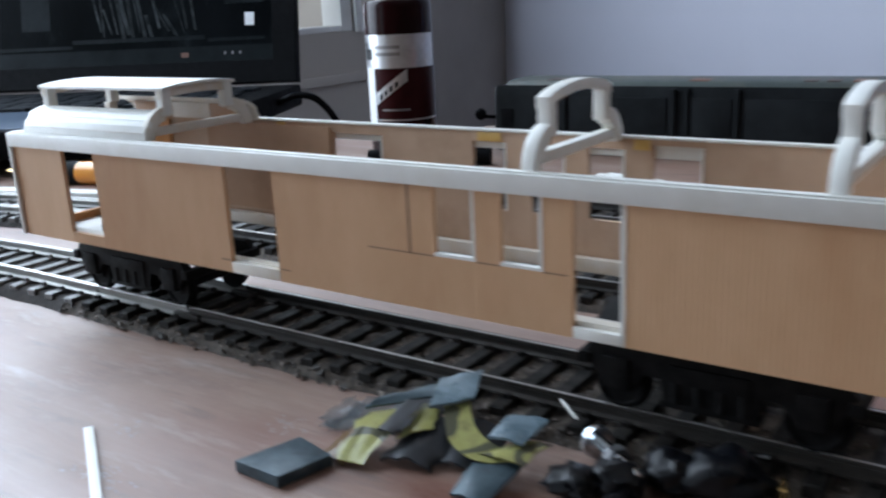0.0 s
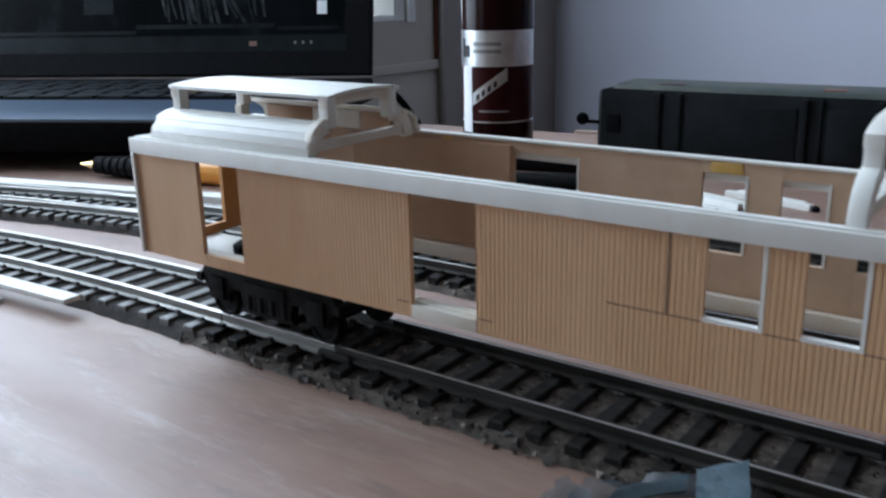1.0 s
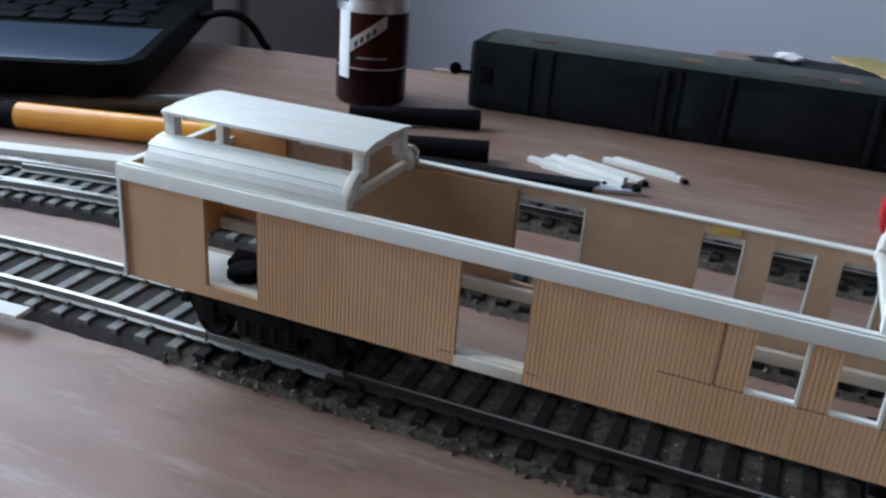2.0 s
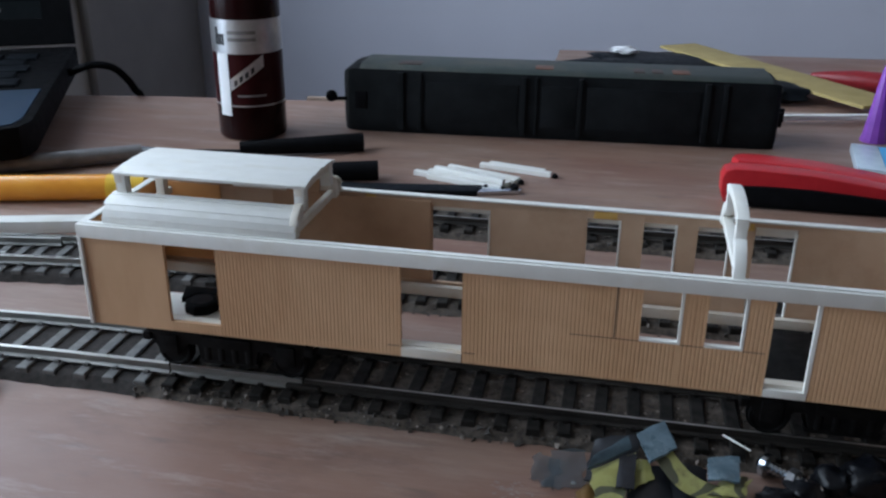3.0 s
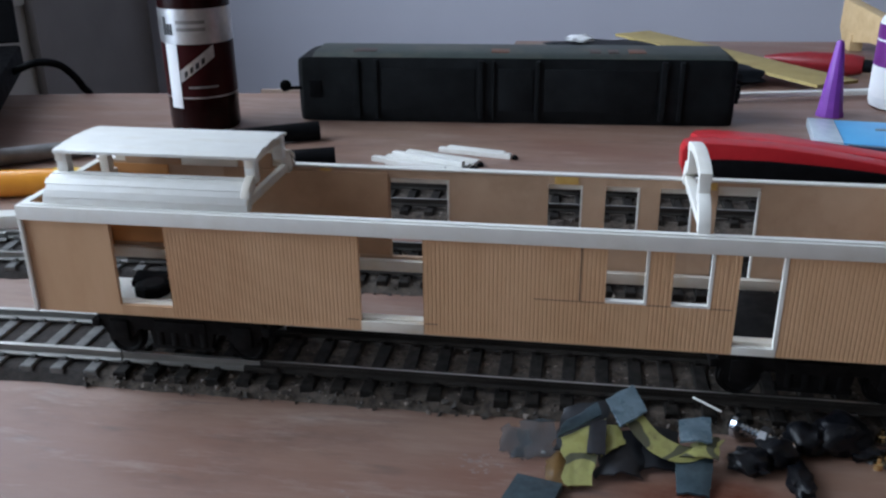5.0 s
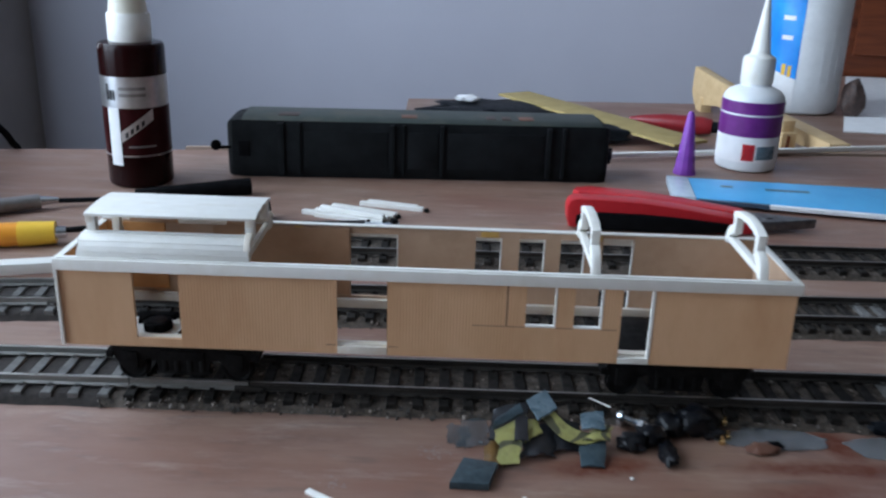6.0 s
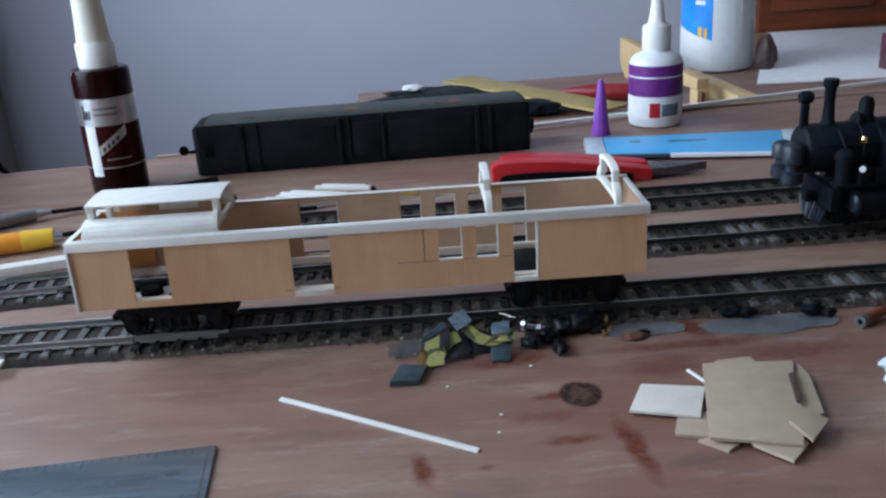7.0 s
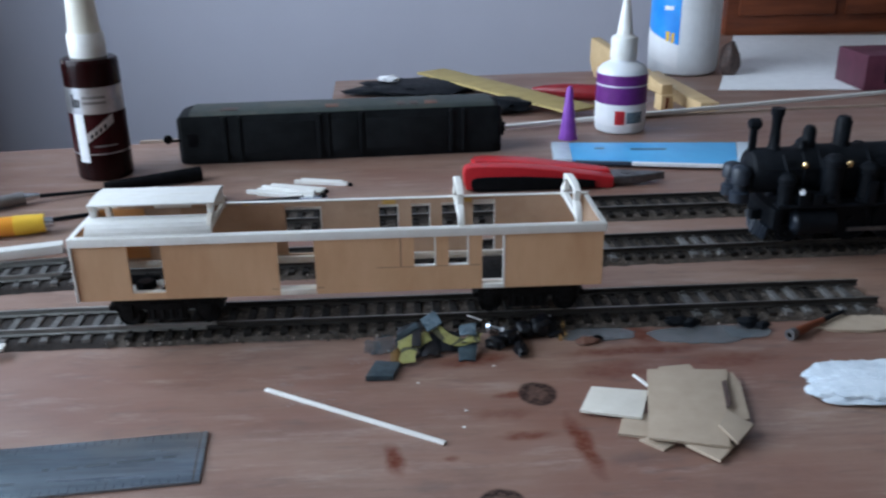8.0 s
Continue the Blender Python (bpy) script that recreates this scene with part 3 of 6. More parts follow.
def window_wall():
    """The beige wall with a window opening and an added unseen one, and an added pillar between the wall and the back
    wall.
    """
    bm = bmesh.new()
    # the first cut is an added opening out of view, for fill light
    cuts = [(-1600, -700), (-350, 734)]
    low, high = 38, 1180
    ys = [-2500, -1600, -700, -350, 734, 1070]
    for a, b in zip(ys, ys[1:]):
        if (a, b) in cuts:
            box(bm, -620, -520, a, b, -750, low)
            box(bm, -620, -520, a, b, high, 1650)
        else:
            box(bm, -620, -520, a, b, -750, 1650)
    solo("wall_left", bm, WALL_BEIGE, (0, 0, 0), "beige painted wall with a window opening and an added unseen one", "wall", kind="structure", smooth=0)
    # added pillar: darkens the corner and shadows the end of the back wall
    bm = bmesh.new()
    box(bm, -519.8, -507, 792, 1069.8, -749, 1649, 4)
    solo("pillar", bm, CORNER_SHADE, (0, 0, 0), "pillar added to darken the room corner, brownish grey for its shade", "pillar", kind="structure")
    for n, (a, b) in enumerate(cuts, 1):
        win = thing("window_%d" % n, (-570, (a + b) / 2, low), "white wooden window letting in daylight", "window", kind="structure")
        bm = bmesh.new()
        for y0, y1, z0, z1 in ((a, a + 20, low, high), (b - 20, b, low, high), (a + 20, b - 20, low, low + 7), (a + 20, b - 20, high - 20, high)):
            box(bm, -552, -521, y0, y1, z0, z1, 1.5)
        for y0, y1, z0, z1 in ((a, b, 600, 630), ((a + b) / 2 - 15, (a + b) / 2 + 15, low + 2, 599), ((a + b) / 2 - 15, (a + b) / 2 + 15, 631, high - 2)):
            box(bm, -600, -555, y0, y1, z0, z1, 3)
        part("window_frame", bm, WHITE_PAINT, win)
        bm = bmesh.new()
        box(bm, -519.6, -515, b + 1, b + 13, low - 2, high, 1.2)
        part("architrave", bm, WHITE_PAINT, win)
    # a low ledge along the wall and a brown stop beside the pillar
    bm = bmesh.new()
    box(bm, -519, -514, -2400, 790, -22, -11, 2)
    solo("trim", bm, WALL_BEIGE, (0, 0, 0), "beige painted ledge along the window wall", "trim", kind="structure")
    bm = bmesh.new()
    box(bm, -519, -516, 787, 791, -10, 1180, 0.6)
    solo("trim", bm, DARK_WOOD, (0, 0, 0), "thin dark brown strip in the corner beside a pillar", "trim", kind="structure")


window_wall()
glow = bpy.data.materials.new("overcast_sky_glow")
glow.use_nodes = True
glow.node_tree.nodes.remove(glow.node_tree.nodes["Principled BSDF"])
emit = glow.node_tree.nodes.new("ShaderNodeEmission")
emit.inputs["Color"].default_value, emit.inputs["Strength"].default_value = (0.86, 0.94, 1.0, 1), 2.0
glow.node_tree.links.new(emit.outputs[0], glow.node_tree.nodes["Material Output"].inputs["Surface"])
slab("backdrop", [(-2600, -760), (6000, -760), (6000, 2600), (-2600, 2600)], "x", -2030, -2000, glow, "bright overcast sky outside the windows", "sky")

# the bench: one wooden sheet whose back edge runs a little askew, and a lower board behind it
slab("bench_top", [(-620, -800), (1100, -800), (1100, 372), (420, 343), (190, 317), (-56, 294), (-140, 284), (-200, 272), (-510, 206)], "z", -18, 0, TABLE, "worn pinkish-brown wooden bench top with stains", "table")
slab("bench_back_edge", [(-57, 295), (190, 318), (420, 344), (1100, 373), (1100, 376), (420, 347), (190, 321), (-57, 298)], "z", -18, 1.5, TABLE_EDGE, "pale strip along the back edge of the bench", "trim")
slab("rear_board", [(60, 315), (190, 330), (420, 356), (1100, 384), (1100, 960), (500, 960), (439, 640), (56, 610)], "z", -43, -23, TABLE, "brown wooden board behind the bench", "board")
for lx, ly in ((-480, -740), (1040, -740), (-480, 180), (1040, 330)):
    bm = bmesh.new()
    box(bm, lx - 25, lx + 25, ly - 25, ly + 25, -750, -18.5, 2)
    solo("bench_leg", bm, TABLE_EDGE, (lx, ly, -750), "square wooden leg under the bench", "leg", kind="structure")
bm = bmesh.new()
box(bm, 300, 900, 400, 600, -750, -44, 3)
solo("rear_support", bm, DARK_WOOD, (600, 495, -750), "dark wooden cupboard carrying the rear board", "cupboard", kind="structure")


# ---- tracks ----
RAIL_TOP = 5.8
RAIL_SECTION = [(-1.1, 0), (1.1, 0), (1.1, 0.35), (0.35, 0.75), (0.35, 1.7), (0.6, 1.9), (0.6, 2.5), (-0.6, 2.5), (-0.6, 1.9), (-0.35, 1.7), (-0.35, 0.75), (-1.1, 0.35)]
GAUGE = 17.2


def track_one(x):
    return 17.0 - (0.00072 * x * x if x < 0 else 0.0) + (0.004 * x if x > 0 else 0)


def track_two(x):
    return 72.0 + 0.025 * x - (0.0009 * x * x if x < 0 else 0.0)


def track_three(x):
    return 128.5 + 0.02 * x


SLEEPER_MESH = None
GREY_MESH = []


def sleeper_mesh():
    bm = bmesh.new()
    box(bm, -1.5, 1.5, -13.9, 13.9, 0, 2.0)
    bmesh.ops.bevel(bm, geom=[e for e in bm.edges if all(v.co.z > 1 for v in e.verts)], offset=0.25, segments=1, affect="EDGES")
    for s in (-1, 1):
        for o in (-1, 1):
            y = s * GAUGE / 2 + o * 1.5
            box(bm, -0.6, 0.6, y - 0.45, y + 0.45, 2.0, 2.75)
    return finish(bm, "sleeper", SLEEPER, Vector((0, 0, 0)), 0)


def build_track(path, x0, x1, label, joint=None, grey_to=None, step=None, pale=(), pitch=lambda x: 7.2):
    track = thing("model_track", ((x0 + x1) / 2, path((x0 + x1) / 2), 0), label, "railway track", "model railway tracks")
    shift = origin_of(track)
    # bed with crumbly sloping edges; thin and bare at its clean end
    for bx0, bx1, m, lab in ((x0, 6.0, CORK, "thin grey-brown bare track bed"), (6.0, x1, BALLAST, "crumbly dark brown ballast bed")):
        bx0 = max(bx0, x0)
        if bx1 <= bx0:
            continue
        bm = bmesh.new()
        nx, ny = int((bx1 - bx0) / 1.8), 24
        rows = []
        for i in range(nx + 1):
            x = bx0 + (bx1 - bx0) * i / nx
            row = []
            for j in range(ny + 1):
                v = j / ny * 2 - 1
                y = path(x) + v * 15.6 + 1.3 * noise.noise((x * 0.16, v * 3, 3.1))
                edge = min(1.0, (1 - abs(v)) / 0.14)
                lump = min(1, max(0, x - 2) / 40)
                z = (2.5 - 1.25 * min(1, max(0, x) / 24)) * edge + edge * lump * (0.75 + 0.75 * noise.noise((x * 0.35, y * 0.35, 0.0)) + 0.55 * noise.noise((x * 1.1, y * 1.1, 5.0)))
                row.append(bm.verts.new((x, y, max(0.02, z))))
            rows.append(row)
        for ra, rb in zip(rows, rows[1:]):
            for j in range(ny):
                bm.faces.new((ra[j], rb[j], rb[j + 1], ra[j + 1]))
        part("track_bed", bm, m, track, lab)
    # sleepers
    global SLEEPER_MESH
    SLEEPER_MESH = SLEEPER_MESH or sleeper_mesh()
    x = x0 + 2
    rng = random.Random(int(x0 + 7 * path(0)))
    while x < x1 - 2:
        grey = grey_to is not None and x < grey_to or any(abs(x - p) < 3.4 for p in pale)
        if grey and not GREY_MESH:
            me = SLEEPER_MESH.copy()
            me.materials.clear()
            me.materials.append(SLEEPER_GREY)
            GREY_MESH.append(me)
        ob = new("sleeper", GREY_MESH[0] if grey else SLEEPER_MESH)
        ob.parent = track
        slope = math.degrees(math.atan((path(x + 1) - path(x - 1)) / 2))
        ob.matrix_basis = Matrix.Translation(Vector((x + rng.uniform(-0.25, 0.25), path(x), 1.25)) * MM - shift) @ pose(0, 0, 0, 0, 0, slope + rng.uniform(-1.2, 1.2))
        x += pitch(x)
    # rails
    for s in (-1, 1):
        spans = [(x0, x1, RAIL)]
        if joint is not None:
            spans = [(x0, joint - 0.3, RAIL), (joint + 0.3, x1, RAIL_OLD)]
        if step is not None:
            spans = [(x0, step - 0.2, RAIL), (step + 0.2, joint - 0.3, RAIL_DULL), (joint + 0.3, x1, RAIL_OLD)]
        for a, b, m in spans:
            bm = bmesh.new()
            n = max(2, int((b - a) / 12))
            pts = [(a + (b - a) * i / n, path(a + (b - a) * i / n) + s * GAUGE / 2, RAIL_TOP - 2.5) for i in range(n + 1)]
            sweep(bm, pts, RAIL_SECTION)
            rail = part("rail", bm, RAIL_OLD if m is RAIL_OLD else RAIL_DULL, track, "grimy dark rail" if m is RAIL_OLD else "grey nickel rail", smooth=0)
            bm = bmesh.new()
            if m is RAIL_OLD:
                sweep(bm, [(px, py - 0.12, RAIL_TOP + 0.005) for px, py, pz in pts], [(-0.24, 0), (0.24, 0), (0.2, 0.05), (-0.2, 0.05)])
                part("running_face", bm, RAIL_WORN, rail, "thin worn bright running face", smooth=0)
            else:
                w = 0.55 if m is RAIL else 0.48
                sweep(bm, [(px, py, RAIL_TOP + 0.005) for px, py, pz in pts], [(-w, 0), (w, 0), (w - 0.05, 0.05), (0.05 - w, 0.05)])
                part("running_face", bm, RAIL, rail, "bright polished running face", smooth=0)
        if joint is not None:
            bm = bmesh.new()
            y = path(joint) + s * GAUGE / 2
            box(bm, joint - 4, joint + 4, y - 1.5, y + 1.5, RAIL_TOP - 2.6, RAIL_TOP - 1.2, 0.2)
            part("rail_joiner", bm, RAIL_OLD, track)
    return track


def scatter_stones(path, x0, x1, count, seed, label):
    """Loose grains of ballast, joined, lying on the bed."""
    rng = random.Random(seed)
    vs, fs = [], []
    base = [(0, 0, 1), (0.9, 0, 0.1), (-0.3, 0.85, 0), (-0.5, -0.75, 0.1), (0.1, 0.1, -0.8)]
    tri = [(0, 1, 2), (0, 2, 3), (0, 3, 1), (4, 2, 1), (4, 3, 2), (4, 1, 3)]
    for _ in range(count):
        x = rng.uniform(x0, x1)
        v = rng.uniform(-1, 1)
        y = path(x) + v * 16.4
        r = rng.uniform(0.25, 0.55) + 0.7 * rng.random() ** 5
        z = 0.3 + 1.6 * min(1, (1 - abs(v)) / 0.14)
        m = pose(x, y, z, rng.uniform(0, 360), rng.uniform(0, 360), rng.uniform(0, 360))
        k = len(vs)
        vs += [m @ Vector([c * r * rng.uniform(0.7, 1.2) for c in p]) * MM for p in base]
        fs += [tuple(k + i for i in t) for t in tri]
    me = bpy.data.meshes.new("ballast_stones")
    me.from_pydata(vs, [], fs)
    me.materials.append(STONES)
    ob = new("ballast_stones", me)
    tagged(ob, label, "ballast", kind="stuff")


build_track(track_one, -300, 303, "model railway track with dark sleepers under the coach", joint=46, grey_to=13, step=12.4, pale=(231, 238, 265, 272, 286, 293), pitch=lambda x: 7.8 if x < 13 else 7.2)
build_track(track_two, -300, 470, "model railway track on brown ballast behind the coach", joint=-30, grey_to=-2, pale=(206, 213, 248, 255, 262), pitch=lambda x: 5.7 if x < -70 else 7.8 if x < 0 else 6.2)
build_track(track_three, 22, 470, "model railway track on dark ballast beside the pliers", joint=27, pitch=lambda x: 8.3)


def turnout_rails():
    """The diverging rails of a turnout at the far end of the middle track."""
    t = thing("turnout_rails", (-110, 80, 0), "bright diverging turnout rails beside the middle track", "railway track", "model railway tracks")
    for off0, off1, xa, xb in ((8.6, 27.0, -30, -300), (-8.6, 9.8, -12, -300), (6.2, 6.4, -100, -60), (-6.4, -6.0, -110, -70)):
        bm = bmesh.new()
        n = 14
        pts = []
        for i in range(n + 1):
            u = i / n
            x = xa + (xb - xa) * u
            pts.append((x, track_two(x) + off0 + (off1 - off0) * u * u, RAIL_TOP - 2.5))
        sweep(bm, pts, RAIL_SECTION)
        rail = part("rail", bm, RAIL_DULL, t, smooth=0)
        bm = bmesh.new()
        sweep(bm, [(px, py, RAIL_TOP + 0.005) for px, py, pz in pts], [(-0.5, 0), (0.5, 0), (0.45, 0.05), (-0.45, 0.05)])
        part("running_face", bm, RAIL, rail, smooth=0)
    x = -298
    while x < -95:
        bm = bmesh.new()
        y = track_two(x) + 14.2
        box(bm, x - 1.5, x + 1.5, y, y + 4 + (-x - 95) * 0.07, 1.25, 3.2, 0.2)
        part("sleeper", bm, SLEEPER_GREY, t)
        x += 6.9


turnout_rails()
scatter_stones(track_one, 5, 302, 4200, 4, "loose dark ballast grains along the front track")
scatter_stones(track_two, 20, 460, 2200, 5, "loose dark ballast grains along the middle track")
scatter_stones(track_three, 24, 460, 1500, 6, "loose dark ballast grains along the rear track")


# ---- the coach body ----
PITCH = 0.82


def scribed(bm, x0, x1, z0, z1, front, thick, grooves=True):
    """A sheet scribed with upright grooves on its face at y = front."""
    line = [(x0, front)]
    if grooves:
        k = math.ceil((x0 + 0.15) / PITCH)
        while k * PITCH < x1 - 0.15:
            g = k * PITCH
            line += [(g - 0.16, front + 0.006), (g - 0.05, front + 0.085), (g + 0.05, front + 0.085), (g + 0.16, front + 0.006)]
            k += 1
    line.append((x1, front))
    prism(bm, line + [(x1, front + thick), (x0, front + thick)], "z", z0, z1)


def former(bm, x0, x1, near=0.6, far=32.2, foot=True, top=54.6, rise=1.7):
    """The shaped cross frame of the raised roof: feet, posts, bow and cross bar."""
    mid = (near + far) / 2

    def both(pts):
        prism(bm, pts, "x", x0, x1, 0.15)
        prism(bm, [(2 * mid - y, z) for y, z in pts], "x", x0, x1, 0.15)
    if foot:
        outer = [(near + 6.0 - 6.0 * math.cos(a), 44.3 + 6.4 * math.sin(a)) for a in [radians(d) for d in range(0, 86, 12)]]
        inner = [(near + 6.0 - 3.6 * math.cos(a), 44.3 + 3.6 * math.sin(a)) for a in [radians(d) for d in range(84, -1, -12)]]
        both(outer + inner)
    x0, x1 = x0 + 0.06, x1 - 0.06
    both([(near + 5.2, 48.6), (near + 7.4, 48.6), (near + 7.4, top - 0.1), (near + 5.2, top - 0.1)])
    bow = [(near + 5.0 + (far - near - 10.0) * i / 12, top + rise * math.sin(math.pi * i / 12) ** 0.7) for i in range(13)]
    prism(bm, bow + [(y, z - 1.7) for y, z in bow[::-1]], "x", x0 - 0.1, x1 + 0.1, 0.12)
    box(bm, x0 + 0.07, x1 - 0.07, near + 3.0, far - 3.0, 45.0 if foot else 42.6, 46.7 if foot else 44.2, 0.12)


def build_coach():
    coach = thing("model_coach", (95, 16.4, 5.8), "unfinished tan model railway coach body with white trim, no roof", "model coach")
    doors = [(19, 30.9), (71.9, 85.0), (145.6, 153.9)]
    panes = [(120.9, 128.8), (133.4, 140.75)]
    # near side
    solid = [(0, 19, 19.8, 44, False), (30.9, 71.9, 19.8, 44, True), (85.0, 120.9, 19.8, 44, True), (128.8, 133.4, 19.8, 44, True), (140.75, 145.6, 19.8, 44, True), (153.9, 190, 19.8, 44, True)]
    solid += [(a + 0.002, b - 0.002, 19.8, 29.4, True) for a, b in panes] + [(19.002, 30.898, 19.8, 22.2, True)]
    for a, b, z0, z1, g in solid:
        bm = bmesh.new()
        scribed(bm, a, b, z0, z1, 0, 1.0, g)
        part("wall_panel", bm, CARD, coach, "tan scribed card panel" if g else "plain tan card panel", smooth=0)
    for a, b in panes + doors:
        bm = bmesh.new()
        box(bm, a + 0.002, b - 0.002, 0.1, 1.0, 41.5, 44)
        part("lintel", bm, CARD, coach, smooth=0)
    # far side
    far = [(71.7, 85.6, 23), (108.1, 115.7, 29.4), (120.8, 128.2, 29.4), (132.7, 139.8, 29.4), (144.9, 153.8, 21)]
    rects, x = [], 0
    for a, b, z in far:
        rects += [(x, a, 20, 44.6), (a + 0.002, b - 0.002, 20, z), (a + 0.002, b - 0.002, 42.6 if b < 140 else 43.6, 44.6)]
        x = b
    for a, b, z0, z1 in rects + [(x, 190, 20, 44.6)]:
        bm = bmesh.new()
        box(bm, a, b, 31.8, 32.8, z0, z1)
        part("wall_panel", bm, CARD_IN, coach, "brown card panel seen from inside", smooth=0)
    for a, b in ((1.05, 18), (32, 71.4)):
        bm = bmesh.new()
        box(bm, a, b, 31.2, 31.78, 23.6, 43.8)
        part("lining", bm, CARD_DARK if a < 10 else LINING, coach, "orange-brown inner lining" if a < 10 else "brown card lining", smooth=0)
    for xa, xb, ya, yb, za, zb in ((0, 1, 1.02, 10.6, 20, 44), (0, 1, 20.8, 31.78, 20, 44), (0.002, 0.998, 10.602, 20.798, 20, 22.0), (0.002, 0.998, 10.602, 20.798, 40.5, 44), (189, 190, 1.02, 31.78, 20, 44)):
        bm = bmesh.new()
        box(bm, xa, xb, ya, yb, za, zb)
        part("end_wall", bm, CARD_DARK if xa < 1 else CARD_IN, coach, "orange-brown end wall panel" if xa < 1 else "", smooth=0)
    # white trim
    for name, dims in (("fascia", (-0.9, 190.8, -0.75, -0.02, 41.0, 44.1)), ("fascia", (-0.8, 190.8, 32.82, 33.6, 41.2, 45.0)), ("fascia", (-0.95, -0.02, -0.02, 32.8, 41.0, 44.1)), ("fascia", (190.02, 190.85, -0.02, 32.8, 41.0, 44.1))):
        bm = bmesh.new()
        box(bm, *dims, 0.12)
        part(name, bm, STYRENE, coach, "white styrene eaves strip")
    bm = bmesh.new()
    box(bm, -0.02, 190.02, -0.01, 1.3, 44.02, 44.4, 0.1)
    part("top_strip", bm, STYRENE, coach)
    bm = bmesh.new()
    box(bm, -0.02, 190.02, 31.4, 32.81, 44.62, 45.1, 0.1)
    part("top_strip", bm, STYRENE, coach)
    for xa, xb in ((-0.02, 1.3), (188.7, 190.02)):
        bm = bmesh.new()
        box(bm, xa, xb, 1.32, 31.38, 44.02, 44.4, 0.1)
        part("top_strip", bm, STYRENE, coach)
    bm = bmesh.new()
    box(bm, -0.9, -0.02, -0.7, 1.2, 19.8, 40.98, 0.15)
    part("corner_post", bm, STYRENE, coach, "white corner strip")
    bm = bmesh.new()
    box(bm, 1.1, 188.9, 1.02, 3.2, 20, 22.3, 0.1)
    part("sill_strip", bm, CREAM, coach, "cream floor strip inside the near side")
    bm = bmesh.new()
    box(bm, 1.1, 188.9, 29.6, 31.15, 20, 22.6, 0.1)
    part("sill_strip", bm, CREAM, coach, "cream floor strip inside the far side")
    for a, b, z0 in ((71.9, 85.0, 19.8), (145.6, 153.9, 19.8)):
        bm = bmesh.new()
        box(bm, a + 0.05, b - 0.05, -0.05, 1.0, z0, 22.0 if a < 100 else 21.5, 0.1)
        part("door_sill", bm, CREAM if a < 100 else STYRENE, coach, "pale door sill")
    # pale cut edges round the openings
    for a, b, z in [(p[0], p[1], 29.4) for p in panes]:
        bm = bmesh.new()
        box(bm, b - 0.55, b - 0.01, -0.06, 1.05, z, 40.99)
        box(bm, a + 0.01, b - 0.56, -0.06, 1.05, z + 0.002, z + 0.5)
        part("window_edge", bm, STYRENE, coach, "white cut edge of a window opening", smooth=0)
    bm = bmesh.new()
    box(bm, 153.2, 153.89, -0.1, 1.1, 21.52, 40.99)
    part("door_edge", bm, STYRENE, coach, "white cut edge of the door opening", smooth=0)
    for a, b, z in far:
        bm = bmesh.new()
        box(bm, b - 0.4, b - 0.01, 31.7, 32.85, z, 42.55)
        part("window_edge", bm, STYRENE, coach, "white cut edge of a window opening", smooth=0)
    # pencil marks and glue
    for xa, xb, za, zb in ((115.8, 116.2, 29.5, 41.0), (107.2, 120.8, 29.25, 29.45), (128.9, 133.3, 29.25, 29.45), (140.8, 144.8, 29.25, 29.45), (85.3, 87.8, 22.2, 22.4), (69, 71.5, 22.2, 22.4)):
        bm = bmesh.new()
        box(bm, xa, xb, -0.03, 0.25, za, zb)
        part("pencil_mark", bm, PENCIL, coach, smooth=0)
    for gx, gw in ((109.5, 5.2), (141.5, 3.0), (55.5, 2.5)):
        bm = bmesh.new()
        box(bm, gx, gx + gw, 31.6, 31.79, 42.7, 44.5, 0.08)
        part("glue_patch", bm, GLUE, coach, "yellow glue stain")
    # raised roof at one end
    bm = bmesh.new()
    former(bm, 47.9, 49.5, far=29.8, top=53.8, rise=0.7)
    part("roof_former", bm, CREAM, coach, "cream cross frame of the raised roof")
    bm = bmesh.new()
    former(bm, 6.2, 7.9, far=29.8, foot=False, top=53.8, rise=0.7)
    part("roof_former", bm, CREAM, coach, "cream cross frame of the raised roof")
    bm = bmesh.new()
    box(bm, 6.7, 8.8, 21.4, 23.6, 43.0, 48.85, 0.15)
    part("roof_post", bm, CREAM, coach, "cream lower end of a roof post")
    for y0 in (5.8, 22.4):
        for xa, xb in ((6.6, 8.7), (47.6, 49.9)):
            bm = bmesh.new()
            box(bm, xa, xb, y0 - 0.15, y0 + 2.1, 48.9, 54.7, 0.15)
            part("roof_post", bm, STYRENE, coach)
    for sgn in (1, -1):
        cy, n = 16.4 - sgn * 10.0, 6
        for i in range(n):
            a0, a1 = radians(90 * i / n), radians(90 * (i + 1) / n - 0.6)
            lift = 0.1 * (i % 2)
            ring = []
            for a, r in ((a0, 6.1 + lift), (a1, 6.1 + lift), (a1, 5.2), (a0, 5.2)):
                ring.append((cy - sgn * r * math.cos(a) * 0.97, 44.5 + 0.87 * r * math.sin(a)))
            bm = bmesh.new()
            prism(bm, ring, "x", 5.0 + 0.2 * (i % 3), 49.7 - 0.25 * ((i + 1) % 3), 0.06)
            part("roof_plank", bm, STYRENE if sgn > 0 else CREAM, coach)
    n = 10
    y0, y1 = 5.3, 25.0

    def crown(u):
        return 54.5 + 0.75 * math.sin(math.pi * u) ** 0.7
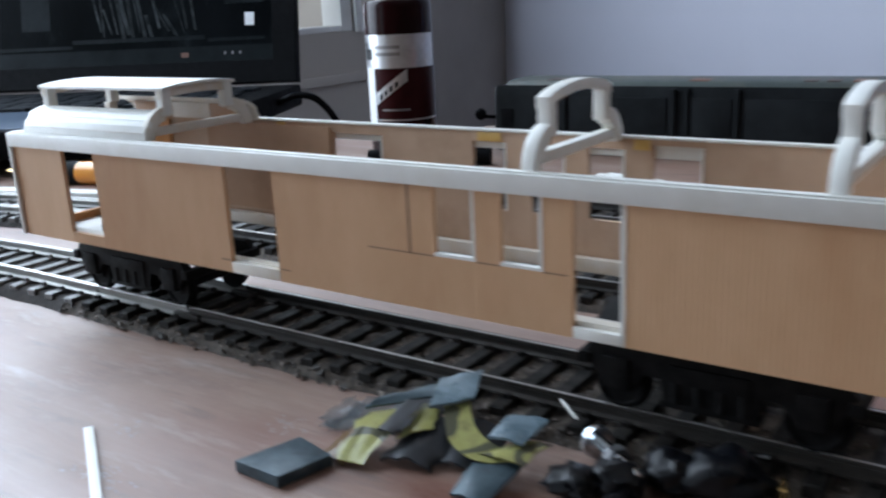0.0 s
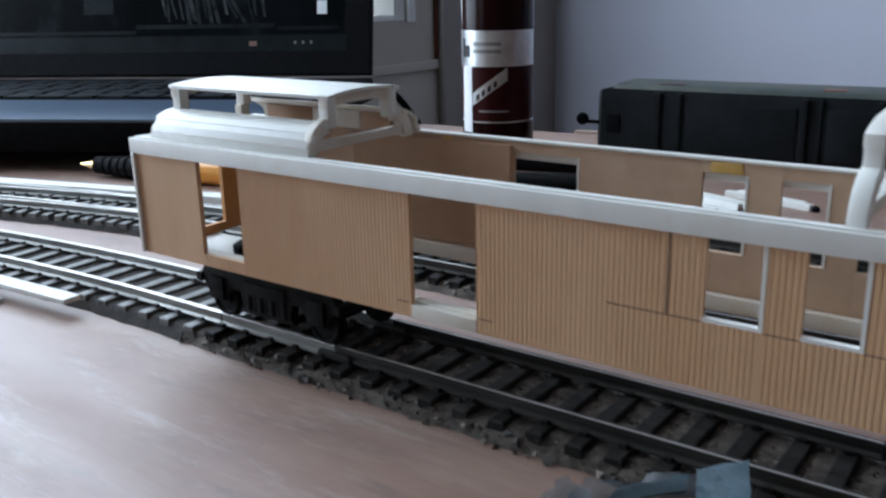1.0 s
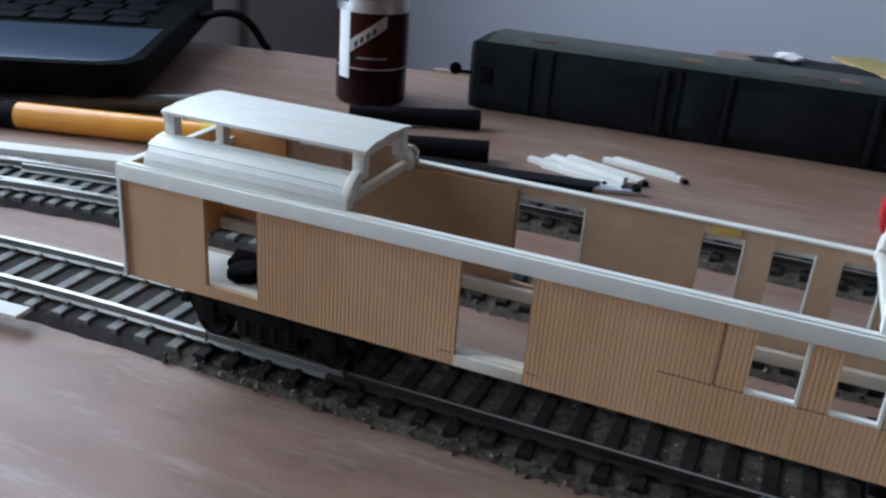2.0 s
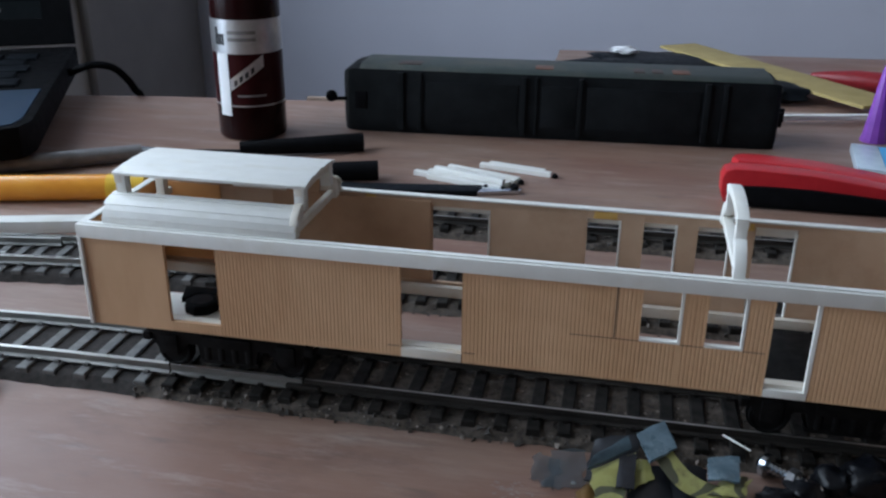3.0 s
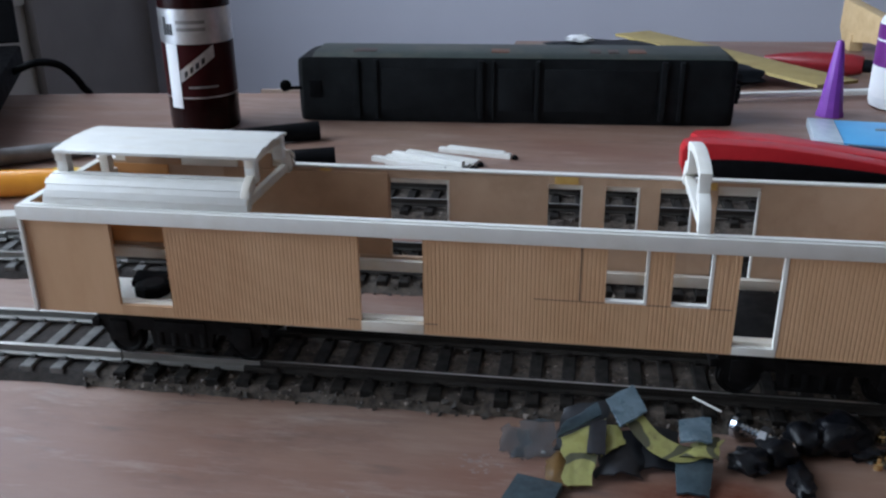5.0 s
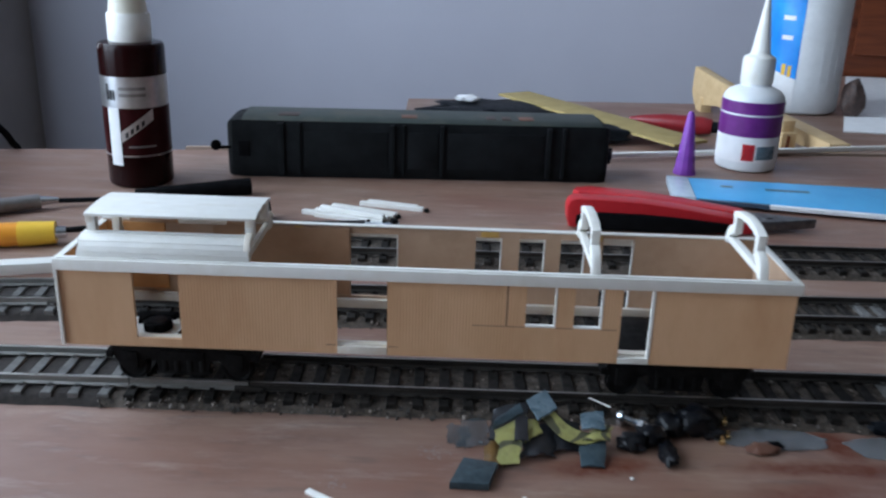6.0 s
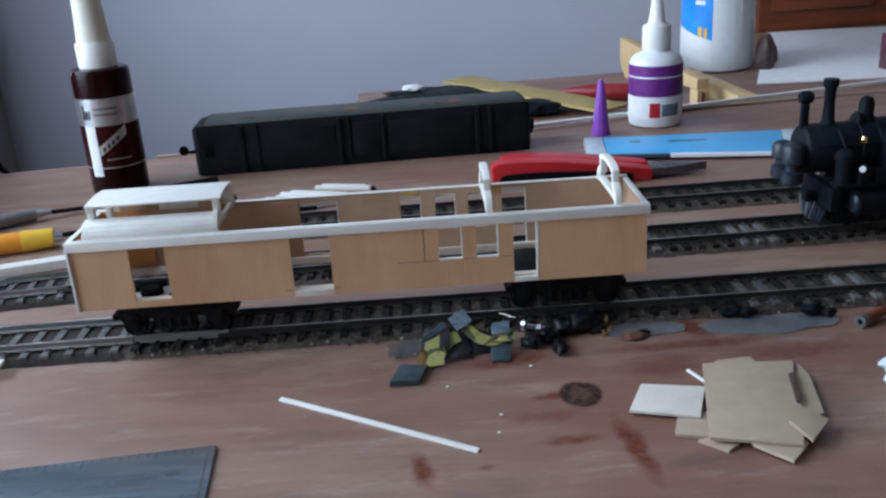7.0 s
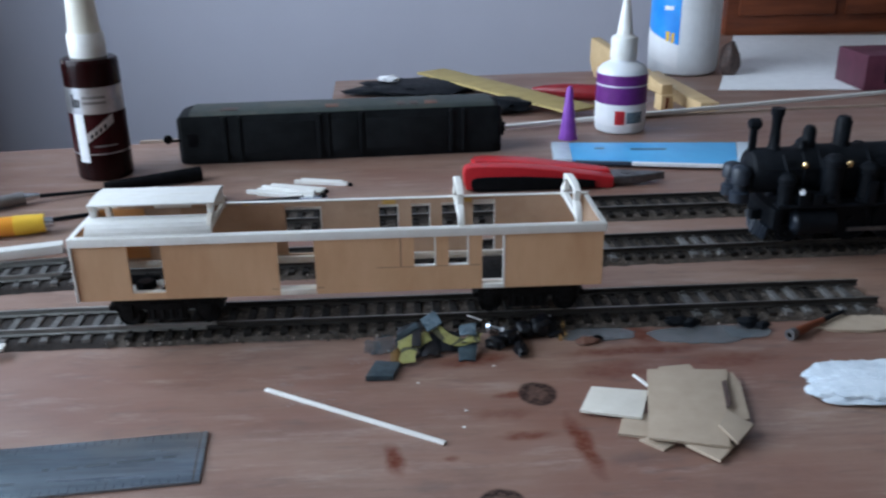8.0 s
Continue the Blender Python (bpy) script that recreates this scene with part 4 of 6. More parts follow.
    for i in range(n):
        u0, u1 = i / n, (i + 1) / n - 0.002
        ring = [(y0 + (y1 - y0) * u, crown(u)) for u in (u0, u0 + (u1 - u0) * 0.33, u0 + (u1 - u0) * 0.66, u1)]
        ring += [(y, z - 0.6) for y, z in ring[::-1]]
        bm = bmesh.new()
        prism(bm, ring, "x", 6.0 + 0.12 * (i % 2), 50.4 - 0.1 * (i % 3), 0.04)
        part("roof_plank", bm, STYRENE, coach)
    for xa, xb, m in ((23.0, 36.5, CREAM), (36.8, 45.0, LINING), (9.0, 22.7, LINING)):
        bm = bmesh.new()
        box(bm, xa, xb, 28.6, 29.2, 44.8, 48.4, 0.08)
        part("backing_strip", bm, m, coach, "small backing strip inside the raised roof")
    for xa in (137.0, 179.6):
        bm = bmesh.new()
        former(bm, xa, xa + 2.3)
        part("roof_former", bm, STYRENE, coach, "white free-standing roof former")
    # floor plate at the raised-roof end, with the screw of the bogie and its black bracket
    bm = bmesh.new()
    box(bm, 1.1, 27.5, 3.25, 18.0, 18.9, 20.0, 0.12)
    part("floor_plate", bm, STYRENE, coach, "white styrene floor plate")
    bm = bmesh.new()
    lathe(bm, [(0, 0), (3.9, 0), (4.1, 0.3), (4.1, 1.9), (3.7, 2.35), (2.9, 2.5), (0, 2.5)], (20.9, 11.1, 20.0), n=8)
    screw = part("bogie_screw", bm, BLACK, coach, "large black screw head on the floor plate", smooth=0)
    bm = bmesh.new()
    lathe(bm, [(0, 0), (2.6, 0), (2.6, 0.12), (0, 0.12)], (20.9, 11.1, 22.5), n=20)
    part("washer", bm, IRON, screw)
    bm = bmesh.new()
    prism(bm, [(12.8, 19.6), (14.6, 13.2), (15.8, 13.6), (17.2, 16.5), (24.0, 16.8), (24.0, 19.6)], "z", 20.02, 21.4, 0.15)
    part("bracket", bm, BLACK, coach, "small black bracket on the floor plate")
    # bolsters that carry the body on the two bogies
    for bx in (28.5, 164):
        bm = bmesh.new()
        box(bm, max(bx - 5, 27.6), bx + 6, 3.3, 29.0, 18.6, 20.8, 0.2)
        part("bolster", bm, BLACK, coach)
        bm = bmesh.new()
        tube(bm, (bx, 16.4, 15.5), (bx, 16.4, 18.6), 2.4, n=16)
        part("pivot", bm, BLACK, coach)
    # black weight on the floor behind the narrow doorway, with a white chip beside it
    bm = bmesh.new()
    prism(bm, [(5.0, 18.7), (29.0, 18.7), (29.0, 20.6), (22.0, 22.6), (10.0, 22.2), (5.0, 20.2)], "x", 146.2, 158.8, 0.4)
    part("weight", bm, DUSTY, coach, "black weight on the floor")
    bm = bmesh.new()
    box(bm, 155.4, 158.4, 3.5, 4.9, 18.7, 20.2, 0.2)
    part("chip", bm, STYRENE, coach)
    return coach


def build_bogie(cx):
    cy = track_one(cx)
    bogie = thing("coach_bogie", (cx, cy, RAIL_TOP), "black plastic bogie standing on the rails under the coach", "bogie", "coach bogies")
    for s in (-1, 1):
        y = cy + s * 9.4
        bm = bmesh.new()
        prism(bm, [(cx - 20, 14.6), (cx - 18.5, 17.0), (cx + 18.5, 17.0), (cx + 20, 14.6), (cx + 17.2, 10.4), (cx + 11.8, 10.4), (cx + 10, 12.6), (cx + 7.6, 12.6), (cx + 6.8, 8.6), (cx - 6.8, 8.6), (cx - 7.6, 12.6), (cx - 10, 12.6), (cx - 11.8, 10.4), (cx - 17.2, 10.4)], "y", y - 1.1, y + 1.1, 0.25)
        side = part("side_frame", bm, DUSTY, bogie)
        for k in (-14.5, 14.5):
            bm = bmesh.new()
            box(bm, cx + k - 2.2, cx + k + 2.2, y + s * 1.1 - 0.7, y + s * 1.1 + 0.9, 9.8, 15.0, 0.4)
            part("axle_box", bm, DUSTY, side)
        for k in (-5, -1.6, 1.8, 5.2):
            bm = bmesh.new()
            tube(bm, (cx + k, y + s * 0.3, 9.2), (cx + k, y + s * 0.3, 15.0), 1.2, n=10)
            part("spring", bm, DUSTY, side)
        bm = bmesh.new()
        box(bm, cx - 7.5, cx + 7.5, y - 1.2, y + 1.2, 8.3, 9.3, 0.2)
        part("spring_plank", bm, DUSTY, side)
    for k in (-14.5, 14.5):
        bm = bmesh.new()
        tube(bm, (cx + k, cy - 9, 9.8), (cx + k, cy + 9, 9.8), 0.9, n=10)
        axle = part("axle", bm, DUSTY, bogie)
        for s in (-1, 1):
            bm = bmesh.new()
            lathe(bm, [(0.9, -0.3), (1.6, -0.2), (1.6, 0.1), (3.2, 0.1), (3.5, -0.3), (4.0, -0.3), (4.0, 0.9), (4.6, 1.0), (4.6, 1.6), (0.9, 1.6)], (cx + k, cy + s * 8.6, 9.8), (0, -s, 0), n=28)
            part("wheel", bm, DUSTY, axle)
    bm = bmesh.new()
    box(bm, cx - 6, cx + 6, cy - 11, cy + 11, 12.6, 15.4, 0.3)
    part("bolster", bm, DUSTY, bogie)
    for k in (-20, 20):
        bm = bmesh.new()
        box(bm, cx + k - 1, cx + k + 1, cy - 11, cy + 11, 13, 15, 0.3)
        part("end_beam", bm, DUSTY, bogie)
    return bogie


build_coach()
build_bogie(28.5)
build_bogie(164)


# ---- things at the back of the bench ----
def round_patch(bm, cx, cy, r, a0, a1, low, high, n=10):
    """A thin curved sticker on an upright cylinder; low and high may lean from one side to the other."""
    grid = []
    for i in range(n + 1):
        u = i / n
        a = radians(a0 + (a1 - a0) * u)
        z0 = low[0] + (low[1] - low[0]) * u
        z1 = high[0] + (high[1] - high[0]) * u
        grid.append([bm.verts.new((cx + q * math.cos(a), cy + q * math.sin(a), z)) for q, z in ((r, z0), (r, z1), (r - 0.3, z1), (r - 0.3, z0))])
    for a, b in zip(grid, grid[1:]):
        for i in range(4):
            bm.faces.new((a[i], b[i], b[(i + 1) % 4], a[(i + 1) % 4]))
    bm.faces.new(grid[0])
    bm.faces.new(grid[-1][::-1])


def build_pump_bottle(x, y):
    q = 0.965
    b = thing("pump_bottle", (x, y, 0), "dark red pump spray bottle with silver label and cream pump", "bottle")
    bm = bmesh.new()
    lathe(bm, [(r * q, h * q) for r, h in ((0, 0), (14.6, 0), (15.9, 0.8), (16.3, 2.2), (16.3, 69.5), (16.0, 71.6), (15.0, 72.6), (11.5, 73.0), (10, 73.2), (0, 73.2))], (x, y, 0), n=48)
    body = part("body", bm, BOTTLE, b)
    for name, r, rows, m, lab in (
        ("label", 16.45, [(-200, 20, (41.5, 41.5), (57, 57))], SILVER, "silver label band"),
        ("label", 16.45, [(-200, 20, (17.6, 17.6), (41.3, 41.3))], MAROON, "maroon label band"),
        ("label_line", 16.5, [(-200, 20, (16.7, 16.7), (17.4, 17.4))], SILVER, "thin silver line"),
        ("label_stripe", 16.6, [(-100, -42, (24, 35.5), (29.5, 41.2))], SILVER, "slanting silver stripe"),
        ("sticker", 16.7, [(-124, -101, (12.2, 12.2), (41.6, 41.6))], PAPER, "white paper sticker"),
    ):
        bm = bmesh.new()
        for row in rows:
            round_patch(bm, x, y, r * q, *row[:2], [v * q for v in row[2]], [v * q for v in row[3]], n=24)
        part(name, bm, m, body, lab)
    for a0, a1, z0, z1 in ((-124, -119, 45.5, 53.5), (-117, -111, 45.5, 50.5), (-109, -106, 45.5, 50.5)):
        bm = bmesh.new()
        round_patch(bm, x, y, 16.7 * q, a0, a1, (z0 * q, z0 * q), (z1 * q, z1 * q), 4)
        part("logo_shape", bm, INK, body)
    for z in (50.5, 47.3):
        bm = bmesh.new()
        round_patch(bm, x, y, 16.62 * q, -98, -52, (z * q, z * q), ((z + 1.6) * q, (z + 1.6) * q), 12)
        part("print_bar", bm, GREY_PLASTIC, body)
    for k in range(4):
        a = -92 + 9.5 * k
        z = 26.3 + 1.95 * k
        bm = bmesh.new()
        round_patch(bm, x, y, 16.75 * q, a, a + 5.5, (z * q, (z + 1.0) * q), ((z + 2.6) * q, (z + 3.6) * q), 3)
        part("print_bar", bm, INK, body)
    bm = bmesh.new()
    round_patch(bm, x, y, 16.6 * q, -88, -40, (21.5 * q, 21.5 * q), (22.4 * q, 22.4 * q), 10)
    part("print_bar", bm, GREY_PLASTIC, body)
    bm = bmesh.new()
    lathe(bm, [(r * q, h * q) for r, h in [(0, 73), (10.4, 73), (10.6, 74), (10.6, 86), (10.0, 87), (0, 87)]], (x, y, 0), n=40)
    part("collar", bm, STYRENE, b, "white ribbed collar")
    bm = bmesh.new()
    lathe(bm, [(r * q, h * q) for r, h in [(0, 87), (9.4, 87), (8.9, 92), (8.2, 104), (8.0, 116), (7.4, 120), (0, 121)]], (x, y, 0), n=40)
    part("pump_head", bm, PUMP, b, "cream tapered pump head")


def build_loco_shell():
    m_turn = Matrix.Translation((82.3, 246.0, 0)) @ pose(0, 0, 0, 0, 0, 3.2) @ Matrix.Scale(0.965, 4) @ Matrix.Translation((-79.5, -264, 0))

    def put(name, bm, material, parent, label="", smooth=38):
        bm.transform(m_turn)
        return part(name, bm, material, parent, label, smooth)
    s = thing("locomotive_shell", (82, 261, 0), "black-green plastic diesel locomotive body shell without chassis", "locomotive shell")
    x0, x1, y0, y1, top = -25.0, 184.0, 262.0, 298.0, 33.4
    bm = bmesh.new()
    side = [(y0 + 2.5, 0), (y0 + 0.3, 5), (y0, 9), (y0 + 0.2, 27), (y0 + 1.4, 31.4)]
    ring = side + [(y1 + y0 - y, z) for y, z in side[::-1]]
    cx = (x0 + x1) / 2
    rings = []
    for x, k, zk in ((x0, 0.62, 0.90), (x0 + 1.2, 0.78, 0.95), (x0 + 3.4, 0.90, 0.98), (x0 + 7, 0.97, 1.0), (x0 + 12, 1.0, 1.0), (x1 - 8, 1.0, 1.0), (x1 - 3, 0.95, 0.99), (x1 - 0.8, 0.86, 0.96), (x1, 0.74, 0.93)):
        rings.append([bm.verts.new((x, 280 + (y - 280) * k, z * zk)) for y, z in ring])
    n = len(ring)
    for a, b in zip(rings, rings[1:]):
        for i in range(n):
            bm.faces.new((a[i], a[(i + 1) % n], b[(i + 1) % n], b[i]))
    bm.faces.new(rings[0])
    bm.faces.new(rings[-1])
    put("body", bm, SHELL_SIDE, s, smooth=25)
    bm = bmesh.new()
    prism(bm, [(y0 + 1.3, 31.42), (y0 + 3.2, 32.6), (y0 + 8, top), (y1 - 8, top), (y1 - 3.2, 32.6), (y1 - 1.3, 31.42)], "x", x0 + 9, x1 - 5, 0.4)
    roof = put("roof", bm, SHELL_TOP, s, "grey-green roof panel")
    for a, b, m in ((3, 14, GRIME), (69.5, 78, RUST), (116, 121, GRIME), (124.5, 129.5, GRIME), (134, 142, RUST)):
        bm = bmesh.new()
        box(bm, a, b, y0 + 6.4, y0 + 15, 32.6, top + 0.15, 0.1)
        put("roof_hatch", bm, m, roof)
    for a, b, d in ((3.2, 6.4, 1.0), (13.6, 15.4, 0.8), (63.6, 66.0, 1.2), (70.3, 71.4, 0.6), (90.6, 92.6, 1.0), (148.8, 151.4, 1.2), (157.2, 159.2, 0.9)):
        bm = bmesh.new()
        box(bm, a, b, y0 - d, y0 + 1, 2.5, 30.4, 0.15)
        put("rib", bm, SHELL_SIDE, s)
    for a, b in ((17.5, 62), (73.5, 89.5), (95, 147)):
        bm = bmesh.new()
        box(bm, a, b, y0 - 0.35, y0 + 1, 6.5, 26.6, 0.2)
        put("side_panel", bm, SHELL_SIDE, s)
    # no hollow here: a black patch stands for the shade in the cab recess
    bm = bmesh.new()
    box(bm, -18.0, -12.0, y0 - 0.5, y0 + 1.5, 12, 20.5, 0.3)
    put("cab_recess", bm, BLACK, s)
    bm = bmesh.new()
    lathe(bm, [(0, -2.9), (1.3, -2.6), (2.5, -1.5), (2.9, 0), (2.5, 1.5), (1.3, 2.6), (0, 2.9)], (-30.5, 264, 17.2), n=16)
    knob = put("coupling_knob", bm, BLACK, s)
    bm = bmesh.new()
    tube(bm, (-30, 262, 16.4), (-18.5, 268, 15.5), 0.9, n=8)
    put("coupling_stem", bm, BLACK, knob)
    bm = bmesh.new()
    for i in range(5):
        box(bm, 182.5, 186 + 1.6 * (i % 2), 268 + i * 4.5, 270 + i * 4.5, 10 + 1.5 * (i % 3), 17 + (i % 2), 0.3)
    put("rear_fittings", bm, IRON, s)


def build_pliers():
    m_turn = Matrix.Translation((152.2, 170.5, 0)) @ Matrix.Diagonal((0.98, 0.98, 0.8, 1)) @ Matrix.Translation((-154.4, -178, 0))

    def put(name, bm, material, parent, label="", smooth=38):
        bm.transform(m_turn)
        return part(name, bm, material, parent, label, smooth)
    p = thing("pliers", (212, 175, 0), "cutting pliers with red and black grips and grey steel jaws", "pliers")
    # tall two-tone grip facing the room, a lower red one behind it
    bm = bmesh.new()
    prism(bm, [(156, 1.5), (154.6, 6), (154.4, 13.5), (155.6, 17.0), (158.6, 18.3), (168, 18.3), (188, 17.2), (206, 14.6), (222, 11.6), (239, 8.4), (240.5, 7.6), (240.5, 1.2), (239, 0.3), (200, 0.4), (165, 0.8)], "y", 178, 188, 1.6)
    grip = put("grip", bm, RED, p, "red plastic grip")
    bm = bmesh.new()
    prism(bm, [(159.6, 1.2), (158.6, 5), (158.8, 8.6), (161.6, 10.4), (170, 10.8), (188, 10.6), (206, 9.2), (222, 7.4), (229, 6.4), (230, 1.4), (200, 0.6), (166, 0.8)], "y", 176.6, 180, 0.9)
    put("grip_inlay", bm, BLACK, grip, "black rubber inlay of the grip")
    bm = bmesh.new()
    prism(bm, [(164, 214), (162, 219), (164, 224), (172, 226), (196, 221), (218, 209), (240, 196), (240.4, 189), (232, 189.5), (212, 199), (190, 210)], "z", 1.0, 10, 1.8)
    put("grip", bm, RED, p, "red plastic grip")
    bm = bmesh.new()
    prism(bm, [(240.7, 181), (240.7, 194), (248, 195), (256, 192), (272, 188.2), (272, 187), (256, 182), (248, 180.2)], "z", 2.2, 7.6, 0.6)
    jaw = put("jaw", bm, STEEL_DULL, p, "grey steel jaws")
    bm = bmesh.new()
    tube(bm, (249, 187.5, 1.8), (249, 187.5, 8.2), 2.6, n=18)
    put("rivet", bm, STEEL_DULL, jaw)


def build_glue_bottle(x, y):
    b = thing("glue_bottle", (x, y, 0), "small milky white glue bottle with purple label and pointed nozzle", "bottle")
    bm = bmesh.new()
    lathe(bm, [(0, 0), (14.6, 0), (16.5, 1.0), (17.2, 3), (17.2, 39), (16.6, 42), (14.5, 44.8), (10.5, 46.8), (8.6, 47.6), (8.2, 49.4), (0, 49.4)], (x, y, 0), n=44)
    body = part("body", bm, GLUE_WHITE, b)
    for a0, a1, z0, z1, m, lab in ((-200, 20, 33.2, 40.0, PURPLE_LABEL, "purple label band"), (-200, 20, 20.5, 32.2, PURPLE_LABEL, "purple label band"), (-200, 20, 6, 20, PAPER, "white label foot"), (-116, -94, 7.2, 16.6, RED, "red warning square"), (-90, -50, 8, 15.6, BLUE_GREY, "pale blue printed panel")):
        bm = bmesh.new()
        round_patch(bm, x, y, 17.35 if m in (PURPLE_LABEL, PAPER) else 17.55, a0, a1, (z0, z0), (z1, z1), 18)
        part("label", bm, m, body, lab)
    for k in range(2):
        bm = bmesh.new()
        round_patch(bm, x, y, 17.75, -110 + k * 8, -107 + k * 8, (8.6 + k * 5, 14 - k * 5), (9.8 + k * 5, 15.2 - k * 5), 3)
        part("label_mark", bm, INK, body)
    bm = bmesh.new()
    lathe(bm, [(0, 49), (8.8, 49), (9.0, 50), (9.0, 62), (8.4, 63.6), (5.9, 64.9), (5.3, 65.9), (1.4, 94.6), (1.0, 95.6), (0, 95.6)], (x, y, 0), n=32)
    part("nozzle", bm, STYRENE, b, "white pointed nozzle cap")


def build_nozzle_cap(x, y, z):
    bm = bmesh.new()
    lathe(bm, [(0, 0), (6.4, 0), (6.4, 1.2), (5.8, 3), (2.0, 33.5), (1.3, 35.2), (0, 35.5)], (x, y, z), n=12)
    solo("nozzle_cap", bm, PURPLE, (x, y, z), "purple plastic cone cap standing on its wide end", "cap", smooth=20)


def build_blue_card():
    c = thing("blue_card_strip", (272, 230, 0), "light blue printed card in a cloudy clear sleeve", "card")
    bm = bmesh.new()
    prism(bm, [(222, 216.6), (317, 198.2), (333, 245), (227, 255)], "z", 2.6, 3.8, 0.2)
    card = part("card", bm, BLUE, c)
    for p, q in (((240, 238), (246, 237.4)), ((262, 234), (284, 231.8))):
        bm = bmesh.new()
        prism(bm, [p, q, (q[0] + 0.8, q[1] + 3.2), (p[0] + 0.8, p[1] + 3.2)], "z", 3.7, 3.9)
        part("print_bar", bm, LAPTOP_BLUE, card)
    bm = bmesh.new()
    prism(bm, [(211, 218.6), (221.8, 216.4), (226.8, 255.2), (216, 257.4)], "z", 0.05, 4.1, 0.3)
    part("sleeve_end", bm, CLEAR, c, "cloudy clear end of the sleeve")
    bm = bmesh.new()
    prism(bm, [(256, 206.9), (318, 194.8), (318.6, 197.9), (256.6, 210)], "z", 1.6, 3.6, 0.3)
    part("edge_strip", bm, PAPER, c, "white lower edge")
    bm = bmesh.new()
    prism(bm, [(223, 213.6), (255.7, 207.2), (256.2, 209.9), (223.4, 216.3)], "z", 1.6, 3.6, 0.3)
    part("edge_strip", bm, LAPTOP_BLUE, c, "dark blue lower edge")
    bm = bmesh.new()
    prism(bm, [(317.4, 198.1), (323, 197), (343, 244), (333.4, 245)], "z", 0.05, 4.1, 0.3)
    part("sleeve_end", bm, CLEAR, c, "cloudy clear end of the sleeve")


def build_spray_bottle(x, y, z, k):
    b = thing("spray_bottle", (x, y, z), "large white plastic bottle with a blue label", "bottle")
    bm = bmesh.new()
    lathe(bm, [(r * k, h * k) for r, h in ((0, 0), (29, 0), (32.5, 2), (33.5, 6), (33.5, 118), (30, 136), (18, 152), (12, 158), (12, 172), (0, 172))], (x, y, z), n=48)
    body = part("body", bm, GLUE_WHITE, b)
    bm = bmesh.new()
    round_patch(bm, x, y, 33.8 * k, -205, -116, (z + 46 * k, z + 30 * k), (z + 122 * k, z + 122 * k), 20)
    part("label", bm, LABEL_BLUE, body, "blue label")
    bm = bmesh.new()
    round_patch(bm, x, y, 33.75 * k, -205, -116, (z + 20 * k, z + 8 * k), (z + 45.5 * k, z + 29.5 * k), 20)
    part("label_foot", bm, PAPER, body, "white foot of the label")
    for a0, a1, z0, m in ((-150, -126, 96, PAPER), (-146, -128, 78, PAPER), (-144, -128, 62, PAPER), (-138, -132, 33, YELLOW), (-129, -124, 32, YELLOW)):
        bm = bmesh.new()
        h = 8 if m is PAPER else 9
        round_patch(bm, x, y, 34.1 * k, a0, a1, (z + z0 * k, z + z0 * k), (z + (z0 + h * (1 if z0 > 90 else 0.45 if m is PAPER else 1)) * k, z + (z0 + h * (1 if z0 > 90 else 0.45 if m is PAPER else 1)) * k), 5)
        part("print_bar", bm, m, body)
    for i in range(5):
        bm = bmesh.new()
        round_patch(bm, x, y, 33.7 * k, -84 + i * 13, -80 + i * 13, (z + (14 + 9 * (i % 3)) * k, z + (16 + 9 * (i % 3)) * k), (z + (60 + 12 * (i % 2)) * k, z + (58 + 12 * (i % 2)) * k), 2)
        part("moulded_rib", bm, GLUE_WHITE, body)


build_pump_bottle(-58.6, 226)
build_loco_shell()
build_pliers()
build_glue_bottle(271, 300)
build_nozzle_cap(231, 279, 0)
build_blue_card()
build_spray_bottle(417, 622, -23, 1.057)


def strip(name, p0, p1, wide, z0, z1, material, label, category="strip", group="", bevel=0.1):
    """A straight flat bar lying between two plan points."""
    a, b = Vector((*p0, 0)), Vector((*p1, 0))
    d = (b - a).normalized()
    s = Vector((-d.y, d.x, 0)) * wide / 2
    bm = bmesh.new()
    prism(bm, [(a - s)[:2], (b - s)[:2], (b + s)[:2], (a + s)[:2]], "z", z0, z1, bevel)
    mid = (a + b) / 2
    return solo(name, bm, material, (mid.x, mid.y, z0), label, category, group)


def rod(name, p0, p1, r, material, label, category, group="", n=14, r1=None):
    bm = bmesh.new()
    tube(bm, p0, p1, r, r1, n)
    mid = [(a + b) / 2 for a, b in zip(p0, p1)]
    return solo(name, bm, material, (mid[0], mid[1], min(p0[2], p1[2]) - r), label, category, group)


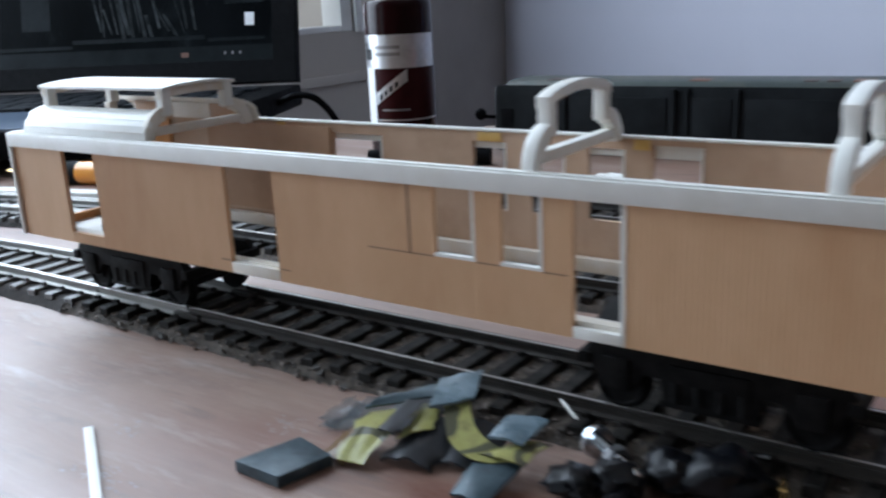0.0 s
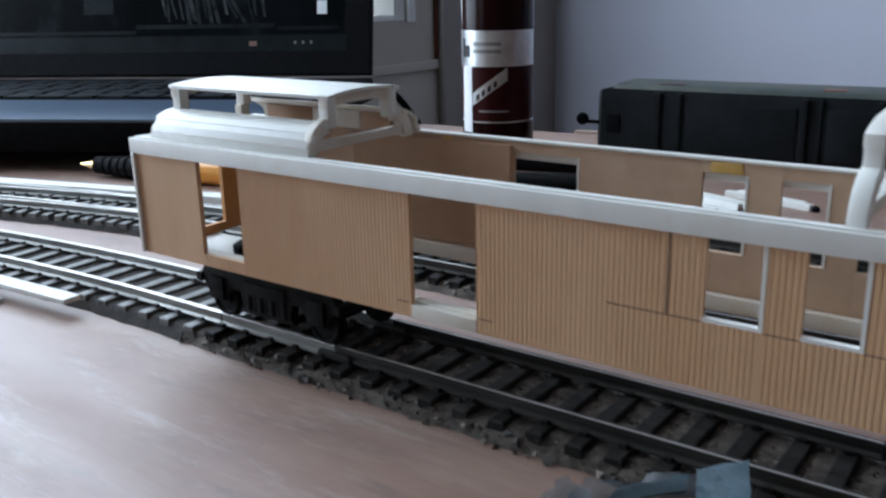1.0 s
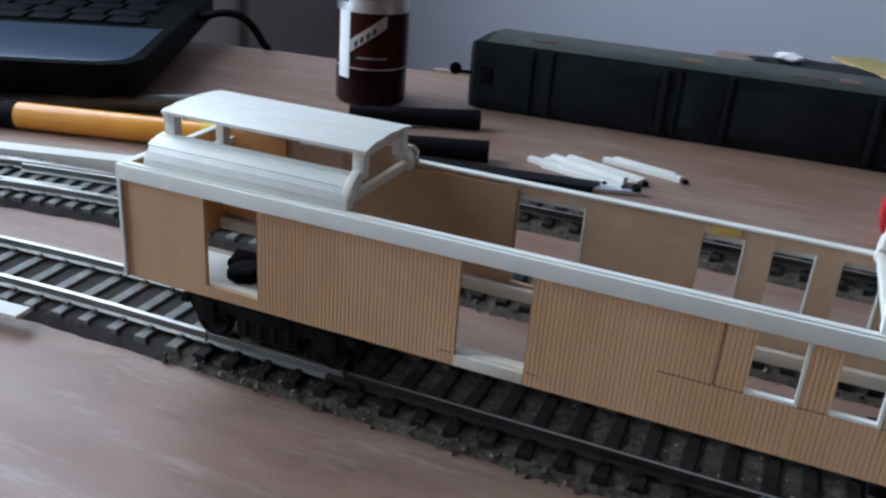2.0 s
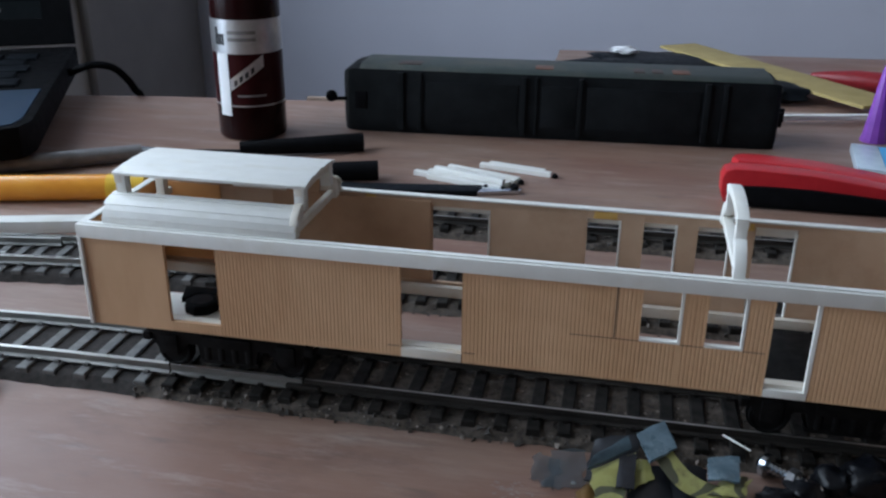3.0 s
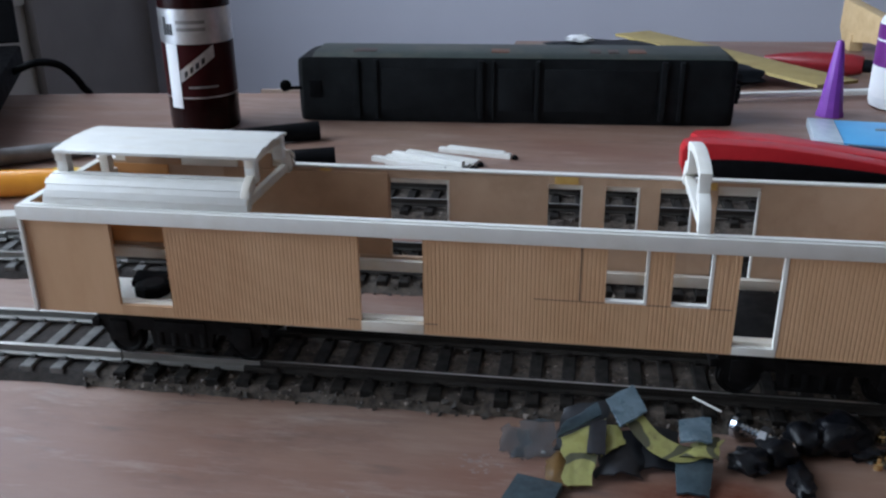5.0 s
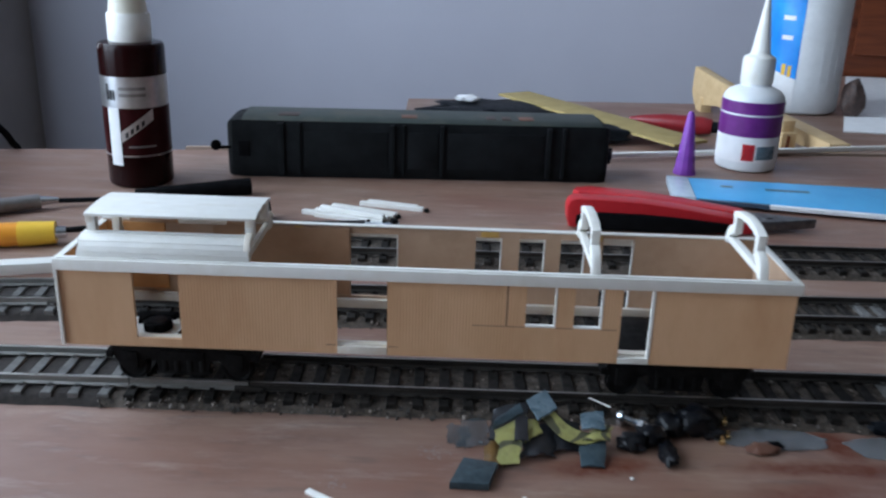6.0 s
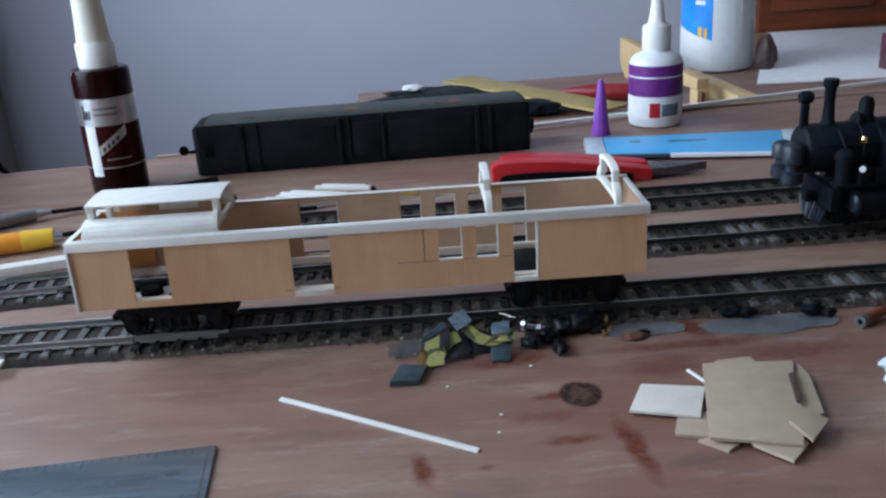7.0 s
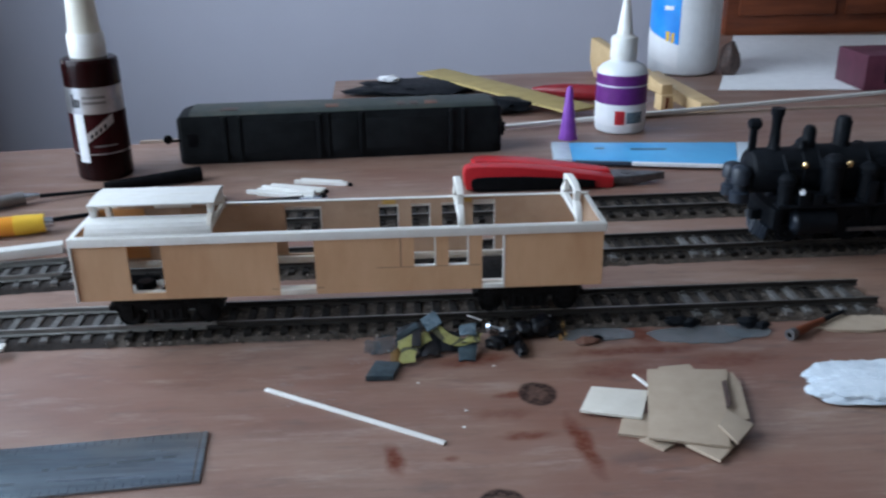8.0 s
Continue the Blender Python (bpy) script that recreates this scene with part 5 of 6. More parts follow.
# pens, tools and cut strips behind the coach
def build_pen():
    p = thing("ballpoint_pen", (-120, 118, 0), "orange pen with black rubber grip, brass tip and yellow cap", "pen")
    a, b = Vector((-182, 96.0, 5.1)), Vector((-61, 128.0, 5.1))
    d = (b - a).normalized()
    for name, s0, s1, r0, r1, m, lab in (("tip", 0, 9, 0.6, 2.6, BRASS, "brass tip"), ("grip", 9, 41, 3.6, 5.0, BLACK, "black rubber grip"), ("barrel", 41, 112, 4.9, 4.9, ORANGE, "orange barrel"), ("cap", 112, 126, 5.1, 4.6, YELLOW, "yellow end cap"), ("button", 126, 130, 2.6, 2.4, STEEL, "steel push button")):
        bm = bmesh.new()
        prof = [(0, s0), (r0, s0), (r1, s1), (0, s1)]
        if name == "grip":
            prof = [(0, s0), (r0, s0)]
            for k in range(6):
                r = r0 + (r1 - r0) * k / 6
                prof += [(r, s0 + 4 + 4 * k), (r + 0.35, s0 + 4.4 + 4 * k), (r + 0.35, s0 + 5.2 + 4 * k), (r, s0 + 5.6 + 4 * k)]
            prof += [(r1, s1), (0, s1)]
        lathe(bm, prof, a, d, n=24)
        part(name, bm, m, p, lab)


build_pen()
rod("needle_file", (-69, 141, 1.2), (-14, 161.5, 1.2), 1.1, IRON, "thin dark needle file lying on the bench", "file")


def build_screwdriver():
    s = thing("craft_tool", (-110, 170, 0), "craft tool with a grey metal handle and thin shaft", "tool")
    bm = bmesh.new()
    tube(bm, (-166.4, 120.6, 3.9), (-87.2, 173, 3.9), 3.8, 3.4, 18)
    part("handle", bm, GREY_PLASTIC, s, "grey knurled handle")
    bm = bmesh.new()
    tube(bm, (-87.2, 173, 3.9), (-80.5, 177, 3.6), 2.4, 1.2, 14)
    part("chuck", bm, STEEL, s)
    bm = bmesh.new()
    tube(bm, (-80.5, 177, 3.2), (-43.8, 192.5, 1.2), 1.2, 1.0, 10)
    part("shaft", bm, IRON, s)


build_screwdriver()
rod("black_tube", (-48, 186, 4.2), (1.0, 208.5, 4.2), 3.0, BLACK, "black plastic tube lying behind the coach", "tube", "black tubes", 20, 4.2)
rod("black_tube", (-31, 154.5, 4.0), (18.5, 171, 4.0), 3.1, BLACK, "black plastic tube lying behind the coach", "tube", "black tubes", 20, 4.0)


def build_knife():
    k = thing("craft_knife", (41, 160, 0), "dark flat craft knife with a bright blade edge", "knife")
    bm = bmesh.new()
    prism(bm, [(-21, 145), (61, 159.5), (62, 167.5), (-21, 154)], "z", 0, 2.2, 0.4)
    part("handle", bm, IRON, k)
    bm = bmesh.new()
    prism(bm, [(61.2, 160.5), (77, 165.5), (77.5, 168.5), (62, 167.3)], "z", 0.2, 1.6, 0.2)
    part("blade", bm, STEEL, k, "steel blade")
    bm = bmesh.new()
    tube(bm, (75, 167, 0.5), (75, 167, 3.0), 1.6, n=12)
    part("screw", bm, BLACK, k)


build_knife()
for p0, p1, z in (((27.5, 197), (62, 187.4), 0), ((34, 193), (65.5, 184.5), 0), ((33, 199.5), (68, 190), 0), ((40, 207.5), (71, 196), 0), ((38, 203), (70, 193), 0), ((52.5, 213), (83, 206), 0), ((56, 215.5), (80, 209), 0), ((36, 198), (66, 187), 2.05)):
    p0, p1 = (p0[0] + 4, p0[1] - 16), (p1[0] + 4, p1[1] - 16)
    strip("styrene_strip", p0, p1, 2.6, z, z + 2.0, STYRENE, "short white styrene strip in a small pile", "strip", "cut styrene strips")
for k, (px, py) in enumerate(((69, 168.5), (72.5, 173.5), (74.8, 179), (87.5, 190), (62, 170))):
    bm = bmesh.new()
    lathe(bm, [(0, 0), (1.2, 0.2), (1.3, 1.2), (0.5, 2.0), (0, 2.1)], (px + 1.2, py - 1.2, 0), n=8)
    solo("black_crumb", bm, BLACK, (px + 1.2, py - 1.2, 0), "tiny black crumb beside the white strips", "crumb", "black crumbs")
strip("plastic_strip", (-260, 42), (-43, 102), 6.5, 0, 4.2, STYRENE, "long white plastic strip lying behind the middle track")
strip("scrap_strip", (-84, -6.2), (-29, -2.2), 4.6, 3.3, 4.4, STYRENE, "white plastic scrap strip lying on the track edge")
strip("scrap_strip", (-92, -11.5), (-52, -9.0), 4.0, 0.05, 1.2, STYRENE, "white plastic scrap strip lying on the track edge")
strip("plastic_strip", (69, -33.5), (127.6, -69.3), 1.6, 0, 0.8, STYRENE, "long thin white plastic strip lying on the bench")
strip("plastic_strip", (188.4, 302), (540, 390), 3.3, 1.8, 4.4, STYRENE, "long thin white plastic strip lying over the back edge")


def build_rule():
    r = thing("steel_rule", (-20, -82, 0), "steel rule with a worn blue sheen lying on the bench", "ruler")
    a, d, s = Vector((54.3, -58.0, 0)), Vector((-0.9962, -0.0872, 0)), Vector((0.0872, -0.9962, 0))
    w, n = 25.6, 165

    def at(u, v):
        q = a + d * u + s * v
        return (q.x, q.y)
    bm = bmesh.new()
    prism(bm, [at(0, 0), at(0, w), at(n, w), at(n, 0)], "z", 0.05, 0.95, 0.1)
    plate = part("plate", bm, RULE, r)
    bm = bmesh.new()
    prism(bm, [at(2.2, 0.2), at(2.2, w - 0.2), at(1.5, w - 0.2), at(1.5, 0.2)], "z", 0.9, 1.0)
    part("end_line", bm, STEEL_DULL, plate)
    for k in range(40):
        u = 6 + k * 2.5
        long = 3.6 if k % 4 == 0 else 2.0
        for v0, v1 in ((0.3, 0.3 + long), (w - 0.3 - long, w - 0.3)):
            bm = bmesh.new()
            prism(bm, [at(u, v0), at(u, v1), at(u + 0.25, v1), at(u + 0.25, v0)], "z", 0.9, 0.985)
            part("graduation", bm, ENGRAVED, plate, smooth=0)
    for u, v, l in ((8, 11.5, 4), (14, 12, 11), (27, 12.3, 7), (36, 12.5, 6), (44, 12.5, 2), (64, 13, 6), (72, 13.5, 9), (52, 18, 4)):
        bm = bmesh.new()
        prism(bm, [at(u, v), at(u, v + 1.5), at(u + l, v + 1.5), at(u + l, v)], "z", 0.9, 0.985)
        part("print_bar", bm, ENGRAVED, plate, smooth=0)


build_rule()


# ---- offcuts beside the track ----
def sheet(bm, path, across, wide, thick=0.35):
    """A thin bent sheet led along a line, with its width along a fixed way."""
    across = Vector(across).normalized() * wide / 2
    pts = [Vector(p) for p in path]
    # smooth line through the points
    fine = []
    for i in range(len(pts) - 1):
        p0, p1, p2, p3 = pts[max(i - 1, 0)], pts[i], pts[i + 1], pts[min(i + 2, len(pts) - 1)]
        for k in range(6):
            t = k / 6
            fine.append(0.5 * ((2 * p1) + (p2 - p0) * t + (2 * p0 - 5 * p1 + 4 * p2 - p3) * t * t + (3 * p1 - p0 - 3 * p2 + p3) * t ** 3))
    fine.append(pts[-1])
    rings = []
    for i, p in enumerate(fine):
        d = (fine[min(i + 1, len(fine) - 1)] - fine[max(i - 1, 0)]).normalized()
        up = d.cross(across).normalized() * thick / 2
        rings.append([bm.verts.new(q) for q in (p - across - up, p + across - up, p + across + up, p - across + up)])
    for a, b in zip(rings, rings[1:]):
        for i in range(4):
            bm.faces.new((a[i], b[i], b[(i + 1) % 4], a[(i + 1) % 4]))
    bm.faces.new(rings[0])
    bm.faces.new(rings[-1])


def offcut(name, path, across, wide, material, label, category="offcut", group="", thick=0.35):
    bm = bmesh.new()
    sheet(bm, path, across, wide, thick)
    q = path[0]
    return solo(name, bm, material, (q[0], q[1], 0), label, category, group)


def bent_piece(name, corners, lift, material, label, thick, group, n=8, ragged=0.25, seed=0.0):
    """A thin four-cornered piece, bowed between two of its edges and a little ragged."""
    p00, p10, p11, p01 = [Vector(c) for c in corners]
    bm = bmesh.new()
    top, low = [], []
    for i in range(n + 1):
        u = i / n
        ra, rb = [], []
        for j in range(n + 1):
            v = j / n
            q = (p00 * (1 - u) + p10 * u) * (1 - v) + (p01 * (1 - u) + p11 * u) * v
            edge = 1.0 if i in (0, n) or j in (0, n) else 0.0
            q = q + Vector((noise.noise((u * 4, v * 4, seed)), noise.noise((v * 4, u * 4, seed + 5)), 0)) * ragged * (0.4 + edge)
            z = max(0.12, q.z + lift * 4 * u * (1 - u) + 0.35 * noise.noise((u * 3, v * 3, seed + 9)))
            ra.append(bm.verts.new((q.x, q.y, z + thick)))
            rb.append(bm.verts.new((q.x, q.y, z)))
        top.append(ra)
        low.append(rb)
    for i in range(n):
        for j in range(n):
            bm.faces.new((top[i][j], top[i + 1][j], top[i + 1][j + 1], top[i][j + 1]))
            bm.faces.new((low[i][j], low[i][j + 1], low[i + 1][j + 1], low[i + 1][j]))
    rim = [(i, 0) for i in range(n)] + [(n, j) for j in range(n)] + [(i, n) for i in range(n, 0, -1)] + [(0, j) for j in range(n, 0, -1)]
    for k in range(len(rim)):
        (i0, j0), (i1, j1) = rim[k], rim[(k + 1) % len(rim)]
        bm.faces.new((top[i0][j0], low[i0][j0], low[i1][j1], top[i1][j1]))
    c = sum((Vector(q) for q in corners), Vector()) / 4
    return solo(name, bm, material, (c.x, c.y, min(q[2] for q in corners)), label, "offcut", group, smooth=50)


DARK_SHEET = surface("dark_grey_sheet", (0.007, 0.008, 0.011), (0.024, 0.026, 0.032), size=4, rough=0.45)
AMBER = surface("amber_film", (0.07, 0.04, 0.014), (0.16, 0.085, 0.025), size=4, rough=0.3)
bent_piece("sheet_scrap", [(105.0, -12, 0.15), (112.5, -11.5, 0.3), (112.5, 0.5, 1.5), (105, -0.8, 1.2)], 0.3, FILM_DARK, "thin cloudy grey-blue film scrap lying on the bench", 0.15, "sheet scraps", ragged=1.4, seed=2.0)
bent_piece("film_scrap", [(111.4, -20.6, 0.2), (116.5, -20.8, 0.4), (116.0, -12.2, 2.6), (111.0, -14.2, 1.6)], 0.8, AMBER, "curled amber film scrap", 0.2, "film scraps", ragged=0.8, seed=4.0)
bent_piece("film_scrap", [(113.8, -10.0, 4.2), (115.0, -20.6, 1.0), (120.0, -20.2, 1.2), (122.6, -3.4, 5.2)], 1.4, FOIL, "curled yellow printed film scrap with grey marks", 0.2, "film scraps", ragged=0.7, seed=6.0)
bent_piece("film_scrap", [(121.4, -13.8, 2.6), (126.3, -10.4, 4.4), (125.0, -6.5, 5.6), (121.8, -7.0, 5.2)], 0.6, FOIL, "small yellow printed film scrap", 0.2, "film scraps", ragged=0.6, seed=7.0)
bent_piece("sheet_scrap", [(119.2, -8.0, 6.4), (122.6, -6.6, 6.8), (122.3, -15.4, 4.6), (118.8, -14.6, 4.4)], 0.2, DARK_SHEET, "small dark blue sheet scrap on the yellow film", 0.3, "sheet scraps", n=5, seed=8.0)
bent_piece("sheet_scrap", [(113.2, -11.0, 5.0), (114.0, -7.6, 5.8), (120.8, -0.2, 6.6), (121.6, -3.8, 6.0)], 0.3, LEAD, "narrow grey-blue sheet scrap leaning on the pile", 0.4, "sheet scraps", n=6, seed=9.0)
bent_piece("sheet_scrap", [(122.4, -2.2, 8.6), (125.1, -9.3, 7.2), (130.4, -4.4, 8.0), (127.8, 2.5, 9.6)], 0.15, BLUE_GREY, "grey-blue square tag on top of the pile", 0.5, "sheet scraps", n=5, ragged=0.15, seed=10.0)
offcut("film_scrap", [(127.0, -4.0, 7.6), (129.2, -7.4, 6.4), (132.0, -10.2, 5.0), (136.0, -11.6, 4.0), (140.0, -11.0, 3.8), (144.0, -9.0, 4.6)], (0.55, 0.8, 0.22), 4.6, FOIL, "long curled yellow film scrap with grey marks", group="film scraps", thick=0.25)
bent_piece("film_scrap", [(136.0, -12.6, 3.6), (143.6, -12.4, 3.6), (144.4, -6.6, 4.8), (139.5, -8.0, 4.2)], 0.6, FOIL, "torn yellow film scrap with grey marks", 0.2, "film scraps", ragged=0.7, seed=12.0)
bent_piece("sheet_scrap", [(136.4, -10.2, 5.4), (142.4, -9.8, 5.6), (142.9, -2.8, 6.6), (136.6, -4.4, 6.4)], 0.3, BLUE_GREY, "grey-blue sheet scrap lying on the pile", 0.4, "sheet scraps", n=6, seed=13.0)
bent_piece("sheet_scrap", [(135.5, -19.2, 0.2), (141.4, -19.5, 0.2), (142.9, -10.8, 3.0), (135.6, -11.8, 2.8)], 0.5, LEAD, "dark blue-grey bent sheet scrap", 0.4, "sheet scraps", n=6, seed=14.0)
bent_piece("sheet_scrap", [(120.6, -16.8, 0.3), (129.6, -15.9, 0.3), (130.2, -5.5, 3.4), (121.5, -8.6, 3.2)], 1.4, DARK_SHEET, "dark grey crumpled sheet scrap", 0.4, "sheet scraps", ragged=0.9, seed=15.0)
bent_piece("sheet_scrap", [(127, -13.5, 0.3), (136, -12.5, 0.3), (137, -3.5, 3.0), (128, -4.5, 4.0)], 0.8, DARK_SHEET, "dark grey crumpled sheet scrap", 0.4, "sheet scraps", ragged=0.9, seed=16.0)
bent_piece("sheet_scrap", [(112.5, -8.5, 0.3), (121, -8.5, 0.3), (124, 3.0, 5.0), (114, 1.0, 3.6)], 0.6, DARK_SHEET, "dark grey crumpled sheet scrap", 0.4, "sheet scraps", ragged=0.9, seed=17.0)
bent_piece("sheet_scrap", [(101.5, -10, 0.15), (106.5, -13, 0.2), (107.5, -3.5, 1.0), (102, -2.5, 0.8)], 0.3, FILM_DARK, "thin dark blue film scrap on the bench", 0.15, "sheet scraps", ragged=1.3, seed=18.0)
bm = bmesh.new()
prism(bm, [(106.0, -19.2), (114.6, -21.2), (112.0, -30.4), (102.6, -30.2)], "z", 0, 2.0, 0.2)
turned(bm, 0, 0, 0.05, 0, 0, 0)
solo("sheet_block", bm, LEAD, (109, -26, 0), "thick grey-blue square sheet block on the bench", "offcut")


def build_screw():
    s = thing("machine_screw", (153, 1.5, 0), "bright steel screw with threaded shank", "screw")
    a, b = Vector((148.8, 1.4, 3.0)), Vector((158.8, -6.4, 3.4))
    d = (b - a).normalized()
    bm = bmesh.new()
    lathe(bm, [(0, -1.4), (1.6, -1.2), (2.6, -0.2), (2.6, 0.9), (0, 1.0)], a, d, n=18)
    part("head", bm, STEEL, s)
    bm = bmesh.new()
    prof = [(0, 0.9)]
    for k in range(12):
        prof += [(0.85, 1.0 + k * 0.95), (1.25, 1.4 + k * 0.95)]
    prof += [(0.8, 12.6), (0, 12.7)]
    lathe(bm, prof, a, d, n=14)
    part("shank", bm, STEEL, s)
    bm = bmesh.new()
    lathe(bm, [(0.9, 5.4), (2.0, 5.4), (2.1, 5.6), (2.1, 7.0), (2.0, 7.2), (0.9, 7.2)], a, d, n=6)
    part("nut", bm, STEEL_DULL, s, smooth=0)


build_screw()
CHIP = [(9.6, 12.6), (12.0, 11.0), (14.6, 11.6), (15.2, 14.0), (12.6, 15.6), (10.4, 14.8)]
bm = bmesh.new()
prism(bm, CHIP, "z", 3.26, 4.6, 0.2)
solo("plastic_chip", bm, STYRENE_GREY, (12.4, 13.3, 3.26), "small pale grey plastic chip lying between the rails", "chip")


def build_lump(name, x, y, z, rx, ry, rz, seed, material, label, category, group=""):
    """An uneven crushed lump."""
    bm = bmesh.new()
    bmesh.ops.create_icosphere(bm, subdivisions=3, radius=1.0)
    for v in bm.verts:
        k = 1 + 0.42 * noise.noise(v.co * 1.9 + Vector((seed, 0, 0))) + 0.34 * abs(noise.noise(v.co * 3.6 + Vector((0, seed, 0)))) - 0.12
        v.co = Vector((v.co.x * rx * k, v.co.y * ry * k, max(-0.9 * rz, v.co.z * rz * k)))
    low = min(v.co.z for v in bm.verts)
    bm.transform(Matrix.Translation((x, y, z - low)))
    return solo(name, bm, material, (x, y, z), label, category, group, smooth=60)


for k, (x, y, rx, ry, rz) in enumerate(((150.4, -9.0, 4.2, 3.8, 2.2), (155.4, -6.2, 4.6, 3.4, 2.6), (158.4, -13.8, 2.6, 5.4, 2.0), (162.0, -1.0, 4.6, 4.0, 3.0), (168.6, 0.6, 6.0, 5.2, 3.6), (173.0, -2.5, 3.4, 2.2, 1.6))):
    build_lump("plastic_lump", x, y, 0, rx, ry, rz, k * 3.1, GLOSS_BLACK, "crumpled black plastic scrap beside the track", "scrap", "black plastic scraps")
for k, (x, y, z) in enumerate(((174.5, -5.4, 0), (176.6, -3.0, 0), (176.5, 1.2, 2.0))):
    bm = bmesh.new()
    lathe(bm, [(0, 0), (0.9, 0), (0.9, 1.2), (0.5, 1.4), (0.5, 2.6), (0, 2.6)], (x, y, z), n=12)
    solo("brass_pin", bm, BRASS, (x, y, z), "tiny brass pin among the black scraps", "pin", "brass pins")
strip("splinter", (140.4, 5.9), (145.5, 1.2), 0.4, 5.86, 6.2, STYRENE, "small white splinter lying across the rail")
rod("wire_bit", (168, 5.5, 4.4), (173, 6.5, 4.4), 0.4, STEEL, "short bright wire bit on the track edge", "wire", n=8)


def flat_patch(name, cx, cy, rx, ry, seed, material, label, category, z=0.03, high=0.12, rough=0.35, group="", n=44, kind=""):
    """A flat uneven patch lying on the bench."""
    pts = []
    for i in range(n):
        a = 2 * math.pi * i / n
        k = 1 + rough * noise.noise((math.cos(a) * 1.8 + seed, math.sin(a) * 1.8, seed)) + rough * 0.5 * noise.noise((math.cos(a) * 5 + seed, math.sin(a) * 5, 2))
        pts.append((cx + rx * k * math.cos(a), cy + ry * k * math.sin(a)))
    bm = bmesh.new()
    prism(bm, pts, "z", z, z + high)
    return solo(name, bm, material, (cx, cy, z), label, category, group, kind)


flat_patch("film_sheet", 188, -2.6, 15, 5.0, 1.2, FILM, "flat blue-grey film sheet lying by the track", "film", z=0.1, high=0.4, rough=0.25)
flat_patch("film_sheet", 227, -5.5, 18, 7.0, 4.4, FILM, "flat grey film sheet lying by the track", "film", z=0.1, high=0.4, rough=0.25)
flat_patch("film_sheet", 246, -5.5, 9, 5.5, 7.4, FILM, "flat pale film sheet lying by the track", "film", z=0.55, high=0.3, rough=0.3)
flat_patch("card_piece", 290, -2.0, 18, 7, 2.4, GREYBOARD, "flat tan card piece lying by the track", "card", z=0.1, high=1.0, rough=0.12)
for k, (x, y, rx, ry, rz) in enumerate(((221, 1.5, 5.0, 2.0, 2.2), (225.5, 0.5, 3.4, 1.8, 2.0), (247, -1.5, 4.2, 2.6, 2.4), (252, -3.5, 2.6, 1.8, 1.6))):
    build_lump("dark_crumb", x, y, 0.55, rx, ry, rz, 20 + k * 2.7, IRON, "dark crumpled scrap lying on the film", "scrap", "dark crumbs")
build_lump("rusty_scrap", 184.5, -8.6, 0, 4.6, 2.2, 1.3, 40.0, RUST, "small rusty brown scrap on the bench", "scrap")
build_lump("rusty_scrap", 187.5, -7.0, 0, 2.2, 1.4, 1.2, 43.0, BLACK, "small dark scrap on the bench", "scrap")


def build_tube_tool():
    s = thing("metal_tube_tool", (270, -4, 0), "brown metal tube tool with bright hollow end", "tool")
    a, b = Vector((258.5, -12.5, 2.2)), Vector((287, 4.5, 2.6))
    d = (b - a).normalized()
    bm = bmesh.new()
    lathe(bm, [(1.0, 1.4), (1.0, 0.0), (2.1, 0.0), (2.1, 3.0), (1.7, 3.2), (0.0, 3.2)], a, d, n=22, close=False)
    part("ring_end", bm, STEEL_DULL, s, "bright hollow steel end")
    bm = bmesh.new()
    tube(bm, a + d * 3.1, a + d * 20, 1.9, 1.2, 18)
    part("barrel", bm, DARK_WOOD, s)
    bm = bmesh.new()
    tube(bm, a + d * 20, b, 1.0, 0.8, 10)
    part("shaft", bm, IRON, s)


build_tube_tool()


# card offcuts in a pile
def card(name, pts, z, material, label, thick=0.9, group="card offcuts"):
    bm = bmesh.new()
    prism(bm, pts, "z", z, z + thick, 0.08)
    q = [sum(p[i] for p in pts) / len(pts) for i in (0, 1)]
    return solo(name, bm, material, (q[0], q[1], z), label, "card", group)


PALE_CARD = surface("pale_card", (0.62, 0.58, 0.50), (0.68, 0.64, 0.56), size=6, rough=0.8)
card("card_offcut", [(178.2, -42.3), (196.2, -46.4), (190.0, -62.2), (171.4, -56.6)], 1.0, PALE_CARD, "pale cream card offcut beside the card pile")
card("card_offcut", [(184.5, -59.5), (196, -58), (193, -72.1), (181.0, -68.8)], 0.0, GREYBOARD, "small tan card offcut under the pile")
card("card_offcut", [(186.4, -72.2), (198, -69), (196.5, -75.5), (192.6, -78.2)], 0.0, GREYBOARD, "small tan card offcut under the pile")
card("card_offcut", [(198.0, -66), (212, -66), (213.4, -79.0), (206.6, -86.0), (199.4, -77.6)], 0.95, GREYBOARD, "tan card offcut under the pile")
card("card_offcut", [(214, -38), (228.0, -36.4), (228.3, -43.8), (223.4, -65.2), (214, -68)], 0.95, GREYBOARD, "tan card offcut under the pile")
card("card_offcut", [(201.6, -36), (204.2, -31.2), (215.4, -30.0), (216.4, -37)], 0.95, GREYBOARD, "tan card offcut under the pile")
card("card_offcut", [(199.2, -34.2), (226.4, -36.4), (221.4, -49.6), (218.2, -62), (211.2, -80.8), (188.8, -74.4)], 1.95, GREYBOARD, "large tan card sheet on top of the pile")
card("card_offcut", [(221.4, -45.0), (223.4, -44.2), (219.8, -58.5), (217.4, -61.0)], 2.9, GRIME, "narrow dark card slip on the pile", 0.5)
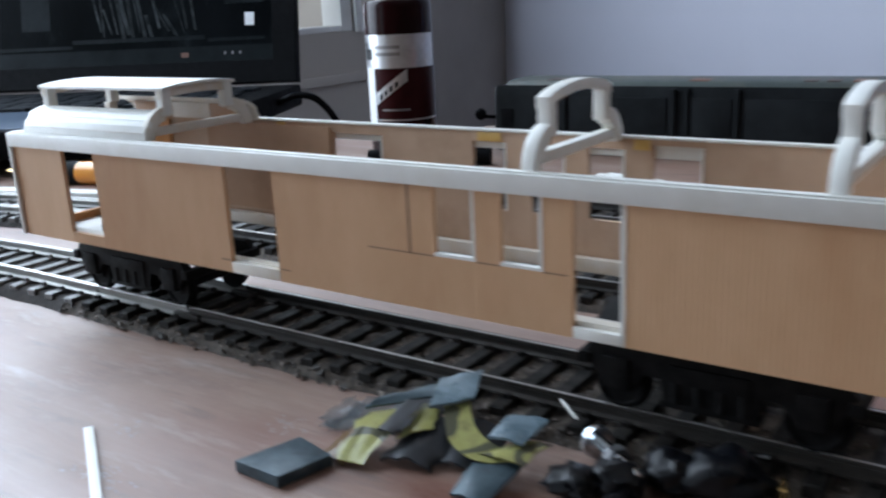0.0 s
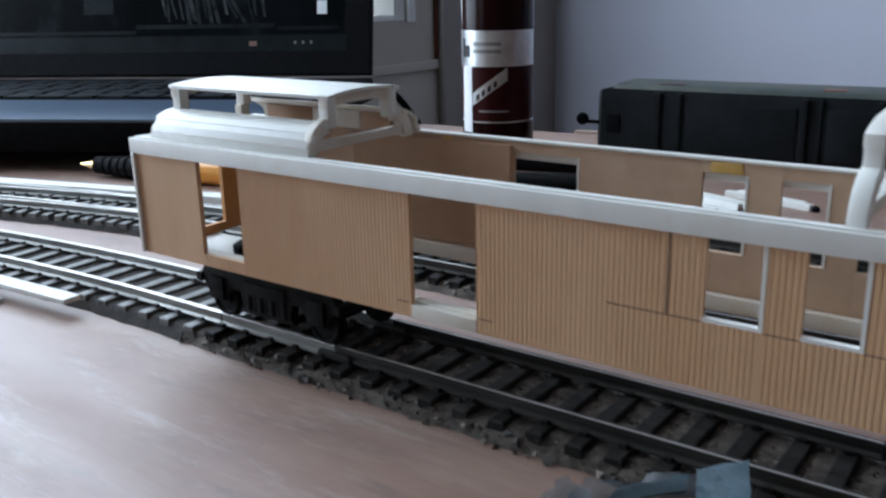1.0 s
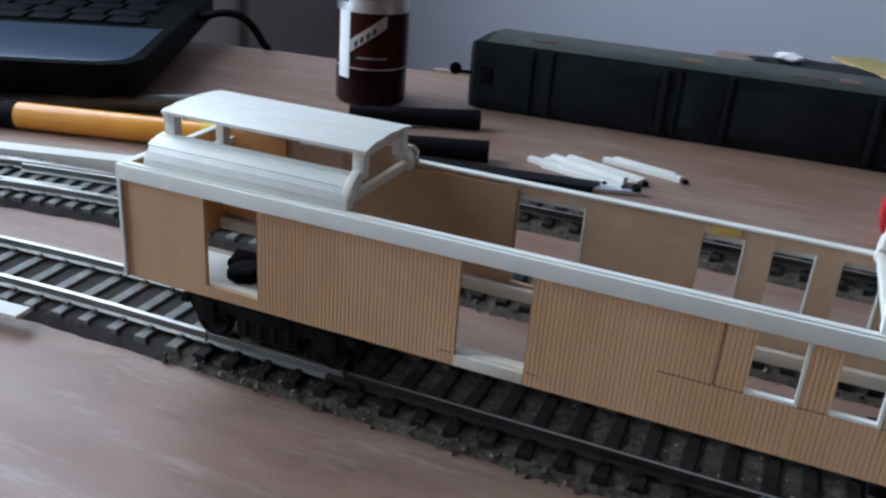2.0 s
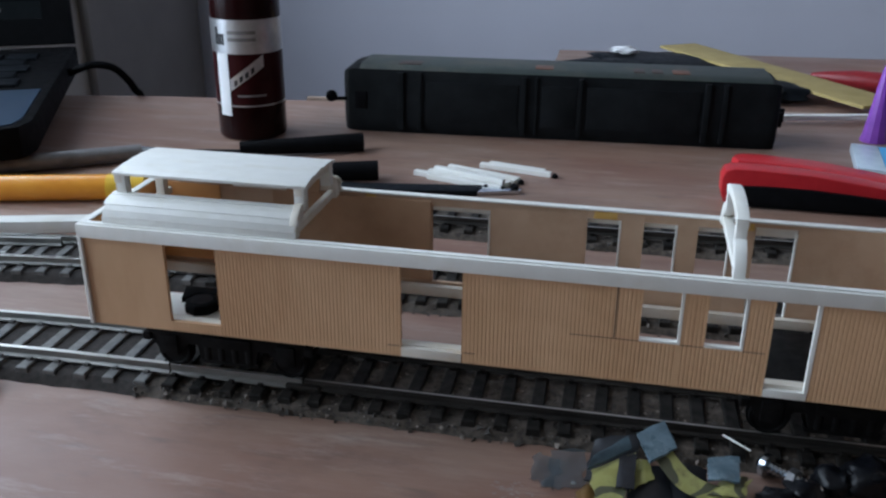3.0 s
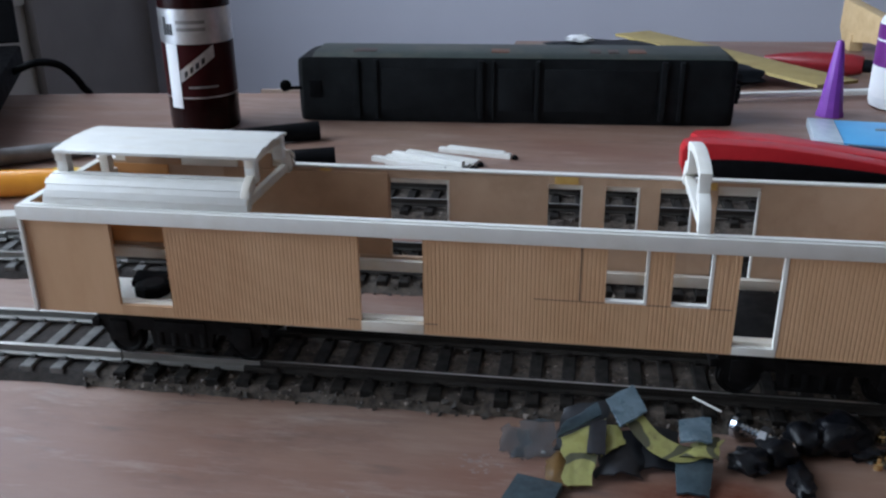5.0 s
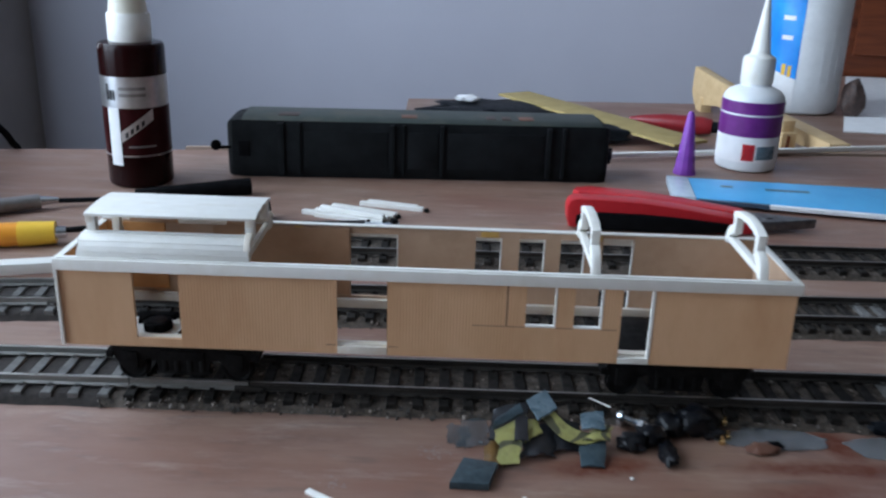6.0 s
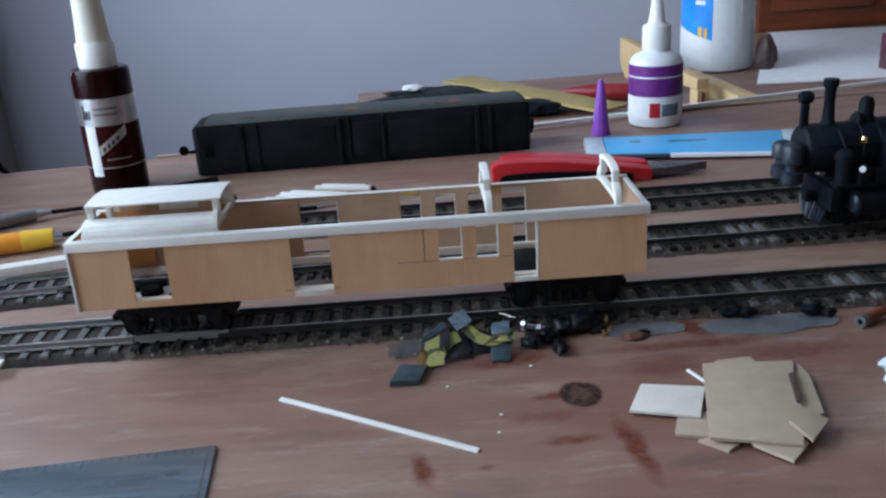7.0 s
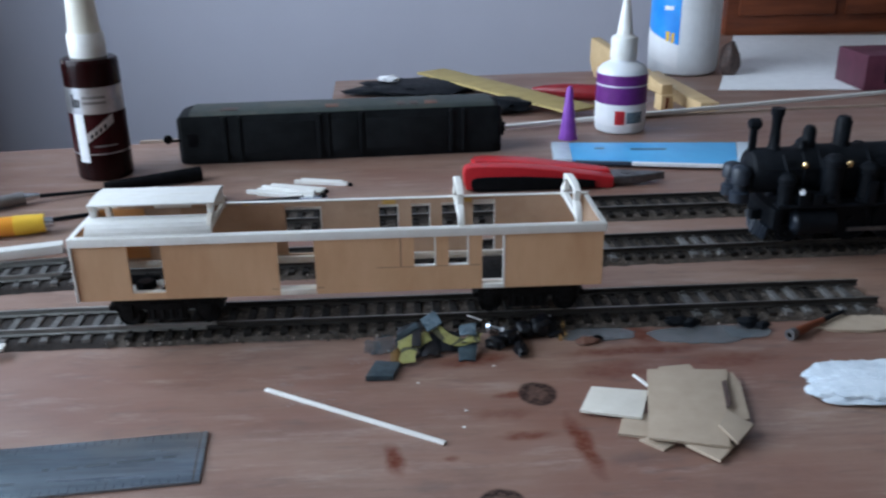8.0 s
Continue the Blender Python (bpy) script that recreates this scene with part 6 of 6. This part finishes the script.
# same card as the pile, its colour darkened to stand for shade
card("card_offcut", [(211.4, -70.6), (216.9, -63.2), (221.9, -71.4), (213.6, -80.6)], 2.95, surface("shaded_card", (0.27, 0.21, 0.155), (0.31, 0.245, 0.18), size=6, rough=0.8), "small tan card tile on top of the pile, shade in its colour")
strip("splinter", (193.8, -36.8), (197.5, -46.0), 0.9, 2.0, 2.7, STYRENE, "thin white splinter beside the card pile")

# stains, crumbs and cotton wool


for k, (x, y) in enumerate(((135.5, -51.5), (134, -61.0), (110.5, -9.5), (147.5, -23.5), (120.5, -33.0), (98, 5.5))):
    bm = bmesh.new()
    bmesh.ops.create_icosphere(bm, subdivisions=1, radius=0.55)
    for v in bm.verts:
        v.co = Vector((v.co.x * (1.2 + 0.7 * noise.noise((v.co.x * 2, v.co.y * 2, k))), v.co.y * (0.9 + 0.7 * noise.noise((v.co.y * 2, k, v.co.z * 2))), v.co.z * 0.6))
    bm.transform(Matrix.Translation((x, y, 0.33)))
    solo("white_crumb", bm, STYRENE, (x, y, 0), "tiny white plastic crumb on the bench", "crumb", "white crumbs")


def build_cotton():
    """A fluffy tuft: an uneven core and hundreds of loose fibres."""
    rng = random.Random(8)
    bm = bmesh.new()
    bmesh.ops.create_icosphere(bm, subdivisions=5, radius=1.0)
    for v in bm.verts:
        c = v.co.copy()
        k = 1 + 0.14 * noise.noise(c * 1.6 + Vector((11, 0, 0))) + 0.10 * noise.noise(c * 4 + Vector((0, 11, 0))) + 0.06 * noise.noise(c * 10) + 0.04 * noise.noise(c * 24)
        k *= 1 + 0.32 * min(1.0, 2 * abs(c.x * c.y))
        v.co = Vector((277 + c.x * 24 * k, -46.5 + c.y * 11.5 * k, max(0.05, 2.2 + c.z * 3.0 * k)))
    verts = [v.co.copy() for v in bm.verts if v.co.z > 0.5]
    for _ in range(260):
        q = rng.choice(verts)
        d = Vector((q.x - 277, (q.y + 46.5) * 2, 4 + 5 * rng.random())).normalized()
        side = Vector((rng.uniform(-1, 1), rng.uniform(-1, 1), rng.uniform(-0.3, 0.6)))
        l = rng.uniform(0.4, 1.2)
        pts = [q - d * 0.3, q + (d + side * 0.6) * l * 0.35, q + (d * 0.7 + side) * l * 0.7]
        pts = [Vector((p.x, p.y, max(0.08, p.z))) for p in pts]
        sweep_thin(bm, pts, rng.uniform(0.05, 0.11))
    solo("cotton_wool", bm, COTTON, (277, -46.5, 0), "loose fluffy lump of white cotton wool on the bench", "cotton wool", smooth=60)


def sweep_thin(bm, pts, r):
    rings = [[bm.verts.new(p + Vector((r * math.cos(a), r * math.sin(a) * 0.6, r * math.sin(a + 0.7)))) for a in (0, 2.1, 4.2)] for p in pts]
    for ra, rb in zip(rings, rings[1:]):
        for i in range(3):
            bm.faces.new((ra[i], ra[(i + 1) % 3], rb[(i + 1) % 3], rb[i]))


build_cotton()
SMEAR = surface("pale_smear", (0.23, 0.165, 0.145), (0.30, 0.235, 0.215), size=3, rough=0.5)


def smear(cx, cy, rx, ry, seed, count):
    """A dried smear: many thin flakes that thin out towards its rim."""
    rng = random.Random(seed)
    bm = bmesh.new()
    for _ in range(count):
        a, q = rng.uniform(0, 6.28), abs(rng.gauss(0, 0.45))
        x, y = cx + rx * q * math.cos(a), cy + ry * q * math.sin(a)
        r = rng.uniform(0.12, 0.5)
        h = rng.uniform(0.03, 0.05)
        prism(bm, [(x + r * (1.7 if k % 2 else 1.0) * rng.uniform(0.5, 1.3) * math.cos(k * 1.05), y + r * rng.uniform(0.5, 1.2) * math.sin(k * 1.05)) for k in range(6)], "z", 0.01, h)
    solo("glue_smear", bm, SMEAR, (cx, cy, 0.01), "pale dried glue smear on the bench top", "stain", "bench stains", smooth=0)


smear(98, -14, 8, 5, 1, 40)
smear(84, -42, 9, 3, 2, 90)
smear(75, -30, 7, 4, 3, 20)


# ---- things on the rear board ----
def build_wood_stand():
    """A plank on edge, lower towards its near end, with a foot, and a batten lying beside it."""
    w = thing("wooden_stand", (335, 530, -23), "pale wooden stand of a plank on edge with rough cut ends", "wood block")
    bm = bmesh.new()
    prism(bm, [(-4, -19), (4, -8), (3, 14.5), (-3, 14), (-164, -1.0), (-164, -9.5), (-50, -12)], "x", 0, 10, 0.8)
    turned(bm, 318, 610, 0, 9.3)
    part("plank", bm, WOOD, w)
    bm = bmesh.new()
    prism(bm, [(344, 444.5), (355, 446), (353, 460), (342, 458)], "z", -23, -9.6, 0.8)
    leg = part("leg", bm, WOOD, w)
    bm = bmesh.new()
    prism(bm, [(347.6, -21), (349.6, -21), (350.2, -12), (348.2, -11)], "y", 444.2, 445.4)
    part("knot", bm, DARK_WOOD, leg, "reddish knot in the wood")
    bm = bmesh.new()
    box(bm, 320, 330, 588, 606, -23, -10, 0.8)
    part("leg", bm, WOOD, w)


build_wood_stand()
strip("wood_strip", (368, 566), (379, 424), 16, -23, -12, WOOD, "pale wooden strip lying on the rear board", "wood strip")
strip("mustard_strip", (153, 606), (271, 421), 34, -15.5, -13.5, YELLOW_CARD, "mustard yellow card strip lying slantwise", "card")
build_lump("black_bag", 134.5, 552, -23, 61, 36, 5.0, 61.0, IRON, "crumpled dark plastic bag behind the locomotive shell", "bag")
build_lump("metal_scrap", 205.6, 455, -23, 27, 17, 7.0, 65.0, IRON, "crumpled dark grey metal scrap", "scrap")
build_lump("crumpled_paper", 110, 556, -14.0, 11, 7, 3, 71.0, PAPER, "crumpled piece of white paper on the dark bag", "paper")


def build_red_tool():
    s = thing("red_handle_tool", (290, 530, -23), "hand tool with a dark red handle and dark end", "tool")
    bm = bmesh.new()
    lathe(bm, [(0, 0), (2, 1), (4.5, 12), (7, 30), (7.5, 58), (6, 66), (0, 67)], (241.7, 511, -15.5), (0.93, -0.35, 0), n=18)
    part("handle", bm, DARK_RED, s, "dark red plastic handle")
    bm = bmesh.new()
    tube(bm, (303, 487.8, -15.5), (320, 481.4, -15.5), 4.6, 3.5, 14)
    part("shaft", bm, IRON, s)


build_red_tool()
card("paper_sheet", [(422, 521), (656, 499), (790, 812), (552, 838)], -22.9, PAPER, "large sheet of white paper on the rear board", 1.2, "")
case = thing("wooden_case", (740, 870, -23), "dark red-brown polished wooden case", "case")
bm = bmesh.new()
box(bm, 543, 980, 846, 898, -23, 205, 2)
case_body = part("body", bm, DARK_WOOD, case)
for k in range(3):
    bm = bmesh.new()
    box(bm, 558 + k * 140, 683 + k * 140, 841.5, 846, 2, 190, 1.5)
    part("panel", bm, DARK_WOOD, case_body)


def build_maroon_box():
    s = thing("small_carton", (612, 522, -21.6), "small maroon carton with dark plate standing for the shaded opening on the paper", "carton")
    bm = bmesh.new()
    box(bm, 550, 676, 499, 556, -21.6, 10.5, 1.0)
    b = part("body", bm, surface("maroon_carton", (0.07, 0.016, 0.032), (0.10, 0.025, 0.045), size=12, rough=0.5), s)
    # the shade inside the opening, laid on as a dark plate
    bm = bmesh.new()
    box(bm, 569, 654, 497.6, 499.5, -15, 5, 0.4)
    part("window", bm, IRON, b, "dark plate standing for the shaded opening")


build_maroon_box()
build_lump("dark_knot", 456, 592, -23, 10, 10, 18, 81.0, GRIME, "dark brown crumpled scrap beside the white bottle", "scrap")


# ---- laptop ----
def build_laptop():
    s = thing("laptop", (-270, 160, 0), "black open laptop with blue palm rest and dark screen", "laptop")
    hinge = Vector((-199, 303, 0))
    u = Vector((0.889, 0.457, 0))
    d = Vector((0.457, -0.889, 0))

    def at(a, b, z):
        """a: along the hinge to its free end, b: towards the user."""
        return hinge - u * a + d * b + Vector((0, 0, z))

    w, deep = 330, 186
    bm = bmesh.new()
    pts = [at(0, 0, 0), at(w, 0, 0), at(w, deep, 0), at(14, deep, 0), at(4, deep - 4, 0), at(0, deep - 14, 0)]
    prism(bm, [p[:2] for p in pts], "z", 8.5, 22, 2.0)
    base = part("base", bm, BLACK, s)
    bm = bmesh.new()
    pts = [at(4, 116, 0), at(w - 4, 116, 0), at(w - 4, deep - 2, 0), at(16, deep - 2, 0), at(7, deep - 6, 0), at(4, deep - 15, 0)]
    prism(bm, [p[:2] for p in pts], "z", 21.5, 22.6, 0.4)
    part("palm_rest", bm, LAPTOP_BLUE, base, "dark blue palm rest")
    for a in (24, 300):
        for b in (44, 160):
            bm = bmesh.new()
            tube(bm, at(a, b, 0), at(a, b, 8.8), 6, n=14)
            part("foot", bm, BLACK, base)
    key = None
    for row in range(5):
        for col in range(17):
            a0 = 16 + col * 17.5 + (row % 2) * 4
            bm = bmesh.new()
            b0 = 28 + row * 16.5
            if key is None:
                prism(bm, [at(a0, b0, 0)[:2], at(a0 + 15, b0, 0)[:2], at(a0 + 15, b0 + 14, 0)[:2], at(a0, b0 + 14, 0)[:2]], "z", 21.6, 23.6, 0.5)
                key = part("key", bm, IRON, base)
                first = at(a0, b0, 0)
            else:
                bm.free()
                k = new("key", key.data)
                k.parent = base
                k.location = (at(a0, b0, 0) - first) * MM
    # lid
    bm = bmesh.new()
    lean = Vector((-0.469, 0.883, 0)) * 0.22 + Vector((0, 0, 1))
    lean.normalize()
    out = u.cross(lean).normalized()

    def lid(a, h, q):
        return hinge - u * a + lean * h + out * q + Vector((0, 0, 21))

    def lid_slab(name, a0, a1, h0, h1, q0, q1, m, parent, lab=""):
        bm = bmesh.new()
        vs = [bm.verts.new(lid(a, h, q)) for q in (q0, q1) for a, h in ((a0, h0), (a1, h0), (a1, h1), (a0, h1))]
        for f in ((0, 1, 2, 3), (7, 6, 5, 4), (0, 4, 5, 1), (1, 5, 6, 2), (2, 6, 7, 3), (3, 7, 4, 0)):
            bm.faces.new([vs[i] for i in f])
        return part(name, bm, m, parent, lab, smooth=0)
    cover = lid_slab("lid", 0, w, 2, 178, 0, 6, BLACK, s)
    for n, (a0, a1, h0, h1) in enumerate(((0.5, 15, 2.5, 177.5), (w - 15, w - 0.5, 2.5, 177.5), (15.05, w - 15.05, 2.5, 16), (15.05, w - 15.05, 164, 177.5))):
        lid_slab("bezel", a0, a1, h0, h1, 6.02, 7.4, BLACK, cover)
    screen = lid_slab("screen", 15.1, w - 15.1, 16.05, 163.9, 6.02, 6.6, SCREEN, cover, "dark screen showing a dim grey picture")
    lid_slab("screen_icon", 27, 33, 38, 46, 6.62, 6.75, PAPER, screen, "small white icon")
    for k in range(3):
        lid_slab("screen_icon", 36 + 5 * k, 37.4 + 5 * k, 20.5, 22.2, 6.72, 6.8, GREY_PLASTIC, screen)
    lid_slab("task_bar", 15.3, w - 15.3, 16.3, 26.0, 6.62, 6.7, SCREEN_BAR, screen, "dim grey bar along the foot of the screen")
    lid_slab("screen_icon", 71, 76, 19.4, 22.4, 6.72, 6.8, RUST, screen, "dim reddish icon")
    # slanting pale streaks of the dim picture
    rng = random.Random(21)
    for k in range(17):
        a0 = 66 + 4.0 * k + rng.uniform(-1.2, 1.2)
        h0, h1, wide, tilt = 34 + rng.uniform(-2, 5), 58 + rng.uniform(-12, 22), rng.uniform(0.8, 2.6), rng.uniform(2, 11)
        bm = bmesh.new()
        vs = [bm.verts.new(lid(a, h, q)) for q in (6.62, 6.7) for a, h in ((a0, h0), (a0 + wide, h0), (a0 + wide + tilt, h1), (a0 + tilt, h1))]
        for f in ((0, 1, 2, 3), (7, 6, 5, 4), (0, 4, 5, 1), (1, 5, 6, 2), (2, 6, 7, 3), (3, 7, 4, 0)):
            bm.faces.new([vs[i] for i in f])
        part("picture_streak", bm, SCREEN_STREAK, screen, smooth=0)
    for a0, a1, h0, h1 in ((60, 150, 30.5, 33.0), (20, 58, 29.0, 31.0), (20, 46, 52, 54), (150, w - 30, 27.5, 29.5), (165, 185, 40, 90)):
        lid_slab("picture_streak", a0, a1, h0, h1, 6.615, 6.66, SCREEN_BAR, screen)


build_laptop()
bm = bmesh.new()
cable = [(-182, 262, 14), (-174, 261, 17), (-165, 264, 20), (-157, 270, 18), (-153, 276, 11), (-151.5, 281, 3.5), (-151, 286, -4), (-151, 290, -40), (-151, 292, -300)]
fine = []
for i in range(len(cable) - 1):
    p0, p1, p2, p3 = (Vector(cable[j]) for j in (max(i - 1, 0), i, i + 1, min(i + 2, len(cable) - 1)))
    for k in range(5):
        t = k / 5
        fine.append(0.5 * ((2 * p1) + (p2 - p0) * t + (2 * p0 - 5 * p1 + 4 * p2 - p3) * t * t + (3 * p1 - p0 - 3 * p2 + p3) * t ** 3))
sweep(bm, fine + [Vector(cable[-1])], round_section(2.0, 10), up=(0.9, 0.3, 0.1))
solo("power_cable", bm, BLACK, (-166, 262, 0), "black power cable running over the bench edge", "cable")


# ---- steam locomotive ----
def build_loco(x0):
    cy = track_two(x0 + 50)
    s = thing("steam_locomotive", (x0 + 60, cy, RAIL_TOP), "matt black model steam locomotive standing on the middle track", "locomotive")
    ax = 37.0
    bm = bmesh.new()
    lathe(bm, [(0, 0), (8.5, 0), (9.6, 0.8), (10.2, 1.6), (10.4, 22), (11.2, 22.4), (11.2, 24), (11.6, 60), (12.4, 95), (12.4, 112), (0, 112)], (x0 + 11, cy, ax), (1, 0, 0), n=36)
    boiler = part("boiler", bm, IRON, s)
    for q in (40, 62, 84):
        bm = bmesh.new()
        lathe(bm, [(11.0, 0), (12.2, 0.1), (12.2, 1.3), (11.0, 1.4)], (x0 + q, cy, ax), (1, 0, 0), n=36, close=False)
        part("boiler_band", bm, IRON, boiler)
    bm = bmesh.new()
    lathe(bm, [(0, -1.8), (4, -1.6), (7.4, -0.6), (8.2, 0.2), (0, 0.4)], (x0 + 12, cy, ax), (1, 0, 0), n=28)
    part("smokebox_door", bm, IRON, boiler)
    bm = bmesh.new()
    lathe(bm, [(0, 0), (3.4, 0), (2.6, 2), (2.1, 9), (2.3, 15), (3.0, 16.4), (3.0, 19), (2.0, 19), (0, 18)], (x0 + 22.5, cy, ax + 9.4), n=20)
    part("chimney", bm, IRON, boiler)
    for q, r, h in ((38, 3.0, 10.5), (53, 3.6, 14.5), (84, 6.2, 9)):
        bm = bmesh.new()
        lathe(bm, [(0, 0), (r + 0.8, 0), (r, 2), (r, h - 3), (r * 0.7, h - 0.8), (0, h)], (x0 + q, cy, ax + 10.2), n=22)
        part("dome", bm, IRON, boiler)
    bm = bmesh.new()
    lathe(bm, [(0, 3.6), (1.2, 3.4), (1.6, 2.0), (2.4, 0.2), (2.4, 0)], (x0 + 34, cy - 3, ax + 10.6), n=14)
    part("bell", bm, IRON, boiler)
    bm = bmesh.new()
    lathe(bm, [(0, 0), (2.2, 0.2), (2.6, 1.2), (2.6, 4.5), (1.8, 5.4), (0, 5.6)], (x0 + 10, cy, ax + 21.5), (1, 0, 0), n=18)
    box(bm, x0 + 11, x0 + 14, cy - 1.3, cy + 1.3, ax + 8, ax + 19.5, 0.4)
    part("headlamp", bm, IRON, boiler)
    for k, q in enumerate((32.5, 52.5)):
        bm = bmesh.new()
        lathe(bm, [(0, 0), (1.4, 0.3), (1.7, 1.6), (1.0, 2.8), (0, 3.0)], (x0 + q, cy - 12.0, ax + 4.0), n=12)
        part("valve_cap", bm, BRASS, boiler, "brass valve cap")
    # twin pumps hung on the front of the smokebox, and a pale lamp glass
    for y, r, z0, z1 in ((cy - 6.4, 4.4, 23.5, 41.5), (cy + 4.4, 4.4, 23.5, 40.0)):
        bm = bmesh.new()
        lathe(bm, [(0, z0), (r * 0.7, z0 + 0.3), (r, z0 + 1.4), (r, z0 + 5.6), (r * 0.62, z0 + 6.4), (r * 0.62, z0 + 8.8), (r, z0 + 9.6), (r, z1 - 2.0), (r * 0.8, z1 - 0.8), (r * 0.4, z1), (0, z1 + 0.6)], (x0 + 6.5, y, 0), n=22)
        pump = part("air_pump", bm, IRON_LIT, s, "black pump on the smokebox front, window light in its colour")
        bm = bmesh.new()
        box(bm, x0 + 9.5, x0 + 12.5, y - 1.6, y + 1.6, z0 + 7, z1 - 3, 0.4)
        part("bracket", bm, IRON, pump)
    bm = bmesh.new()
    lathe(bm, [(0, -0.3), (0.9, -0.2), (1.2, 0.6), (1.3, 3.4), (0, 3.6)], (x0 + 31, cy - 16.6, 32.0), (-0.6, -1, 0.1), n=18)
    part("lamp_glass", bm, GLUE_WHITE, s, "pale round lamp glass")
    for sg in (-1, 1):
        bm = bmesh.new()
        box(bm, x0 + 20, x0 + 120, cy + sg * 15 - 3.4, cy + sg * 15 + 3.4, 24.6, 26, 0.2)
        part("running_board", bm, IRON, s)
        bm = bmesh.new()
        tube(bm, (x0 + 30, cy + sg * 14, 17), (x0 + 47, cy + sg * 14, 17), 6.0, n=24)
        cyl = part("cylinder", bm, IRON, s)
        bm = bmesh.new()
        tube(bm, (x0 + 31, cy + sg * 14, 25.9), (x0 + 46, cy + sg * 14, 25.9), 3.4, n=18)
        part("valve_chest", bm, IRON, cyl)
        bm = bmesh.new()
        lathe(bm, [(0, 0), (3.6, 0.2), (4.6, 1.2), (4.6, 2.0), (0, 2.0)], (x0 + 28.2, cy + sg * 14, 17), (1, 0, 0), n=20)
        part("cylinder_cover", bm, IRON_LIT, cyl, "black cylinder cover, window light in its colour")
        bm = bmesh.new()
        tube(bm, (x0 + 14, cy + sg * 12.2, ax + 3.6), (x0 + 118, cy + sg * 12.6, ax + 4.2), 0.55, n=8)
        part("handrail", bm, IRON, boiler)
        for k, (q, r) in enumerate(((30, 4.8), (58, 9.6), (78, 9.6), (98, 9.6))):
            bm = bmesh.new()
            lathe(bm, [(0, -1.0), (1.6, -1.0), (1.8, 0), (r * 0.78, 0), (r * 0.82, -0.8), (r, -0.8), (r, 1.0), (r + 0.8, 1.1), (r + 0.8, 1.8), (0, 1.8)], (x0 + q, cy + sg * 9.4, RAIL_TOP + r), (0, -sg, 0), n=30)
            part("wheel", bm, IRON, s)
        bm = bmesh.new()
        box(bm, x0 + 56, x0 + 100, cy + sg * 11.6 - 0.5, cy + sg * 11.6 + 0.5, 10.6, 12.6, 0.2)
        part("coupling_rod", bm, STEEL_DULL, s)
    bm = bmesh.new()
    box(bm, x0 + 22, x0 + 128, cy - 6.5, cy + 6.5, 13, 22, 0.3)
    part("frame", bm, IRON, s)
    bm = bmesh.new()
    box(bm, x0 + 20, x0 + 24, cy - 15, cy + 15, 13.4, 23, 0.4)
    beam = part("buffer_beam", bm, IRON, s)
    for k in range(9):
        bm = bmesh.new()
        y = cy - 12 + k * 3
        tube(bm, (x0 + 19, y, 13.8), (x0 + 17 + 0.5 * abs(k - 4), cy + (y - cy) * 0.7, 7.0), 0.9, n=6)
        part("pilot_bar", bm, IRON_LIT, beam)
    bm = bmesh.new()
    box(bm, x0 + 15, x0 + 20, cy - 2.2, cy + 2.2, 14, 18.6, 0.6)
    part("coupler", bm, IRON, beam)
    for sg in (-1, 1):
        for q, r, z0, z1 in ((24, 3.4, 24, 40), (44, 4.2, 26, 48), (60, 3.6, 26, 44)):
            bm = bmesh.new()
            y = cy + sg * 14.6
            lathe(bm, [(0, z0), (r, z0), (r + 0.5, z0 + 0.6), (r + 0.5, z0 + 1.8), (r, z0 + 2.2), (r, z1 - 5), (r + 0.6, z1 - 4.6), (r + 0.6, z1 - 2.6), (r * 0.7, z1 - 0.6), (0, z1)], (x0 + q, y, 0), n=20)
            part("air_pump", bm, IRON, s)
        bm = bmesh.new()
        lathe(bm, [(0, 0), (3.6, 0.6), (4.4, 2), (4.4, 38), (3.6, 39.4), (0, 40)], (x0 + 66, cy + sg * 15.5, 30.5), (1, 0, 0), n=20)
        part("air_tank", bm, IRON, s)
        for q in (24, 40, 62):
            bm = bmesh.new()
            pts = [(x0 + q, cy + sg * 8, ax + 9), (x0 + q + 0.5, cy + sg * 12.5, ax + 4), (x0 + q + 1.5, cy + sg * 14, ax - 6), (x0 + q + 4, cy + sg * 14.5, 24)]
            sweep(bm, pts, round_section(0.8, 8), up=(1, 0, 0.2))
            part("pipe", bm, IRON, s)
    for q, z0, z1 in ((31, 24, 33), (37.5, 24, 31), (61, 24, 36), (76, 35, 40)):
        bm = bmesh.new()
        box(bm, x0 + q - 2.4, x0 + q + 2.4, cy - 19.2, cy - 13.2, z0 + 2, z1, 0.6)
        part("fitting", bm, IRON, s)
    bm = bmesh.new()
    box(bm, x0 + 118, x0 + 150, cy - 17, cy + 17, 22, 50, 0.6)
    cab = part("cab", bm, IRON, s)
    bm = bmesh.new()
    arc = [(cy - 18.5 + 37 * i / 10, 50.1 + 5.5 * math.sin(math.pi * i / 10)) for i in range(11)]
    prism(bm, arc, "x", x0 + 114, x0 + 156)
    part("cab_roof", bm, IRON, cab)


build_loco(262)
